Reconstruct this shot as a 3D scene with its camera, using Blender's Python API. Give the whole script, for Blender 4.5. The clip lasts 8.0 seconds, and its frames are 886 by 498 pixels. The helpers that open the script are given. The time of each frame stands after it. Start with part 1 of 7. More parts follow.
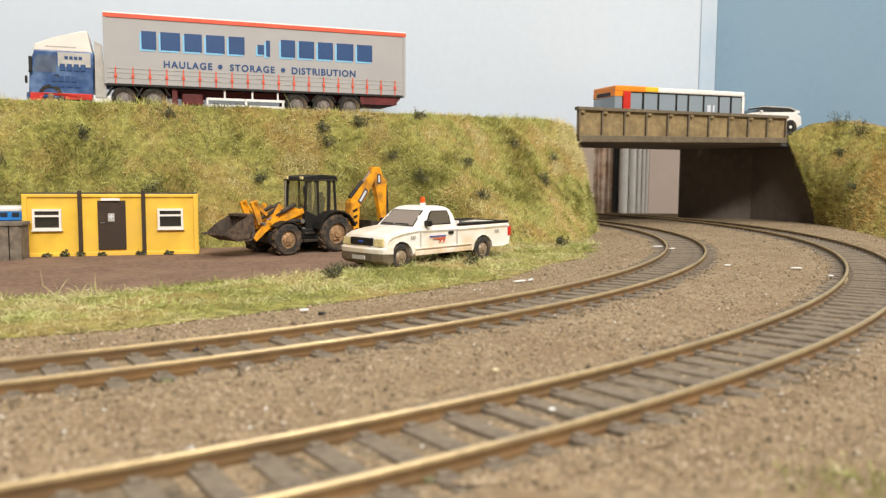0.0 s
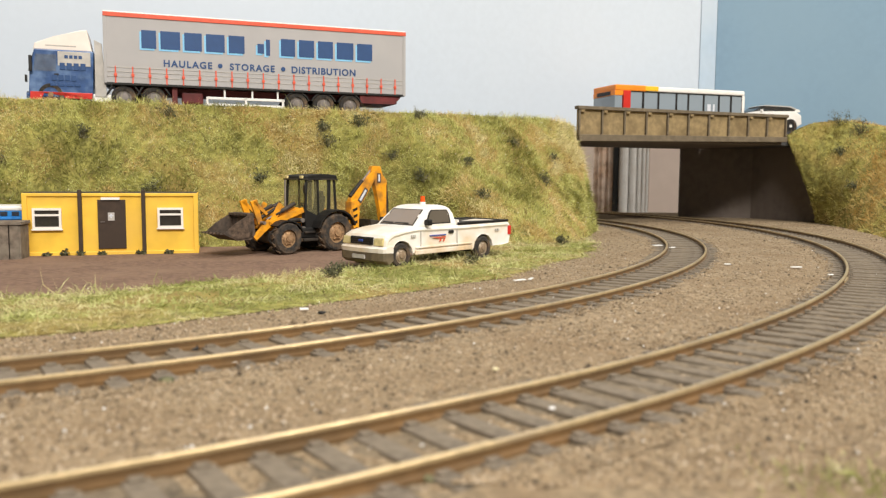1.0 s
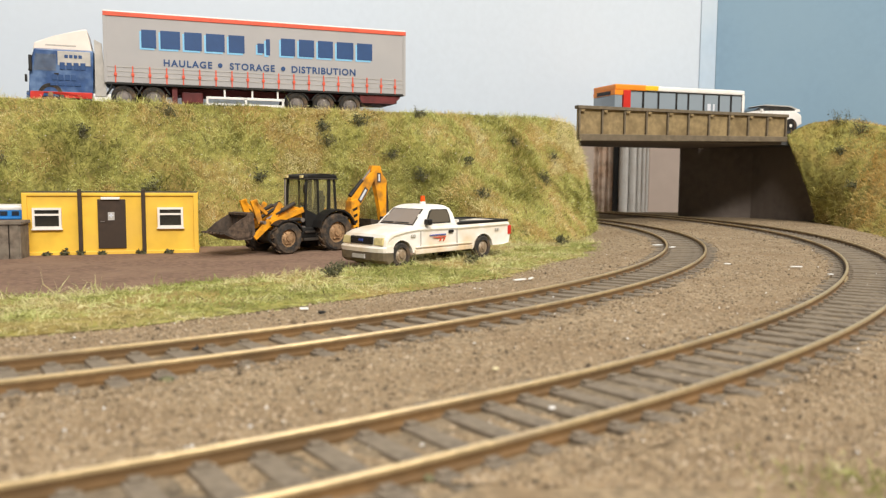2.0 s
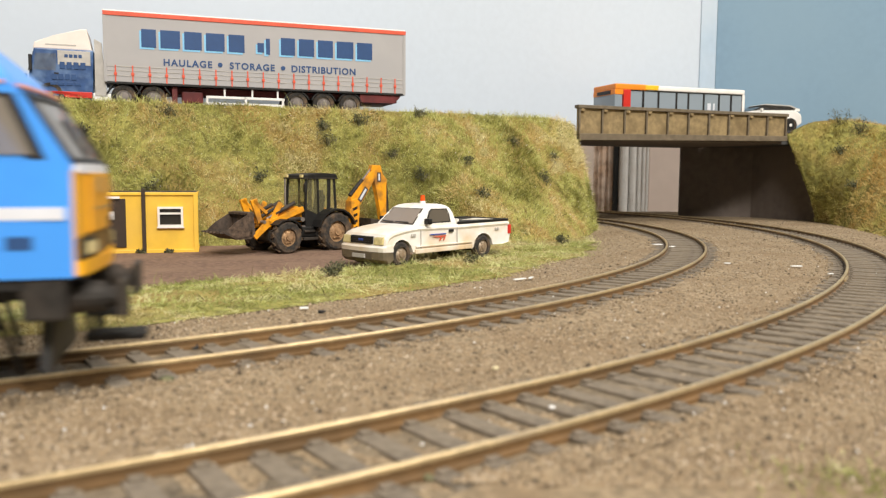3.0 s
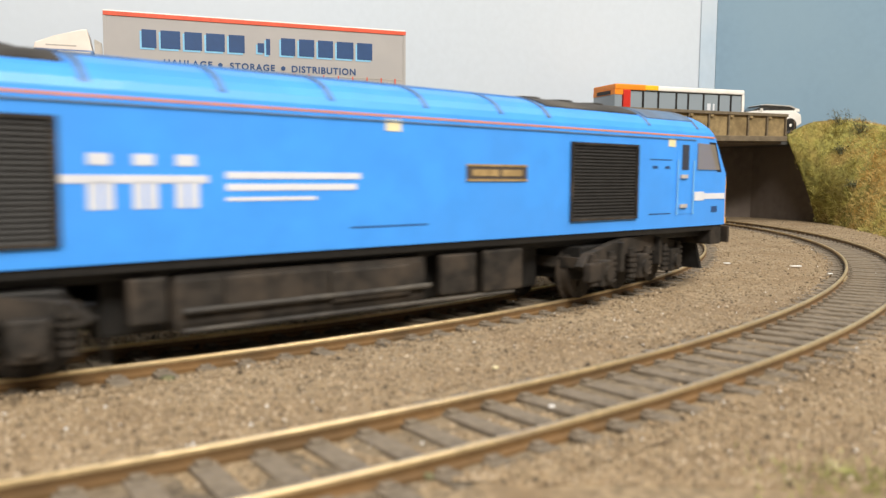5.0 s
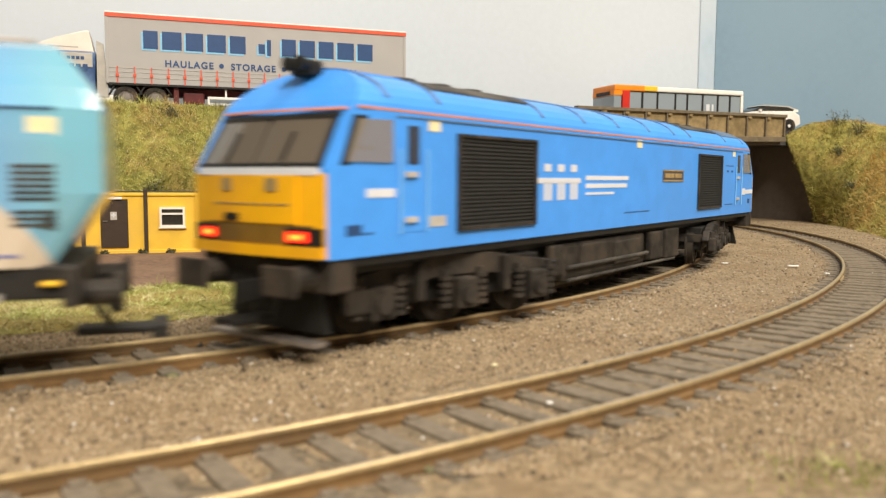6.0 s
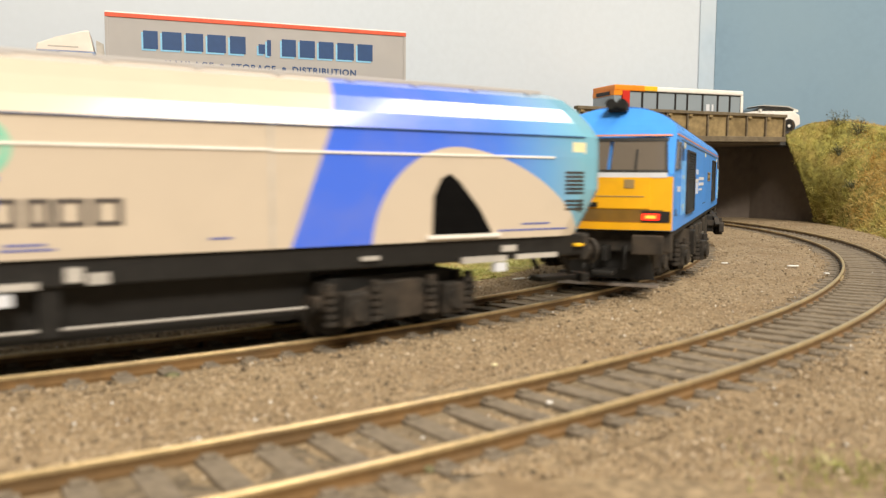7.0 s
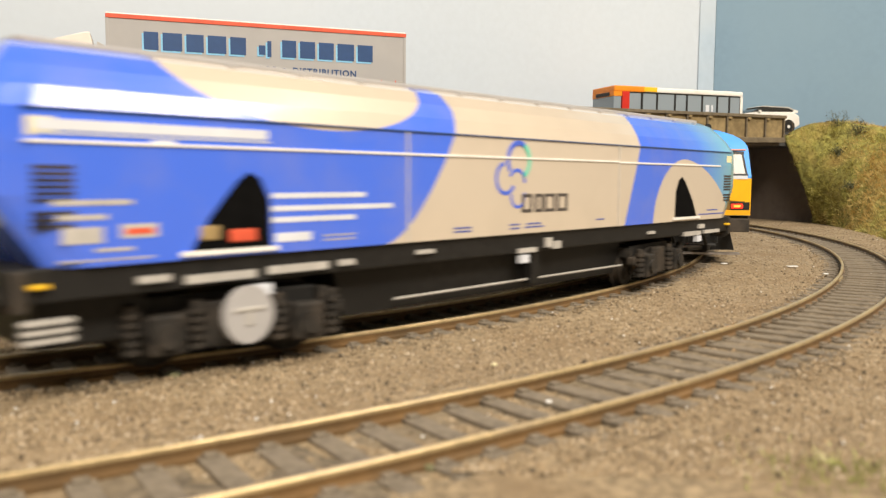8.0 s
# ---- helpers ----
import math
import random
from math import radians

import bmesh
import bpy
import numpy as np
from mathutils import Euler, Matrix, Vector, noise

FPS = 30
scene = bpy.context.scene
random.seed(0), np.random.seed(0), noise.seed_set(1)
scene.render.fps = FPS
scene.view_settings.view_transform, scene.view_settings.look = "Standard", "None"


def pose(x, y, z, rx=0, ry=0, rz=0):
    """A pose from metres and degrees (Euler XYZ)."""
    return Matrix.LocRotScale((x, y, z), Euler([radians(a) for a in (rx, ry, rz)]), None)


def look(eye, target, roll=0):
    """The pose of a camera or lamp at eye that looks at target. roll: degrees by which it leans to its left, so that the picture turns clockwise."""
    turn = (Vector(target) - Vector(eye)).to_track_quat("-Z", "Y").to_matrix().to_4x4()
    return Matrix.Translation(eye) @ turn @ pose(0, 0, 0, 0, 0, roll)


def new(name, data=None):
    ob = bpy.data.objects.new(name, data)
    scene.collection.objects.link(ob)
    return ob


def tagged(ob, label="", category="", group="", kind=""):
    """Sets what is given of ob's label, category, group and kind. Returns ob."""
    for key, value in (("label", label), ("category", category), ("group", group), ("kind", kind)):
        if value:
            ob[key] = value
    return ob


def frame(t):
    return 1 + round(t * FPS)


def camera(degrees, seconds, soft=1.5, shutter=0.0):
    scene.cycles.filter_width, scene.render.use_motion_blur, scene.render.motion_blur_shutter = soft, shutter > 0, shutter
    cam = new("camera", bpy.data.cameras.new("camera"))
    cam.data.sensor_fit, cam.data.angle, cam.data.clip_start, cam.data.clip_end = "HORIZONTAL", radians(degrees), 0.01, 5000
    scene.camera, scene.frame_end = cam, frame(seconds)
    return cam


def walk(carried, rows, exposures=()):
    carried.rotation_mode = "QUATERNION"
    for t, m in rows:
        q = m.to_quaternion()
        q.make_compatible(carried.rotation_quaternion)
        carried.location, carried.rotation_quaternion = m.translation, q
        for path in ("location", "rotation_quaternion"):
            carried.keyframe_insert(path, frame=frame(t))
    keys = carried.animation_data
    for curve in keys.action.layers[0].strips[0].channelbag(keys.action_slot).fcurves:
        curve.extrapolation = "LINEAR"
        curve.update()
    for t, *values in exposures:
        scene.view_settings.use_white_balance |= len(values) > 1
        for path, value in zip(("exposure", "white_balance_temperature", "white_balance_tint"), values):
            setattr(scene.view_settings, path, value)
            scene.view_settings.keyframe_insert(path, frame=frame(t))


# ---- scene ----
MM = 0.001
OO = 1.0 / 76.0
EYE_Z, TILT, ROLL = 31.650, 5.118, 0.359
CA, RA = (-301.579, 496.446), 433.121          # middle of the inner track's circle, radius (mm)
CB, RB = (-317.916, 523.383), 529.123          # the same for the outer track


# ---------------------------------------------------------------- camera
def cam_pose(back=0.0, tilt=0.0):
    return pose(0, -back * MM, EYE_Z * MM, 90 - TILT + tilt, 0, 0) @ pose(0, 0, 0, 0, 0, ROLL)


cam = camera(57.9, 8.0, soft=1.25, shutter=0.5)
cam.data.dof.use_dof = True
cam.data.dof.focus_distance = 0.38
cam.data.dof.aperture_fstop = 32.0
walk(cam, [(0.0, cam_pose(0, 0.07)), (0.4, cam_pose(0, 0.02)), (1.6, cam_pose(0, 0.0)), (2.9, cam_pose(0, -0.06)),
           (4.7, cam_pose(0, -0.06)), (5.8, cam_pose(2.6, -0.02)), (7.0, cam_pose(2.8, -0.02)), (7.5, cam_pose(3.3, 0.02)),
           (8.0, cam_pose(3.6, 0.03))],
     exposures=[(0.0, 0.0, 6500, 10), (4.6, 0.0, 6500, 10), (6.0, 0.0, 7150, 10), (8.0, 0.0, 7150, 10)])

# ---------------------------------------------------------------- light
world = bpy.data.worlds.new("room_air")
scene.world = world
world.use_nodes = True
world.node_tree.nodes["Background"].inputs[0].default_value = (1.0, 0.95, 0.88, 1)
world.node_tree.nodes["Background"].inputs[1].default_value = 0.2


def area_lamp(x, y, z, sx, sy, power, target, colour):
    d = bpy.data.lights.new("area_lamp_light", "AREA")
    d.shape, d.size, d.size_y, d.energy, d.color = "RECTANGLE", sx, sy, power, colour
    ob = new("area_lamp_light", d)
    ob.matrix_world = look((x, y, z), target)
    return ob


# the second is an unseen frontal fill, added to brighten upright faces
LAMPS = [((0.8, 0.15, 1.38), 1.3, 0.3, 20), ((0.35, -1.05, 1.15), 0.9, 0.3, 42.0)]
for p, sx, sy, power in LAMPS:
    area_lamp(*p, sx, sy, power, (p[0] * 0.3, p[1] * 0.4 + 0.25, 0), (1.0, 0.945, 0.87))


# ---------------------------------------------------------------- helpers
def part(name, bm, mat, parent=None, label="", scale=MM, m=None, smooth=False):
    """Links a bmesh as one mesh object under a thing or a part."""
    bm.transform(Matrix.Scale(scale, 4))
    bmesh.ops.recalc_face_normals(bm, faces=bm.faces[:])
    me = bpy.data.meshes.new(name)
    bm.to_mesh(me)
    bm.free()
    me.materials.append(mat)
    if smooth:
        for p in me.polygons:
            p.use_smooth = True
    ob = new(name, me)
    if parent is not None:
        ob.parent = parent
    if m is not None:
        ob.matrix_local = m
    if label:
        ob["label"] = label
    return ob


def box(bm, x0, x1, y0, y1, z0, z1, bev=0.0):
    vs = [bm.verts.new((x, y, z)) for x in (x0, x1) for y in (y0, y1) for z in (z0, z1)]
    fs = [bm.faces.new([vs[i] for i in q]) for q in
          ((0, 1, 3, 2), (4, 6, 7, 5), (0, 4, 5, 1), (2, 3, 7, 6), (0, 2, 6, 4), (1, 5, 7, 3))]
    if bev:
        es = list({e for f in fs for e in f.edges})
        bmesh.ops.bevel(bm, geom=es, offset=bev, segments=2, affect="EDGES", profile=0.6)
    return bm


def boxm(*a, bev=0.0):
    return box(bmesh.new(), *a, bev=bev)


def cyl(bm, p0, p1, r, n=16, r2=None):
    p0, p1 = Vector(p0), Vector(p1)
    d = p1 - p0
    m = Matrix.Translation((p0 + p1) / 2) @ d.to_track_quat("Z", "Y").to_matrix().to_4x4()
    bmesh.ops.create_cone(bm, cap_ends=True, segments=n, radius1=r, radius2=r if r2 is None else r2, depth=d.length, matrix=m)
    return bm


def prism(bm, outline, axis, a, b, bev=0.0):
    """An outline of (u, v) pushed along an axis from a to b."""
    put = {"x": lambda u, v, w: (w, u, v), "y": lambda u, v, w: (u, w, v), "z": lambda u, v, w: (u, v, w)}[axis]
    lo = [bm.verts.new(put(u, v, a)) for u, v in outline]
    hi = [bm.verts.new(put(u, v, b)) for u, v in outline]
    n = len(outline)
    fs = [bm.faces.new(lo), bm.faces.new(hi[::-1])]
    fs += [bm.faces.new((lo[i], hi[i], hi[(i + 1) % n], lo[(i + 1) % n])) for i in range(n)]
    if bev:
        es = list({e for f in fs for e in f.edges})
        bmesh.ops.bevel(bm, geom=es, offset=bev, segments=2, affect="EDGES", profile=0.6)
    return bm


def thing(name, m, label, category, group="", kind=""):
    ob = new(name)
    ob.empty_display_size = 0.01
    ob.matrix_world = m
    return tagged(ob, label, category, group, kind)


def at(x, y, z, turn=0.0):
    return pose(x * MM, y * MM, z * MM, 0, 0, turn)


def on_arc(c, r, deg):
    return c[0] + r * math.cos(radians(deg)), c[1] + r * math.sin(radians(deg))


# ---------------------------------------------------------------- materials
def mat(name, colour, rough=0.6, metal=0.0, vary=0.25, size=300.0, bump=0.0, second=None, second_size=40.0, spec=0.4, coat=0.0, obj=False):
    """A surface with variation at two scales; size in cells per metre."""
    m = bpy.data.materials.new(name)
    m.use_nodes = True
    nt = m.node_tree
    b = nt.nodes["Principled BSDF"]
    b.inputs["Roughness"].default_value = rough
    b.inputs["Metallic"].default_value = metal
    b.inputs["Specular IOR Level"].default_value = spec
    b.inputs["Coat Weight"].default_value = coat
    tc = nt.nodes.new("ShaderNodeTexCoord")
    n1 = nt.nodes.new("ShaderNodeTexNoise")
    n1.inputs["Scale"].default_value, n1.inputs["Detail"].default_value = size, 5
    n2 = nt.nodes.new("ShaderNodeTexNoise")
    n2.inputs["Scale"].default_value, n2.inputs["Detail"].default_value = second_size, 4
    for n in (n1, n2):
        nt.links.new(tc.outputs["Object"], n.inputs["Vector"])
    r1 = nt.nodes.new("ShaderNodeValToRGB")
    dark = tuple(c * (1 - vary) for c in colour)
    lite = tuple(min(1, c * (1 + vary)) for c in colour)
    r1.color_ramp.elements[0].position, r1.color_ramp.elements[1].position = 0.35, 0.65
    r1.color_ramp.elements[0].color, r1.color_ramp.elements[1].color = (*dark, 1), (*lite, 1)
    nt.links.new(n1.outputs["Fac"], r1.inputs["Fac"])
    mx = nt.nodes.new("ShaderNodeMix")
    mx.data_type = "RGBA"
    r2 = nt.nodes.new("ShaderNodeValToRGB")
    r2.color_ramp.elements[0].position, r2.color_ramp.elements[1].position = 0.45, 0.7
    nt.links.new(n2.outputs["Fac"], r2.inputs["Fac"])
    nt.links.new(r2.outputs["Color"], mx.inputs["Factor"])
    nt.links.new(r1.outputs["Color"], mx.inputs["A"])
    mx.inputs["B"].default_value = (*(second or tuple(c * 0.85 for c in colour)), 1)
    nt.links.new(mx.outputs["Result"], b.inputs["Base Color"])
    if bump:
        bp = nt.nodes.new("ShaderNodeBump")
        bp.inputs["Strength"].default_value, bp.inputs["Distance"].default_value = bump, 0.0006
        nt.links.new(n1.outputs["Fac"], bp.inputs["Height"])
        nt.links.new(bp.outputs["Normal"], b.inputs["Normal"])
    return m


def blades_mat(name, stops, patch=14.0, blotch=60.0):
    """Fibres whose colour runs through stops, by patches of ground and from fibre to fibre."""
    m = bpy.data.materials.new(name)
    m.use_nodes = True
    nt = m.node_tree
    b = nt.nodes["Principled BSDF"]
    b.inputs["Roughness"].default_value = 0.55
    b.inputs["Specular IOR Level"].default_value = 0.35
    tc = nt.nodes.new("ShaderNodeTexCoord")
    n1 = nt.nodes.new("ShaderNodeTexNoise")
    n1.inputs["Scale"].default_value, n1.inputs["Detail"].default_value = patch, 3
    n2 = nt.nodes.new("ShaderNodeTexNoise")
    n2.inputs["Scale"].default_value, n2.inputs["Detail"].default_value = blotch, 2
    geo = nt.nodes.new("ShaderNodeNewGeometry")
    for n in (n1, n2):
        nt.links.new(tc.outputs["Object"], n.inputs["Vector"])
    total = None
    for out, k in ((n1.outputs["Fac"], 4.2), (n2.outputs["Fac"], 2.0), (geo.outputs["Random Per Island"], 0.35)):
        mu = nt.nodes.new("ShaderNodeMath")
        mu.operation = "MULTIPLY_ADD"
        nt.links.new(out, mu.inputs[0])
        mu.inputs[1].default_value = k
        if total is None:
            mu.inputs[2].default_value = -2.78
        else:
            nt.links.new(total, mu.inputs[2])
        total = mu.outputs[0]
    r = nt.nodes.new("ShaderNodeValToRGB")
    el = r.color_ramp.elements
    while len(el) < len(stops):
        el.new(0.5)
    for i, c in enumerate(stops):
        el[i].position, el[i].color = i / (len(stops) - 1), (*c, 1)
    nt.links.new(total, r.inputs["Fac"])
    nt.links.new(r.outputs["Color"], b.inputs["Base Color"])
    return m


def grains_mat(name, stops):
    """Loose grains, each of its own tint."""
    m = bpy.data.materials.new(name)
    m.use_nodes = True
    nt = m.node_tree
    b = nt.nodes["Principled BSDF"]
    b.inputs["Roughness"].default_value = 0.85
    geo = nt.nodes.new("ShaderNodeNewGeometry")
    r = nt.nodes.new("ShaderNodeValToRGB")
    el = r.color_ramp.elements
    while len(el) < len(stops):
        el.new(0.5)
    for i, c in enumerate(stops):
        el[i].position, el[i].color = i / (len(stops) - 1), (*c, 1)
    nt.links.new(geo.outputs["Random Per Island"], r.inputs["Fac"])
    nt.links.new(r.outputs["Color"], b.inputs["Base Color"])
    return m


def glass_mat(name, tint, rough=0.08, alpha=0.55):
    m = bpy.data.materials.new(name)
    m.use_nodes = True
    b = m.node_tree.nodes["Principled BSDF"]
    b.inputs["Base Color"].default_value = (*tint, 1)
    b.inputs["Roughness"].default_value = rough
    b.inputs["Alpha"].default_value = alpha
    b.inputs["Coat Weight"].default_value = 0.4
    return m


def lamp_mat(name, colour, strength):
    m = bpy.data.materials.new(name)
    m.use_nodes = True
    b = m.node_tree.nodes["Principled BSDF"]
    b.inputs["Base Color"].default_value = (*colour, 1)
    b.inputs["Emission Color"].default_value = (*colour, 1)
    b.inputs["Emission Strength"].default_value = strength
    return m


def livery_mat(name):
    """The wagon's paint: beige with a blue sweep, a teal end and a beige hill, in metres of the full-size wagon."""
    m = bpy.data.materials.new(name)
    m.use_nodes = True
    nt = m.node_tree
    b = nt.nodes["Principled BSDF"]
    b.inputs["Roughness"].default_value = 0.26
    b.inputs["Coat Weight"].default_value = 1.0
    b.inputs["Coat Roughness"].default_value = 0.10
    tc = nt.nodes.new("ShaderNodeTexCoord")
    sep = nt.nodes.new("ShaderNodeSeparateXYZ")
    nt.links.new(tc.outputs["Object"], sep.inputs[0])

    def mth(op, a, c=None, d=None, clamp=False):
        n = nt.nodes.new("ShaderNodeMath")
        n.operation, n.use_clamp = op, clamp
        for i, v in enumerate((a, c, d)):
            if v is None:
                continue
            if isinstance(v, (int, float)):
                n.inputs[i].default_value = v
            else:
                nt.links.new(v, n.inputs[i])
        return n.outputs[0]

    def mixc(fac, a, c):
        n = nt.nodes.new("ShaderNodeMix")
        n.data_type = "RGBA"
        nt.links.new(fac, n.inputs["Factor"])
        for key, v in (("A", a), ("B", c)):
            if isinstance(v, tuple):
                n.inputs[key].default_value = (*v, 1)
            else:
                nt.links.new(v, n.inputs[key])
        return n.outputs["Result"]

    def ellipse(cx, cz, rx, rz):
        u = mth("DIVIDE", mth("SUBTRACT", X, cx), rx)
        w = mth("DIVIDE", mth("SUBTRACT", Z, cz), rz)
        return mth("LESS_THAN", mth("ADD", mth("MULTIPLY", u, u), mth("MULTIPLY", w, w)), 1.0)

    X = mth("MULTIPLY", sep.outputs["X"], 76.0)
    Z = mth("MULTIPLY", sep.outputs["Z"], 76.0)
    beige, blue, teal, sky = (0.55, 0.475, 0.385), (0.045, 0.145, 0.76), (0.155, 0.42, 0.56), (0.07, 0.24, 0.74)
    col = mixc(mth("MULTIPLY_ADD", X, 0.30, -1.5, clamp=True), blue, sky)
    col = mixc(mth("MULTIPLY_ADD", X, 0.55, -3.55, clamp=True), col, teal)
    front = mth("GREATER_THAN", X, mth("MULTIPLY_ADD", Z, 0.37, 2.28))
    zz = mth("POWER", mth("MULTIPLY_ADD", Z, 0.476, -0.667, clamp=True), 0.6)
    rear = mth("LESS_THAN", X, mth("MULTIPLY_ADD", zz, 1.8, -4.3))
    rear = mth("SUBTRACT", rear, ellipse(-5.35, 3.95, 2.3, 0.9), clamp=True)
    hill = mth("MULTIPLY", ellipse(5.62, 1.3, 1.55, 1.58), mth("LESS_THAN", X, 5.62))
    u = mth("POWER", mth("DIVIDE", mth("SUBTRACT", X, 5.62, clamp=False), 2.62), 1.65)
    w = mth("POWER", mth("ABSOLUTE", mth("DIVIDE", mth("SUBTRACT", Z, 1.3), 1.58)), 1.65)
    slope = mth("MULTIPLY", mth("LESS_THAN", mth("ADD", u, w), 1.0), mth("GREATER_THAN", X, 5.6199))
    front = mth("SUBTRACT", front, mth("MAXIMUM", hill, slope), clamp=True)
    top = mth("LESS_THAN", Z, 3.9)
    paint = mth("MULTIPLY", mth("MAXIMUM", front, rear), top)
    out = mixc(paint, beige, col)
    n = nt.nodes.new("ShaderNodeTexNoise")
    n.inputs["Scale"].default_value, n.inputs["Detail"].default_value = 90, 5
    nt.links.new(tc.outputs["Object"], n.inputs["Vector"])
    out = mixc(mth("MULTIPLY_ADD", n.outputs["Fac"], 0.5, -0.22, clamp=True), out, (0.36, 0.31, 0.26))
    nt.links.new(out, b.inputs["Base Color"])
    return m


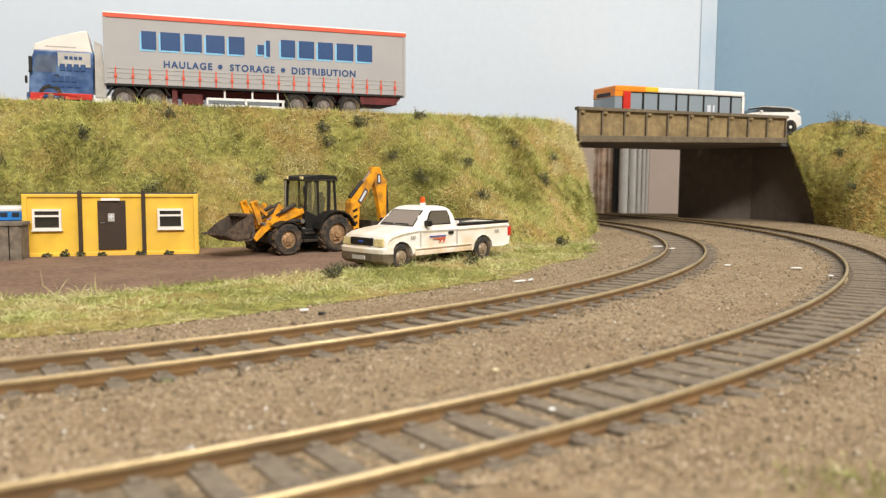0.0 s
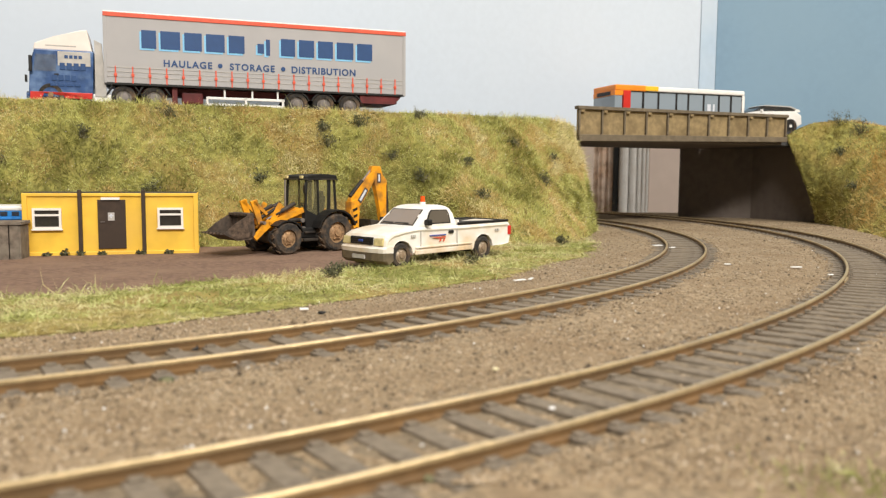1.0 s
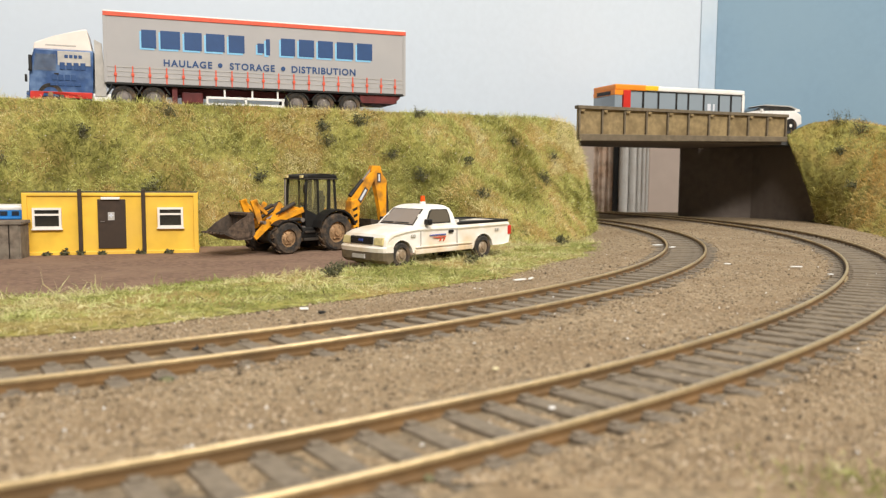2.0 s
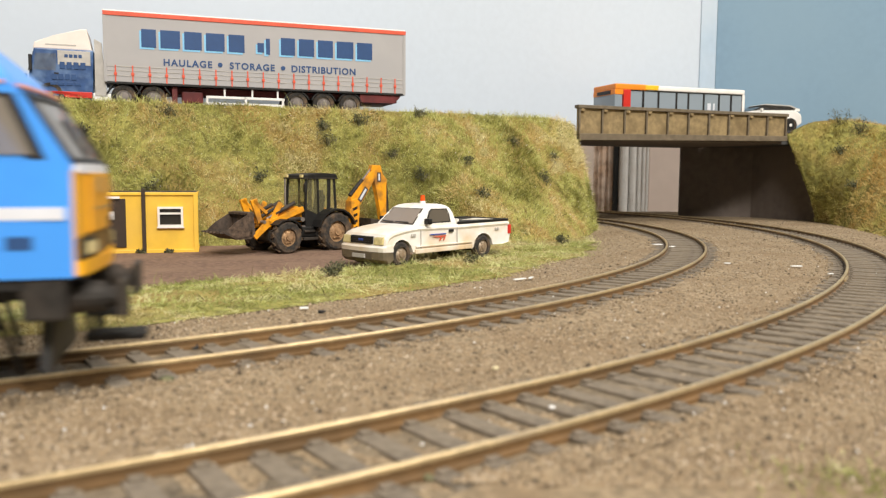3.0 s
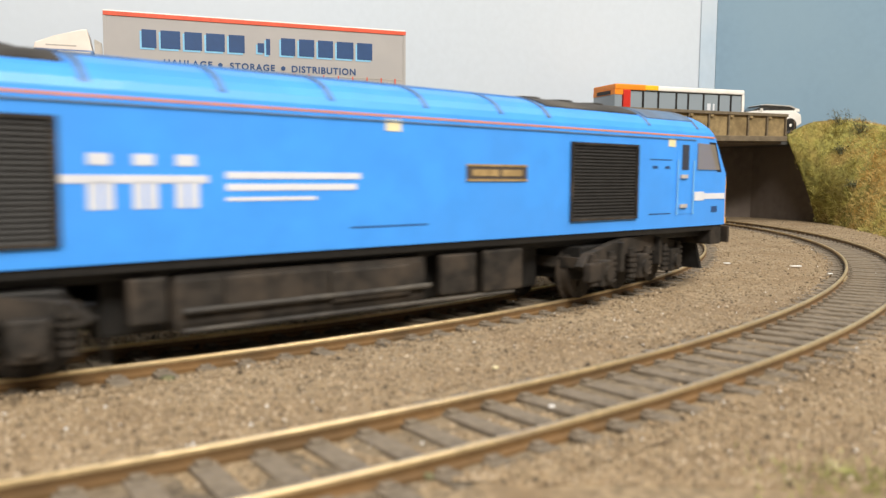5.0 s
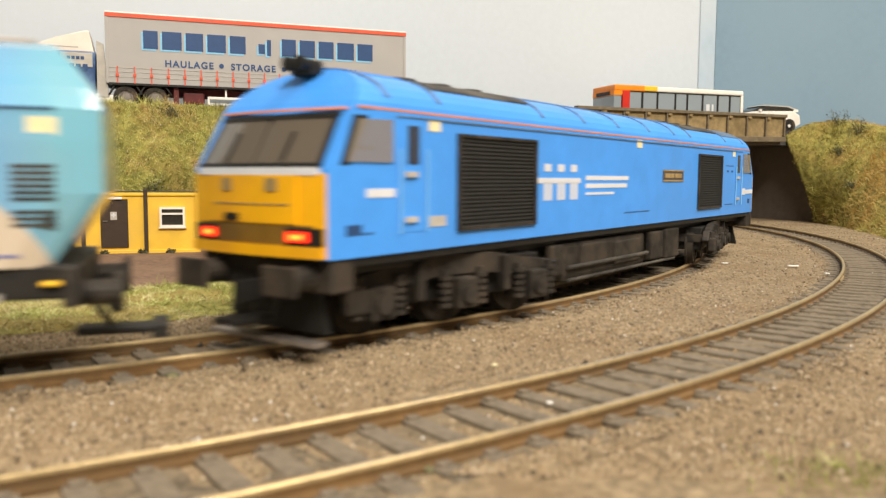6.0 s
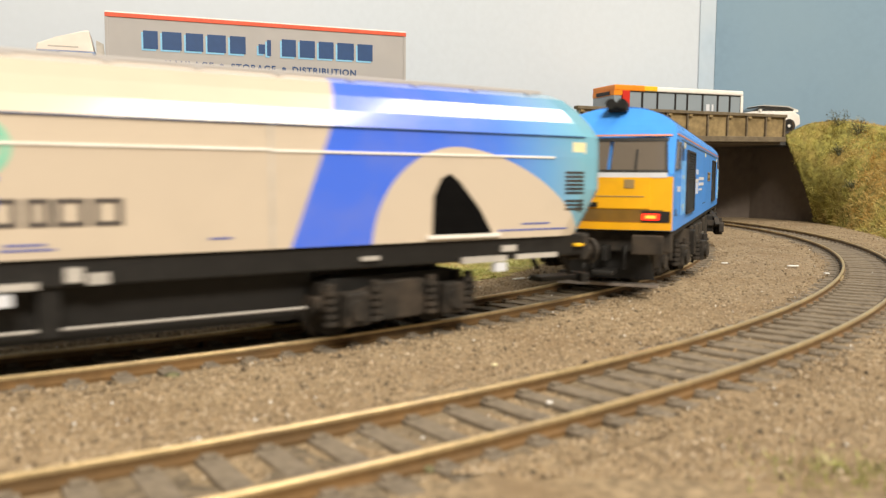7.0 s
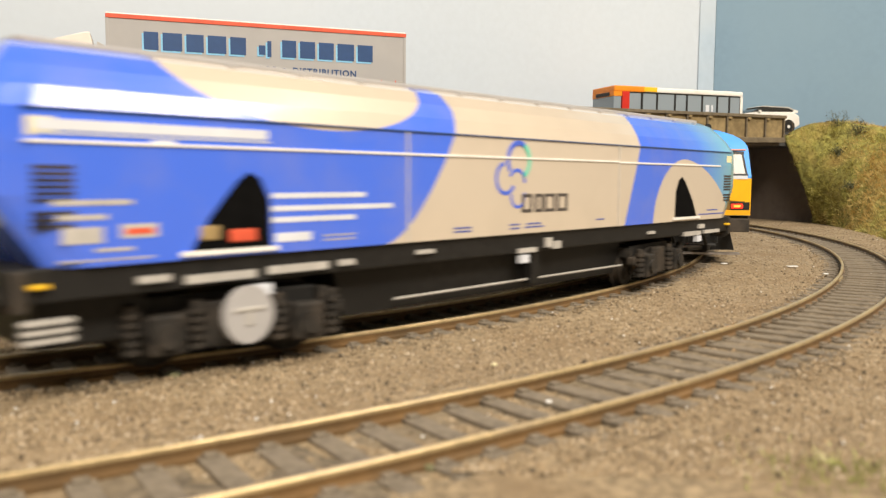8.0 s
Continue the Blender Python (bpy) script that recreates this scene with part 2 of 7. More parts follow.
M = {
    "sand": mat("sandy_ballast", (0.25, 0.19, 0.118), 0.95, vary=0.35, size=700, bump=0.8, second=(0.20, 0.14, 0.08), second_size=35),
    "earth": mat("brown_earth", (0.17, 0.105, 0.072), 0.95, vary=0.3, size=500, bump=0.6, second=(0.21, 0.135, 0.09), second_size=50),
    "turf": mat("turf_base", (0.22, 0.205, 0.055), 0.95, vary=0.4, size=250, second=(0.28, 0.19, 0.06), second_size=30, bump=0.8),
    "sky": mat("pale_sky_paint", (0.53, 0.595, 0.67), 0.75, vary=0.015, size=200, second=(0.55, 0.605, 0.67), second_size=4, spec=0.25),
    # side sky board: its shade is mixed into the colour as a darker blue
    "sky_shaded": mat("shaded_sky_paint", (0.195, 0.305, 0.41), 0.75, vary=0.03, size=180, second=(0.215, 0.325, 0.42), second_size=5, spec=0.25),
    "sky_strip": mat("darker_sky_strip", (0.40, 0.505, 0.615), 0.75, vary=0.03, size=150, second=(0.48, 0.56, 0.64), second_size=12, spec=0.25),
    "dry": blades_mat("dark_dry_fibres", [(0.05, 0.04, 0.02), (0.12, 0.085, 0.04), (0.20, 0.14, 0.06)]),
    "sky_stain": mat("blue_paint_smudge", (0.14, 0.27, 0.39), 0.75, vary=0.05, size=180),
    "rust": mat("rusty_rail_side", (0.16, 0.092, 0.038), 0.5, metal=0.1, vary=0.12, size=500, second=(0.085, 0.055, 0.028), second_size=40, bump=0.1),
    "steel": mat("worn_rail_head", (0.62, 0.48, 0.27), 0.34, metal=0.6, vary=0.12, size=500, second=(0.46, 0.36, 0.23), second_size=60),
    "sleeper": mat("weathered_sleeper", (0.15, 0.125, 0.096), 0.9, vary=0.4, size=600, second=(0.20, 0.165, 0.12), second_size=90, bump=0.5),
    "bed": mat("grimy_track_bed", (0.15, 0.12, 0.083), 0.95, vary=0.45, size=700, second=(0.20, 0.155, 0.10), second_size=70, bump=0.9),
    "black": mat("black_plastic", (0.010, 0.0095, 0.009), 0.55, vary=0.4, size=500),
    "opening_shade": mat("opening_shade_black", (0.004, 0.004, 0.004), 0.95, vary=0.2, size=400, spec=0.05),
    "grime": mat("grimy_underframe", (0.019, 0.016, 0.013), 0.7, vary=0.5, size=400, second=(0.055, 0.042, 0.031), second_size=150),
    "tyre": mat("muddy_tyre", (0.03, 0.027, 0.024), 0.9, vary=0.4, size=700, second=(0.13, 0.085, 0.05), second_size=250, bump=0.6),
    "hub": mat("muddy_hub", (0.33, 0.2, 0.1), 0.7, vary=0.4, size=700, second=(0.22, 0.14, 0.08), second_size=300),
    "mud": mat("mud_caked_steel", (0.085, 0.058, 0.04), 0.85, vary=0.5, size=500, second=(0.05, 0.042, 0.036), second_size=150, bump=0.5),
    "chrome": mat("silver_hub", (0.30, 0.27, 0.25), 0.35, metal=0.6, vary=0.2, size=500),
    "cabin": mat("faded_yellow_paint", (0.80, 0.50, 0.055), 0.5, vary=0.08, size=120, second=(0.72, 0.45, 0.07), second_size=40, bump=0.1),
    "digger": mat("digger_yellow", (0.78, 0.33, 0.015), 0.42, vary=0.12, size=300, second=(0.30, 0.14, 0.035), second_size=160),
    "loco_blue": mat("sky_blue_paint", (0.05, 0.305, 0.88), 0.4, vary=0.05, size=150, second=(0.055, 0.285, 0.80), second_size=25, coat=0.1),
    "loco_roof": mat("weathered_roof_blue", (0.09, 0.17, 0.30), 0.6, vary=0.15, size=160, second=(0.10, 0.12, 0.15), second_size=35),
    "loco_smudge": mat("sooty_blue_roof", (0.06, 0.20, 0.46), 0.55, vary=0.15, size=160, second=(0.09, 0.12, 0.17), second_size=35),
    # recess in the yellow ends: its shade is put into a dull brown
    "recess_shade": mat("shaded_yellow_recess", (0.20, 0.105, 0.012), 0.6, vary=0.15, size=200, second=(0.12, 0.07, 0.02), second_size=80),
    "roof_dark": mat("sooty_roof", (0.035, 0.033, 0.031), 0.65, vary=0.3, size=250, second=(0.10, 0.09, 0.075), second_size=60),
    "loco_yellow": mat("warning_yellow", (0.83, 0.42, 0.012), 0.45, vary=0.06, size=150, second=(0.72, 0.34, 0.02), second_size=60),
    "orange_line": mat("orange_lining", (0.62, 0.25, 0.16), 0.5, vary=0.05),
    "white": mat("white_paint", (0.80, 0.79, 0.76), 0.4, vary=0.04, size=200, second=(0.74, 0.71, 0.66), second_size=60),
    "pickup": mat("dusty_white_paint", (0.80, 0.77, 0.72), 0.35, vary=0.04, size=200, second=(0.70, 0.58, 0.43), second_size=70, coat=0.2),
    "dusty_sill": mat("dust_stained_white", (0.62, 0.47, 0.30), 0.6, vary=0.12, size=200, second=(0.74, 0.66, 0.55), second_size=90),
    "valance": mat("dull_olive_bumper", (0.15, 0.12, 0.075), 0.5, vary=0.2, size=300, second=(0.09, 0.07, 0.05), second_size=120),
    "rim": mat("dusty_silver_rim", (0.42, 0.34, 0.25), 0.5, metal=0.2, vary=0.3, size=500, second=(0.25, 0.17, 0.1), second_size=250),
    "cream": mat("cream_roof", (0.80, 0.72, 0.66), 0.4, vary=0.03, size=200),
    "curtain": mat("grey_curtain", (0.38, 0.37, 0.37), 0.55, vary=0.03, size=90, second=(0.36, 0.355, 0.36), second_size=20),
    "red": mat("red_paint", (0.58, 0.03, 0.02), 0.4, vary=0.1, size=250),
    "red_trim": mat("red_trim", (0.66, 0.10, 0.05), 0.5, vary=0.08, size=250),
    "maroon": mat("dark_red_chassis", (0.13, 0.018, 0.018), 0.55, vary=0.3, size=250),
    "navy": mat("navy_lettering", (0.018, 0.062, 0.18), 0.5, vary=0.05),
    "pale_blue": mat("pale_blue_lettering", (0.22, 0.52, 0.78), 0.5, vary=0.05),
    "cab_blue": mat("navy_cab_paint", (0.03, 0.075, 0.20), 0.35, vary=0.15, size=250, second=(0.12, 0.2, 0.36), second_size=140),
    "girder": mat("weathered_girder", (0.27, 0.20, 0.10), 0.75, vary=0.2, size=260, second=(0.15, 0.105, 0.05), second_size=60, bump=0.2),
    "girder_dark": mat("dark_girder_edge", (0.15, 0.12, 0.08), 0.75, vary=0.2, size=260),
    "concrete": mat("dark_card_wall", (0.14, 0.115, 0.10), 0.85, vary=0.12, size=160, second=(0.16, 0.13, 0.11), second_size=20),
    "asphalt": mat("asphalt", (0.06, 0.06, 0.06), 0.9, vary=0.3, size=500),
    "beige": mat("beige_board", (0.80, 0.67, 0.59), 0.7, second=(0.78, 0.65, 0.57), vary=0.02, size=60),
    "brown": mat("brown_cloth", (0.50, 0.36, 0.26), 0.9, vary=0.3, size=120, second=(0.72, 0.60, 0.50), second_size=40),
    "orange": mat("orange_paint", (0.85, 0.26, 0.02), 0.4, vary=0.05),
    "amber": mat("yellow_band", (0.85, 0.50, 0.03), 0.4, vary=0.05),
    "door_brown": mat("dark_brown_door", (0.045, 0.028, 0.018), 0.6, vary=0.25, size=300),
    "frame_white": mat("white_window_frame", (0.80, 0.76, 0.70), 0.5, vary=0.05, size=300),
    "blue_box": mat("blue_container", (0.02, 0.22, 0.62), 0.5, vary=0.1, size=200),
    "grey_wood": mat("grey_weathered_wood", (0.16, 0.13, 0.10), 0.85, vary=0.35, size=300, second=(0.22, 0.19, 0.15), second_size=120, bump=0.4),
    "text_white": mat("white_lettering", (0.64, 0.67, 0.73), 0.5, vary=0.03),
    "text_dark": mat("dark_lettering", (0.07, 0.06, 0.055), 0.5, vary=0.05),
    "text_blue": mat("blue_lettering", (0.04, 0.08, 0.35), 0.5, vary=0.05),
    "brass": mat("brass_plate", (0.42, 0.30, 0.14), 0.45, metal=0.3, vary=0.2, size=600),
    "label": mat("pale_yellow_label", (0.75, 0.68, 0.42), 0.6, vary=0.05),
    "silver": mat("light_grey_print", (0.45, 0.43, 0.40), 0.5, vary=0.1),
    "ring_teal": mat("teal_print", (0.10, 0.55, 0.40), 0.5, vary=0.05),
    "ring_blue": mat("blue_print", (0.06, 0.13, 0.62), 0.5, vary=0.05),
    "glass": glass_mat("dark_glass", (0.035, 0.033, 0.03), 0.1, 0.8),
    "screen": glass_mat("windscreen_glass", (0.27, 0.24, 0.20), 0.12, 0.7),
    "cab_dim": glass_mat("dim_cab_glass", (0.10, 0.085, 0.065), 0.08, 1.0),
    "dust_screen": glass_mat("dusty_windscreen", (0.22, 0.17, 0.13), 0.15, 1.0),
    "loco_screen": glass_mat("smoky_loco_screen", (0.12, 0.10, 0.08), 0.06, 0.9),
    "bus_glass": glass_mat("bus_glass", (0.30, 0.36, 0.41), 0.1, 0.8),
    "clear": glass_mat("cab_glass", (0.25, 0.23, 0.12), 0.08, 0.22),
    "tail": lamp_mat("red_tail_light", (1.0, 0.03, 0.01), 1.6),
    "tail_core": lamp_mat("orange_tail_core", (1.0, 0.22, 0.03), 3.0),
    "beacon": mat("orange_beacon_lens", (0.75, 0.09, 0.01), 0.25, vary=0.05),
    "lens": mat("yellowed_headlamp", (0.62, 0.52, 0.25), 0.2, vary=0.2, size=700),
    "wall": mat("room_plaster", (0.72, 0.69, 0.64), 0.9, vary=0.03, size=20),
    "carpet": mat("room_carpet", (0.18, 0.15, 0.13), 0.95, vary=0.2, size=80),
    "twig": mat("dark_scrub", (0.09, 0.095, 0.05), 0.9, vary=0.4, size=600, second=(0.17, 0.15, 0.08), second_size=200),
    "litter": mat("white_scrap", (0.8, 0.8, 0.78), 0.5, vary=0.05),
    "livery": livery_mat("biomass_wagon_livery"),
    "grass": blades_mat("static_grass", [(0.19, 0.19, 0.04), (0.36, 0.36, 0.08), (0.62, 0.63, 0.25), (0.44, 0.43, 0.11), (0.68, 0.59, 0.27), (0.54, 0.35, 0.11), (0.72, 0.64, 0.34)], 19, 70),
    "ochre_grass": blades_mat("ochre_static_grass", [(0.20, 0.16, 0.03), (0.36, 0.32, 0.07), (0.50, 0.46, 0.15), (0.46, 0.32, 0.09), (0.56, 0.44, 0.17), (0.44, 0.27, 0.07)], 20, 70),
    "verge_grass": blades_mat("verge_grass", [(0.22, 0.24, 0.06), (0.36, 0.39, 0.12), (0.52, 0.53, 0.23), (0.56, 0.51, 0.28), (0.45, 0.37, 0.17)], 20, 80),
    "grains": grains_mat("ballast_grains", [(0.05, 0.038, 0.025), (0.17, 0.12, 0.07), (0.26, 0.195, 0.118), (0.32, 0.245, 0.155), (0.22, 0.16, 0.095), (0.30, 0.215, 0.125), (0.42, 0.35, 0.26)]),
}

# ---------------------------------------------------------------- room round the layout
ROOM = (-2200, 2200, -1800, 2600, -900, 1450)


def room():
    x0, x1, y0, y1, z0, z1 = ROOM
    for name, a in (("wall_west", (x0 - 100, x0, y0, y1, z0, z1)), ("wall_east", (x1, x1 + 100, y0, y1, z0, z1)),
                    ("wall_south", (x0, x1, y0 - 100, y0, z0, z1)), ("wall_north", (x0, x1, y1, y1 + 100, z0, z1))):
        tagged(part(name, boxm(*a), M["wall"]), "plain pale plaster wall of the layout room", "wall", kind="structure")
    tagged(part("floor", boxm(x0, x1, y0, y1, z0 - 60, z0), M["carpet"]), "dark carpeted floor under the layout", "floor", kind="structure")
    tagged(part("ceiling", boxm(x0, x1, y0, y1, z1, z1 + 60), M["wall"]), "plain pale ceiling of the room", "ceiling", kind="structure")
    t = thing("layout_table", at(0, 0, -900), "plain timber table frame carrying the model layout", "table")
    part("tabletop", boxm(-880, 680, -380, 795, 850, 872), M["grey_wood"], t)
    for x in (-830, 590):
        for y in (-330, 740):
            part("leg", boxm(x, x + 44, y, y + 44, 0, 850), M["grey_wood"], t)


# ---------------------------------------------------------------- ground and tracks
def lump(x, y, s):
    return noise.noise(Vector((x / s, y / s, 3.7)))


def ground_z(x, y):
    d = math.hypot(x - CA[0], y - CA[1])
    z = -2.05 + 0.22 * lump(x, y, 25) + 0.12 * lump(x, y, 7)
    if d < RA - 25:
        k = min(1.0, (RA - 25 - d) / 45)
        z -= 3.0 * k
    e = math.hypot(x - CB[0], y - CB[1])
    if abs(d - RA) < 13 or abs(e - RB) < 13:
        z -= 0.5
    elif abs(e - RB) < 19 or abs(d - RA) < 19:
        z += 0.32 - 0.9 * max(0.0, lump(x + 300, y, 5.5))
    mid = d - RA                         # a low swell of ballast between the two tracks
    if 25 < mid and e < RB - 22:
        z += 1.2 * max(0.0, lump(x + 40, y, 55)) * min(1, (mid - 25) / 15, (RB - 22 - e) / 15)
    return z


def sheet(xs, ys, zf, keep=None):
    bm = bmesh.new()
    g = [[bm.verts.new((x, y, zf(x, y))) for y in ys] for x in xs]
    for i in range(len(xs) - 1):
        for j in range(len(ys) - 1):
            if keep is None or keep((xs[i] + xs[i + 1]) / 2, (ys[j] + ys[j + 1]) / 2):
                bm.faces.new((g[i][j], g[i + 1][j], g[i + 1][j + 1], g[i][j + 1]))
    return bm


def ground():
    xs = list(range(-900, -300, 20)) + list(range(-300, 330, 5)) + list(range(330, 701, 20))
    ys = list(range(-400, 40, 20)) + list(range(40, 700, 5)) + list(range(700, 801, 10))
    bm = sheet(xs, ys, ground_z)
    tagged(part("ground", bm, M["sand"], smooth=True), "sandy brown ballast ground of the model layout", "ground", kind="structure")
    # the yard: bare brown earth inside the curve
    bm = bmesh.new()
    rows = []
    for k in range(0, 60):
        a = -128 + k * 2.3
        rows.append([bm.verts.new((*on_arc(CA, r, a), ground_z(*on_arc(CA, r, a)) + 0.3)) for r in range(120, 345, 9)])
    for p, q in zip(rows, rows[1:]):
        for j in range(len(p) - 1):
            bm.faces.new((p[j], p[j + 1], q[j + 1], q[j]))
    tagged(part("yard", bm, M["earth"], smooth=True), "bare brown earth yard beside the track", "ground", kind="structure")


def track_bed(c, r, a0, a1):
    """The dirty strip of finer ballast under a track."""
    bm = bmesh.new()
    n = int((a1 - a0) / 0.22)
    rows = []
    for k in range(n + 1):
        a = a0 + (a1 - a0) * k / n
        row = []
        for j in range(17):
            edge = abs(j - 8) / 8
            rr = r - 16.5 + 33 * j / 16 + edge ** 3 * 2.5 * lump(a * 9, j * 40, 5)
            x, y = on_arc(c, rr, a)
            hollow = 0.5 + 0.9 * lump(x + 300, y, 4.5) + 0.5 * lump(x, y + 90, 14)
            row.append(bm.verts.new((x, y, ground_z(x, y) + (0.6 - max(0.0, min(1.3, hollow)) if abs(rr - r) < 12.8 else -0.2))))
        rows.append(row)
    for p, q in zip(rows, rows[1:]):
        for j in range(16):
            bm.faces.new((p[j], p[j + 1], q[j + 1], q[j]))
    tagged(part("track_bed", bm, M["bed"], smooth=True), "grimy grey-brown ballast bed under the rails", "track bed", kind="structure")


def grain_mesh(name, pts, sizes, material, label, category):
    """Small angular stones, one octahedron each, joined as stuff."""
    rng = np.random.default_rng(5)
    n = len(pts)
    base = np.array([(1, 0, 0), (-1, 0, 0), (0, 1, 0), (0, -1, 0), (0, 0, 1), (0, 0, -1)], float)
    tri = np.array([(0, 2, 4), (2, 1, 4), (1, 3, 4), (3, 0, 4), (2, 0, 5), (1, 2, 5), (3, 1, 5), (0, 3, 5)])
    jig = rng.uniform(0.55, 1.25, (n, 6, 1)) * np.asarray(sizes)[:, None, None]
    ang = rng.uniform(0, 6.28, n)
    c, s = np.cos(ang), np.sin(ang)
    rot = np.zeros((n, 3, 3))
    rot[:, 0, 0], rot[:, 0, 1], rot[:, 1, 0], rot[:, 1, 1], rot[:, 2, 2] = c, -s, s, c, 0.75
    v = np.einsum("nij,nkj->nki", rot, base[None] * jig) + np.asarray(pts)[:, None, :]
    f = tri[None] + (np.arange(n) * 6)[:, None, None]
    me = bpy.data.meshes.new(name)
    me.from_pydata((v.reshape(-1, 3) * MM).tolist(), [], f.reshape(-1, 3).tolist())
    me.materials.append(material)
    return tagged(new(name, me), label, category, kind="stuff")


def stones():
    rng = np.random.default_rng(11)
    pts, sizes = [], []
    for _ in range(120000):
        y = 85 + 560 * rng.random() ** 1.6
        x = (rng.random() * 1.24 - 0.62) * y
        d = math.hypot(x - CA[0], y - CA[1])
        e = math.hypot(x - CB[0], y - CB[1])
        if d < RA - 60 or abs(d - RA) < 12 or abs(e - RB) < 12:
            if d < 330 or rng.random() < 0.70:
                continue
        if min(abs(abs(d - RA) - 8.65), abs(abs(e - RB) - 8.65)) < 1.5:
            continue
        s = rng.uniform(0.17, 0.42) if rng.random() < 0.96 else rng.uniform(0.42, 0.75)
        pts.append((x, y, ground_z(x, y) + s * 0.15))
        sizes.append(s)
    grain_mesh("ballast", pts, sizes, M["grains"], "loose sandy ballast granules between the tracks", "ballast")


RAIL = [(-0.95, -2.6), (0.95, -2.6), (0.95, -1.85), (0.3, -1.6), (0.3, -0.72), (0.42, -0.6), (-0.42, -0.6), (-0.3, -0.72), (-0.3, -1.6), (-0.95, -1.85)]
HEAD = [(-0.44, -0.6), (0.44, -0.6), (0.44, -0.12), (0.32, 0.0), (-0.32, 0.0), (-0.44, -0.12)]


def arc_strip(bm, c, r, outline, a0, a1, step):
    n = int((a1 - a0) / step)
    rings = []
    for k in range(n + 1):
        a = a0 + (a1 - a0) * k / n
        rings.append([bm.verts.new((*on_arc(c, r + u, a), z)) for u, z in outline])
    m = len(outline)
    for p, q in zip(rings, rings[1:]):
        for j in range(m):
            bm.faces.new((p[j], p[(j + 1) % m], q[(j + 1) % m], q[j]))
    bm.faces.new(rings[0])
    bm.faces.new(rings[-1][::-1])


def track(c, r, a0, a1, joints, label, sleepers_from, sleepers_to):
    t = thing("railway_track", Matrix.Identity(4), label, "railway track", "tracks of the layout")
    for o in (-8.65, 8.65):
        cuts = [a0] + [j for j in joints] + [a1]
        for b0, b1 in zip(cuts, cuts[1:]):
            gap = 0.05
            bm = bmesh.new()
            arc_strip(bm, c, r + o, RAIL, b0, b1 - gap, 0.6)
            web = part("rail", bm, M["rust"], t, "rusty brown rail web")
            bm = bmesh.new()
            arc_strip(bm, c, r + o, HEAD, b0, b1 - gap, 0.6)
            part("rail_head", bm, M["steel"], web, "worn shiny rail head")
        for j in joints:
            bm = bmesh.new()
            for u in (-0.85, 0.4):
                arc_strip(bm, c, r + o, [(u, -1.8), (u + 0.45, -1.8), (u + 0.45, -0.9), (u, -0.9)], j - 0.75, j + 0.7, 0.4)
            part("fishplate", bm, M["steel"], t, "dull metal rail joiner")
    bm = boxm(-15, 15, -1.65, 1.65, -3.8, -1.82, bev=0.22)
    first = part("sleeper", bm, M["sleeper"], t)
    step = math.degrees(7.3 / r)
    k, a = 0, sleepers_from
    rng = random.Random(4)
    bmc = bmesh.new()
    for s in (-1, 1):
        for o in (-8.65, 8.65):
            box(bmc, o + s * 1.3 - 0.7, o + s * 1.3 + 0.7, -0.9, 0.9, -1.9, -1.45)
    chair = part("rail_chair", bmc, M["sleeper"], first)
    while a < sleepers_to:
        x, y = on_arc(c, r, a)
        m = at(x, y, rng.uniform(-0.15, 0.1), a + rng.uniform(-0.6, 0.6))
        if k == 0:
            first.matrix_local = m
        else:
            ob = new("sleeper", first.data)
            ob.parent, ob.matrix_local = t, m
            ch = new("rail_chair", chair.data)
            ch.parent = ob
        k += 1
        a += step
    return t


def backdrop():
    def board(name, pts, z0, z1, m, label):
        bm = prism(bmesh.new(), pts, "z", z0, z1)
        return tagged(part(name, bm, m), label, "backdrop", kind="structure")
    board("backdrop", [(-560, 398.3), (238.4, 716), (236.4, 722), (-562, 404.3)], 64, 420, M["sky"], "pale blue painted sky backdrop board")
    board("backdrop", [(238.9, 716), (640, 655), (642, 661), (238.9, 722)], 64, 420, M["sky_shaded"], "side sky board at the corner, its shade painted in as mid blue")
    board("trim", [(222.5, 709.2), (238.2, 715.4), (238.2, 714.8), (222.5, 708.6)], 64, 420, M["sky_strip"], "narrow strip of darker blue on the pale board at the corner")
    bm = bmesh.new()
    bmesh.ops.create_icosphere(bm, subdivisions=3, radius=1.0)
    for v in bm.verts:
        v.co = Vector((v.co.x * 4.5 * (1 + 0.3 * v.co.z), v.co.y * 0.5, v.co.z * 10 * (1 + 0.2 * v.co.x)))
    ob = part("paint_smudge", bm, M["sky_stain"], None, smooth=True)
    ob.matrix_world = at(270, 711.6, 221, -8.9)
    tagged(ob, "darker blue smudge on the sky board", "paint smudge")
    bm = prism(bmesh.new(), [(-560, 360), (-228, 424), (-100, 470), (0, 508), (60, 536), (84, 558), (110, 569), (262, 631), (302, 648), (302, 700), (242, 713), (-560, 396)], "z", 58.3, 61.8)
    tagged(part("road", bm, M["asphalt"]), "dark asphalt road along the embankment top", "road", kind="structure")
    bm = prism(bmesh.new(), [(-560, 360), (-228, 430), (-100, 478), (0, 514), (40, 530), (20, 615), (-560, 396)], "z", 61.5, 69)
    tagged(part("pavement", bm, M["asphalt"]), "raised asphalt lay-by under the lorry", "road", kind="structure")
    bm = prism(bmesh.new(), [(234, 638), (272, 641), (318, 655), (318, 690), (238, 706)], "z", 61.8, 69.5)
    tagged(part("pavement", bm, M["asphalt"]), "raised end of the road beyond the bridge", "road", kind="structure")


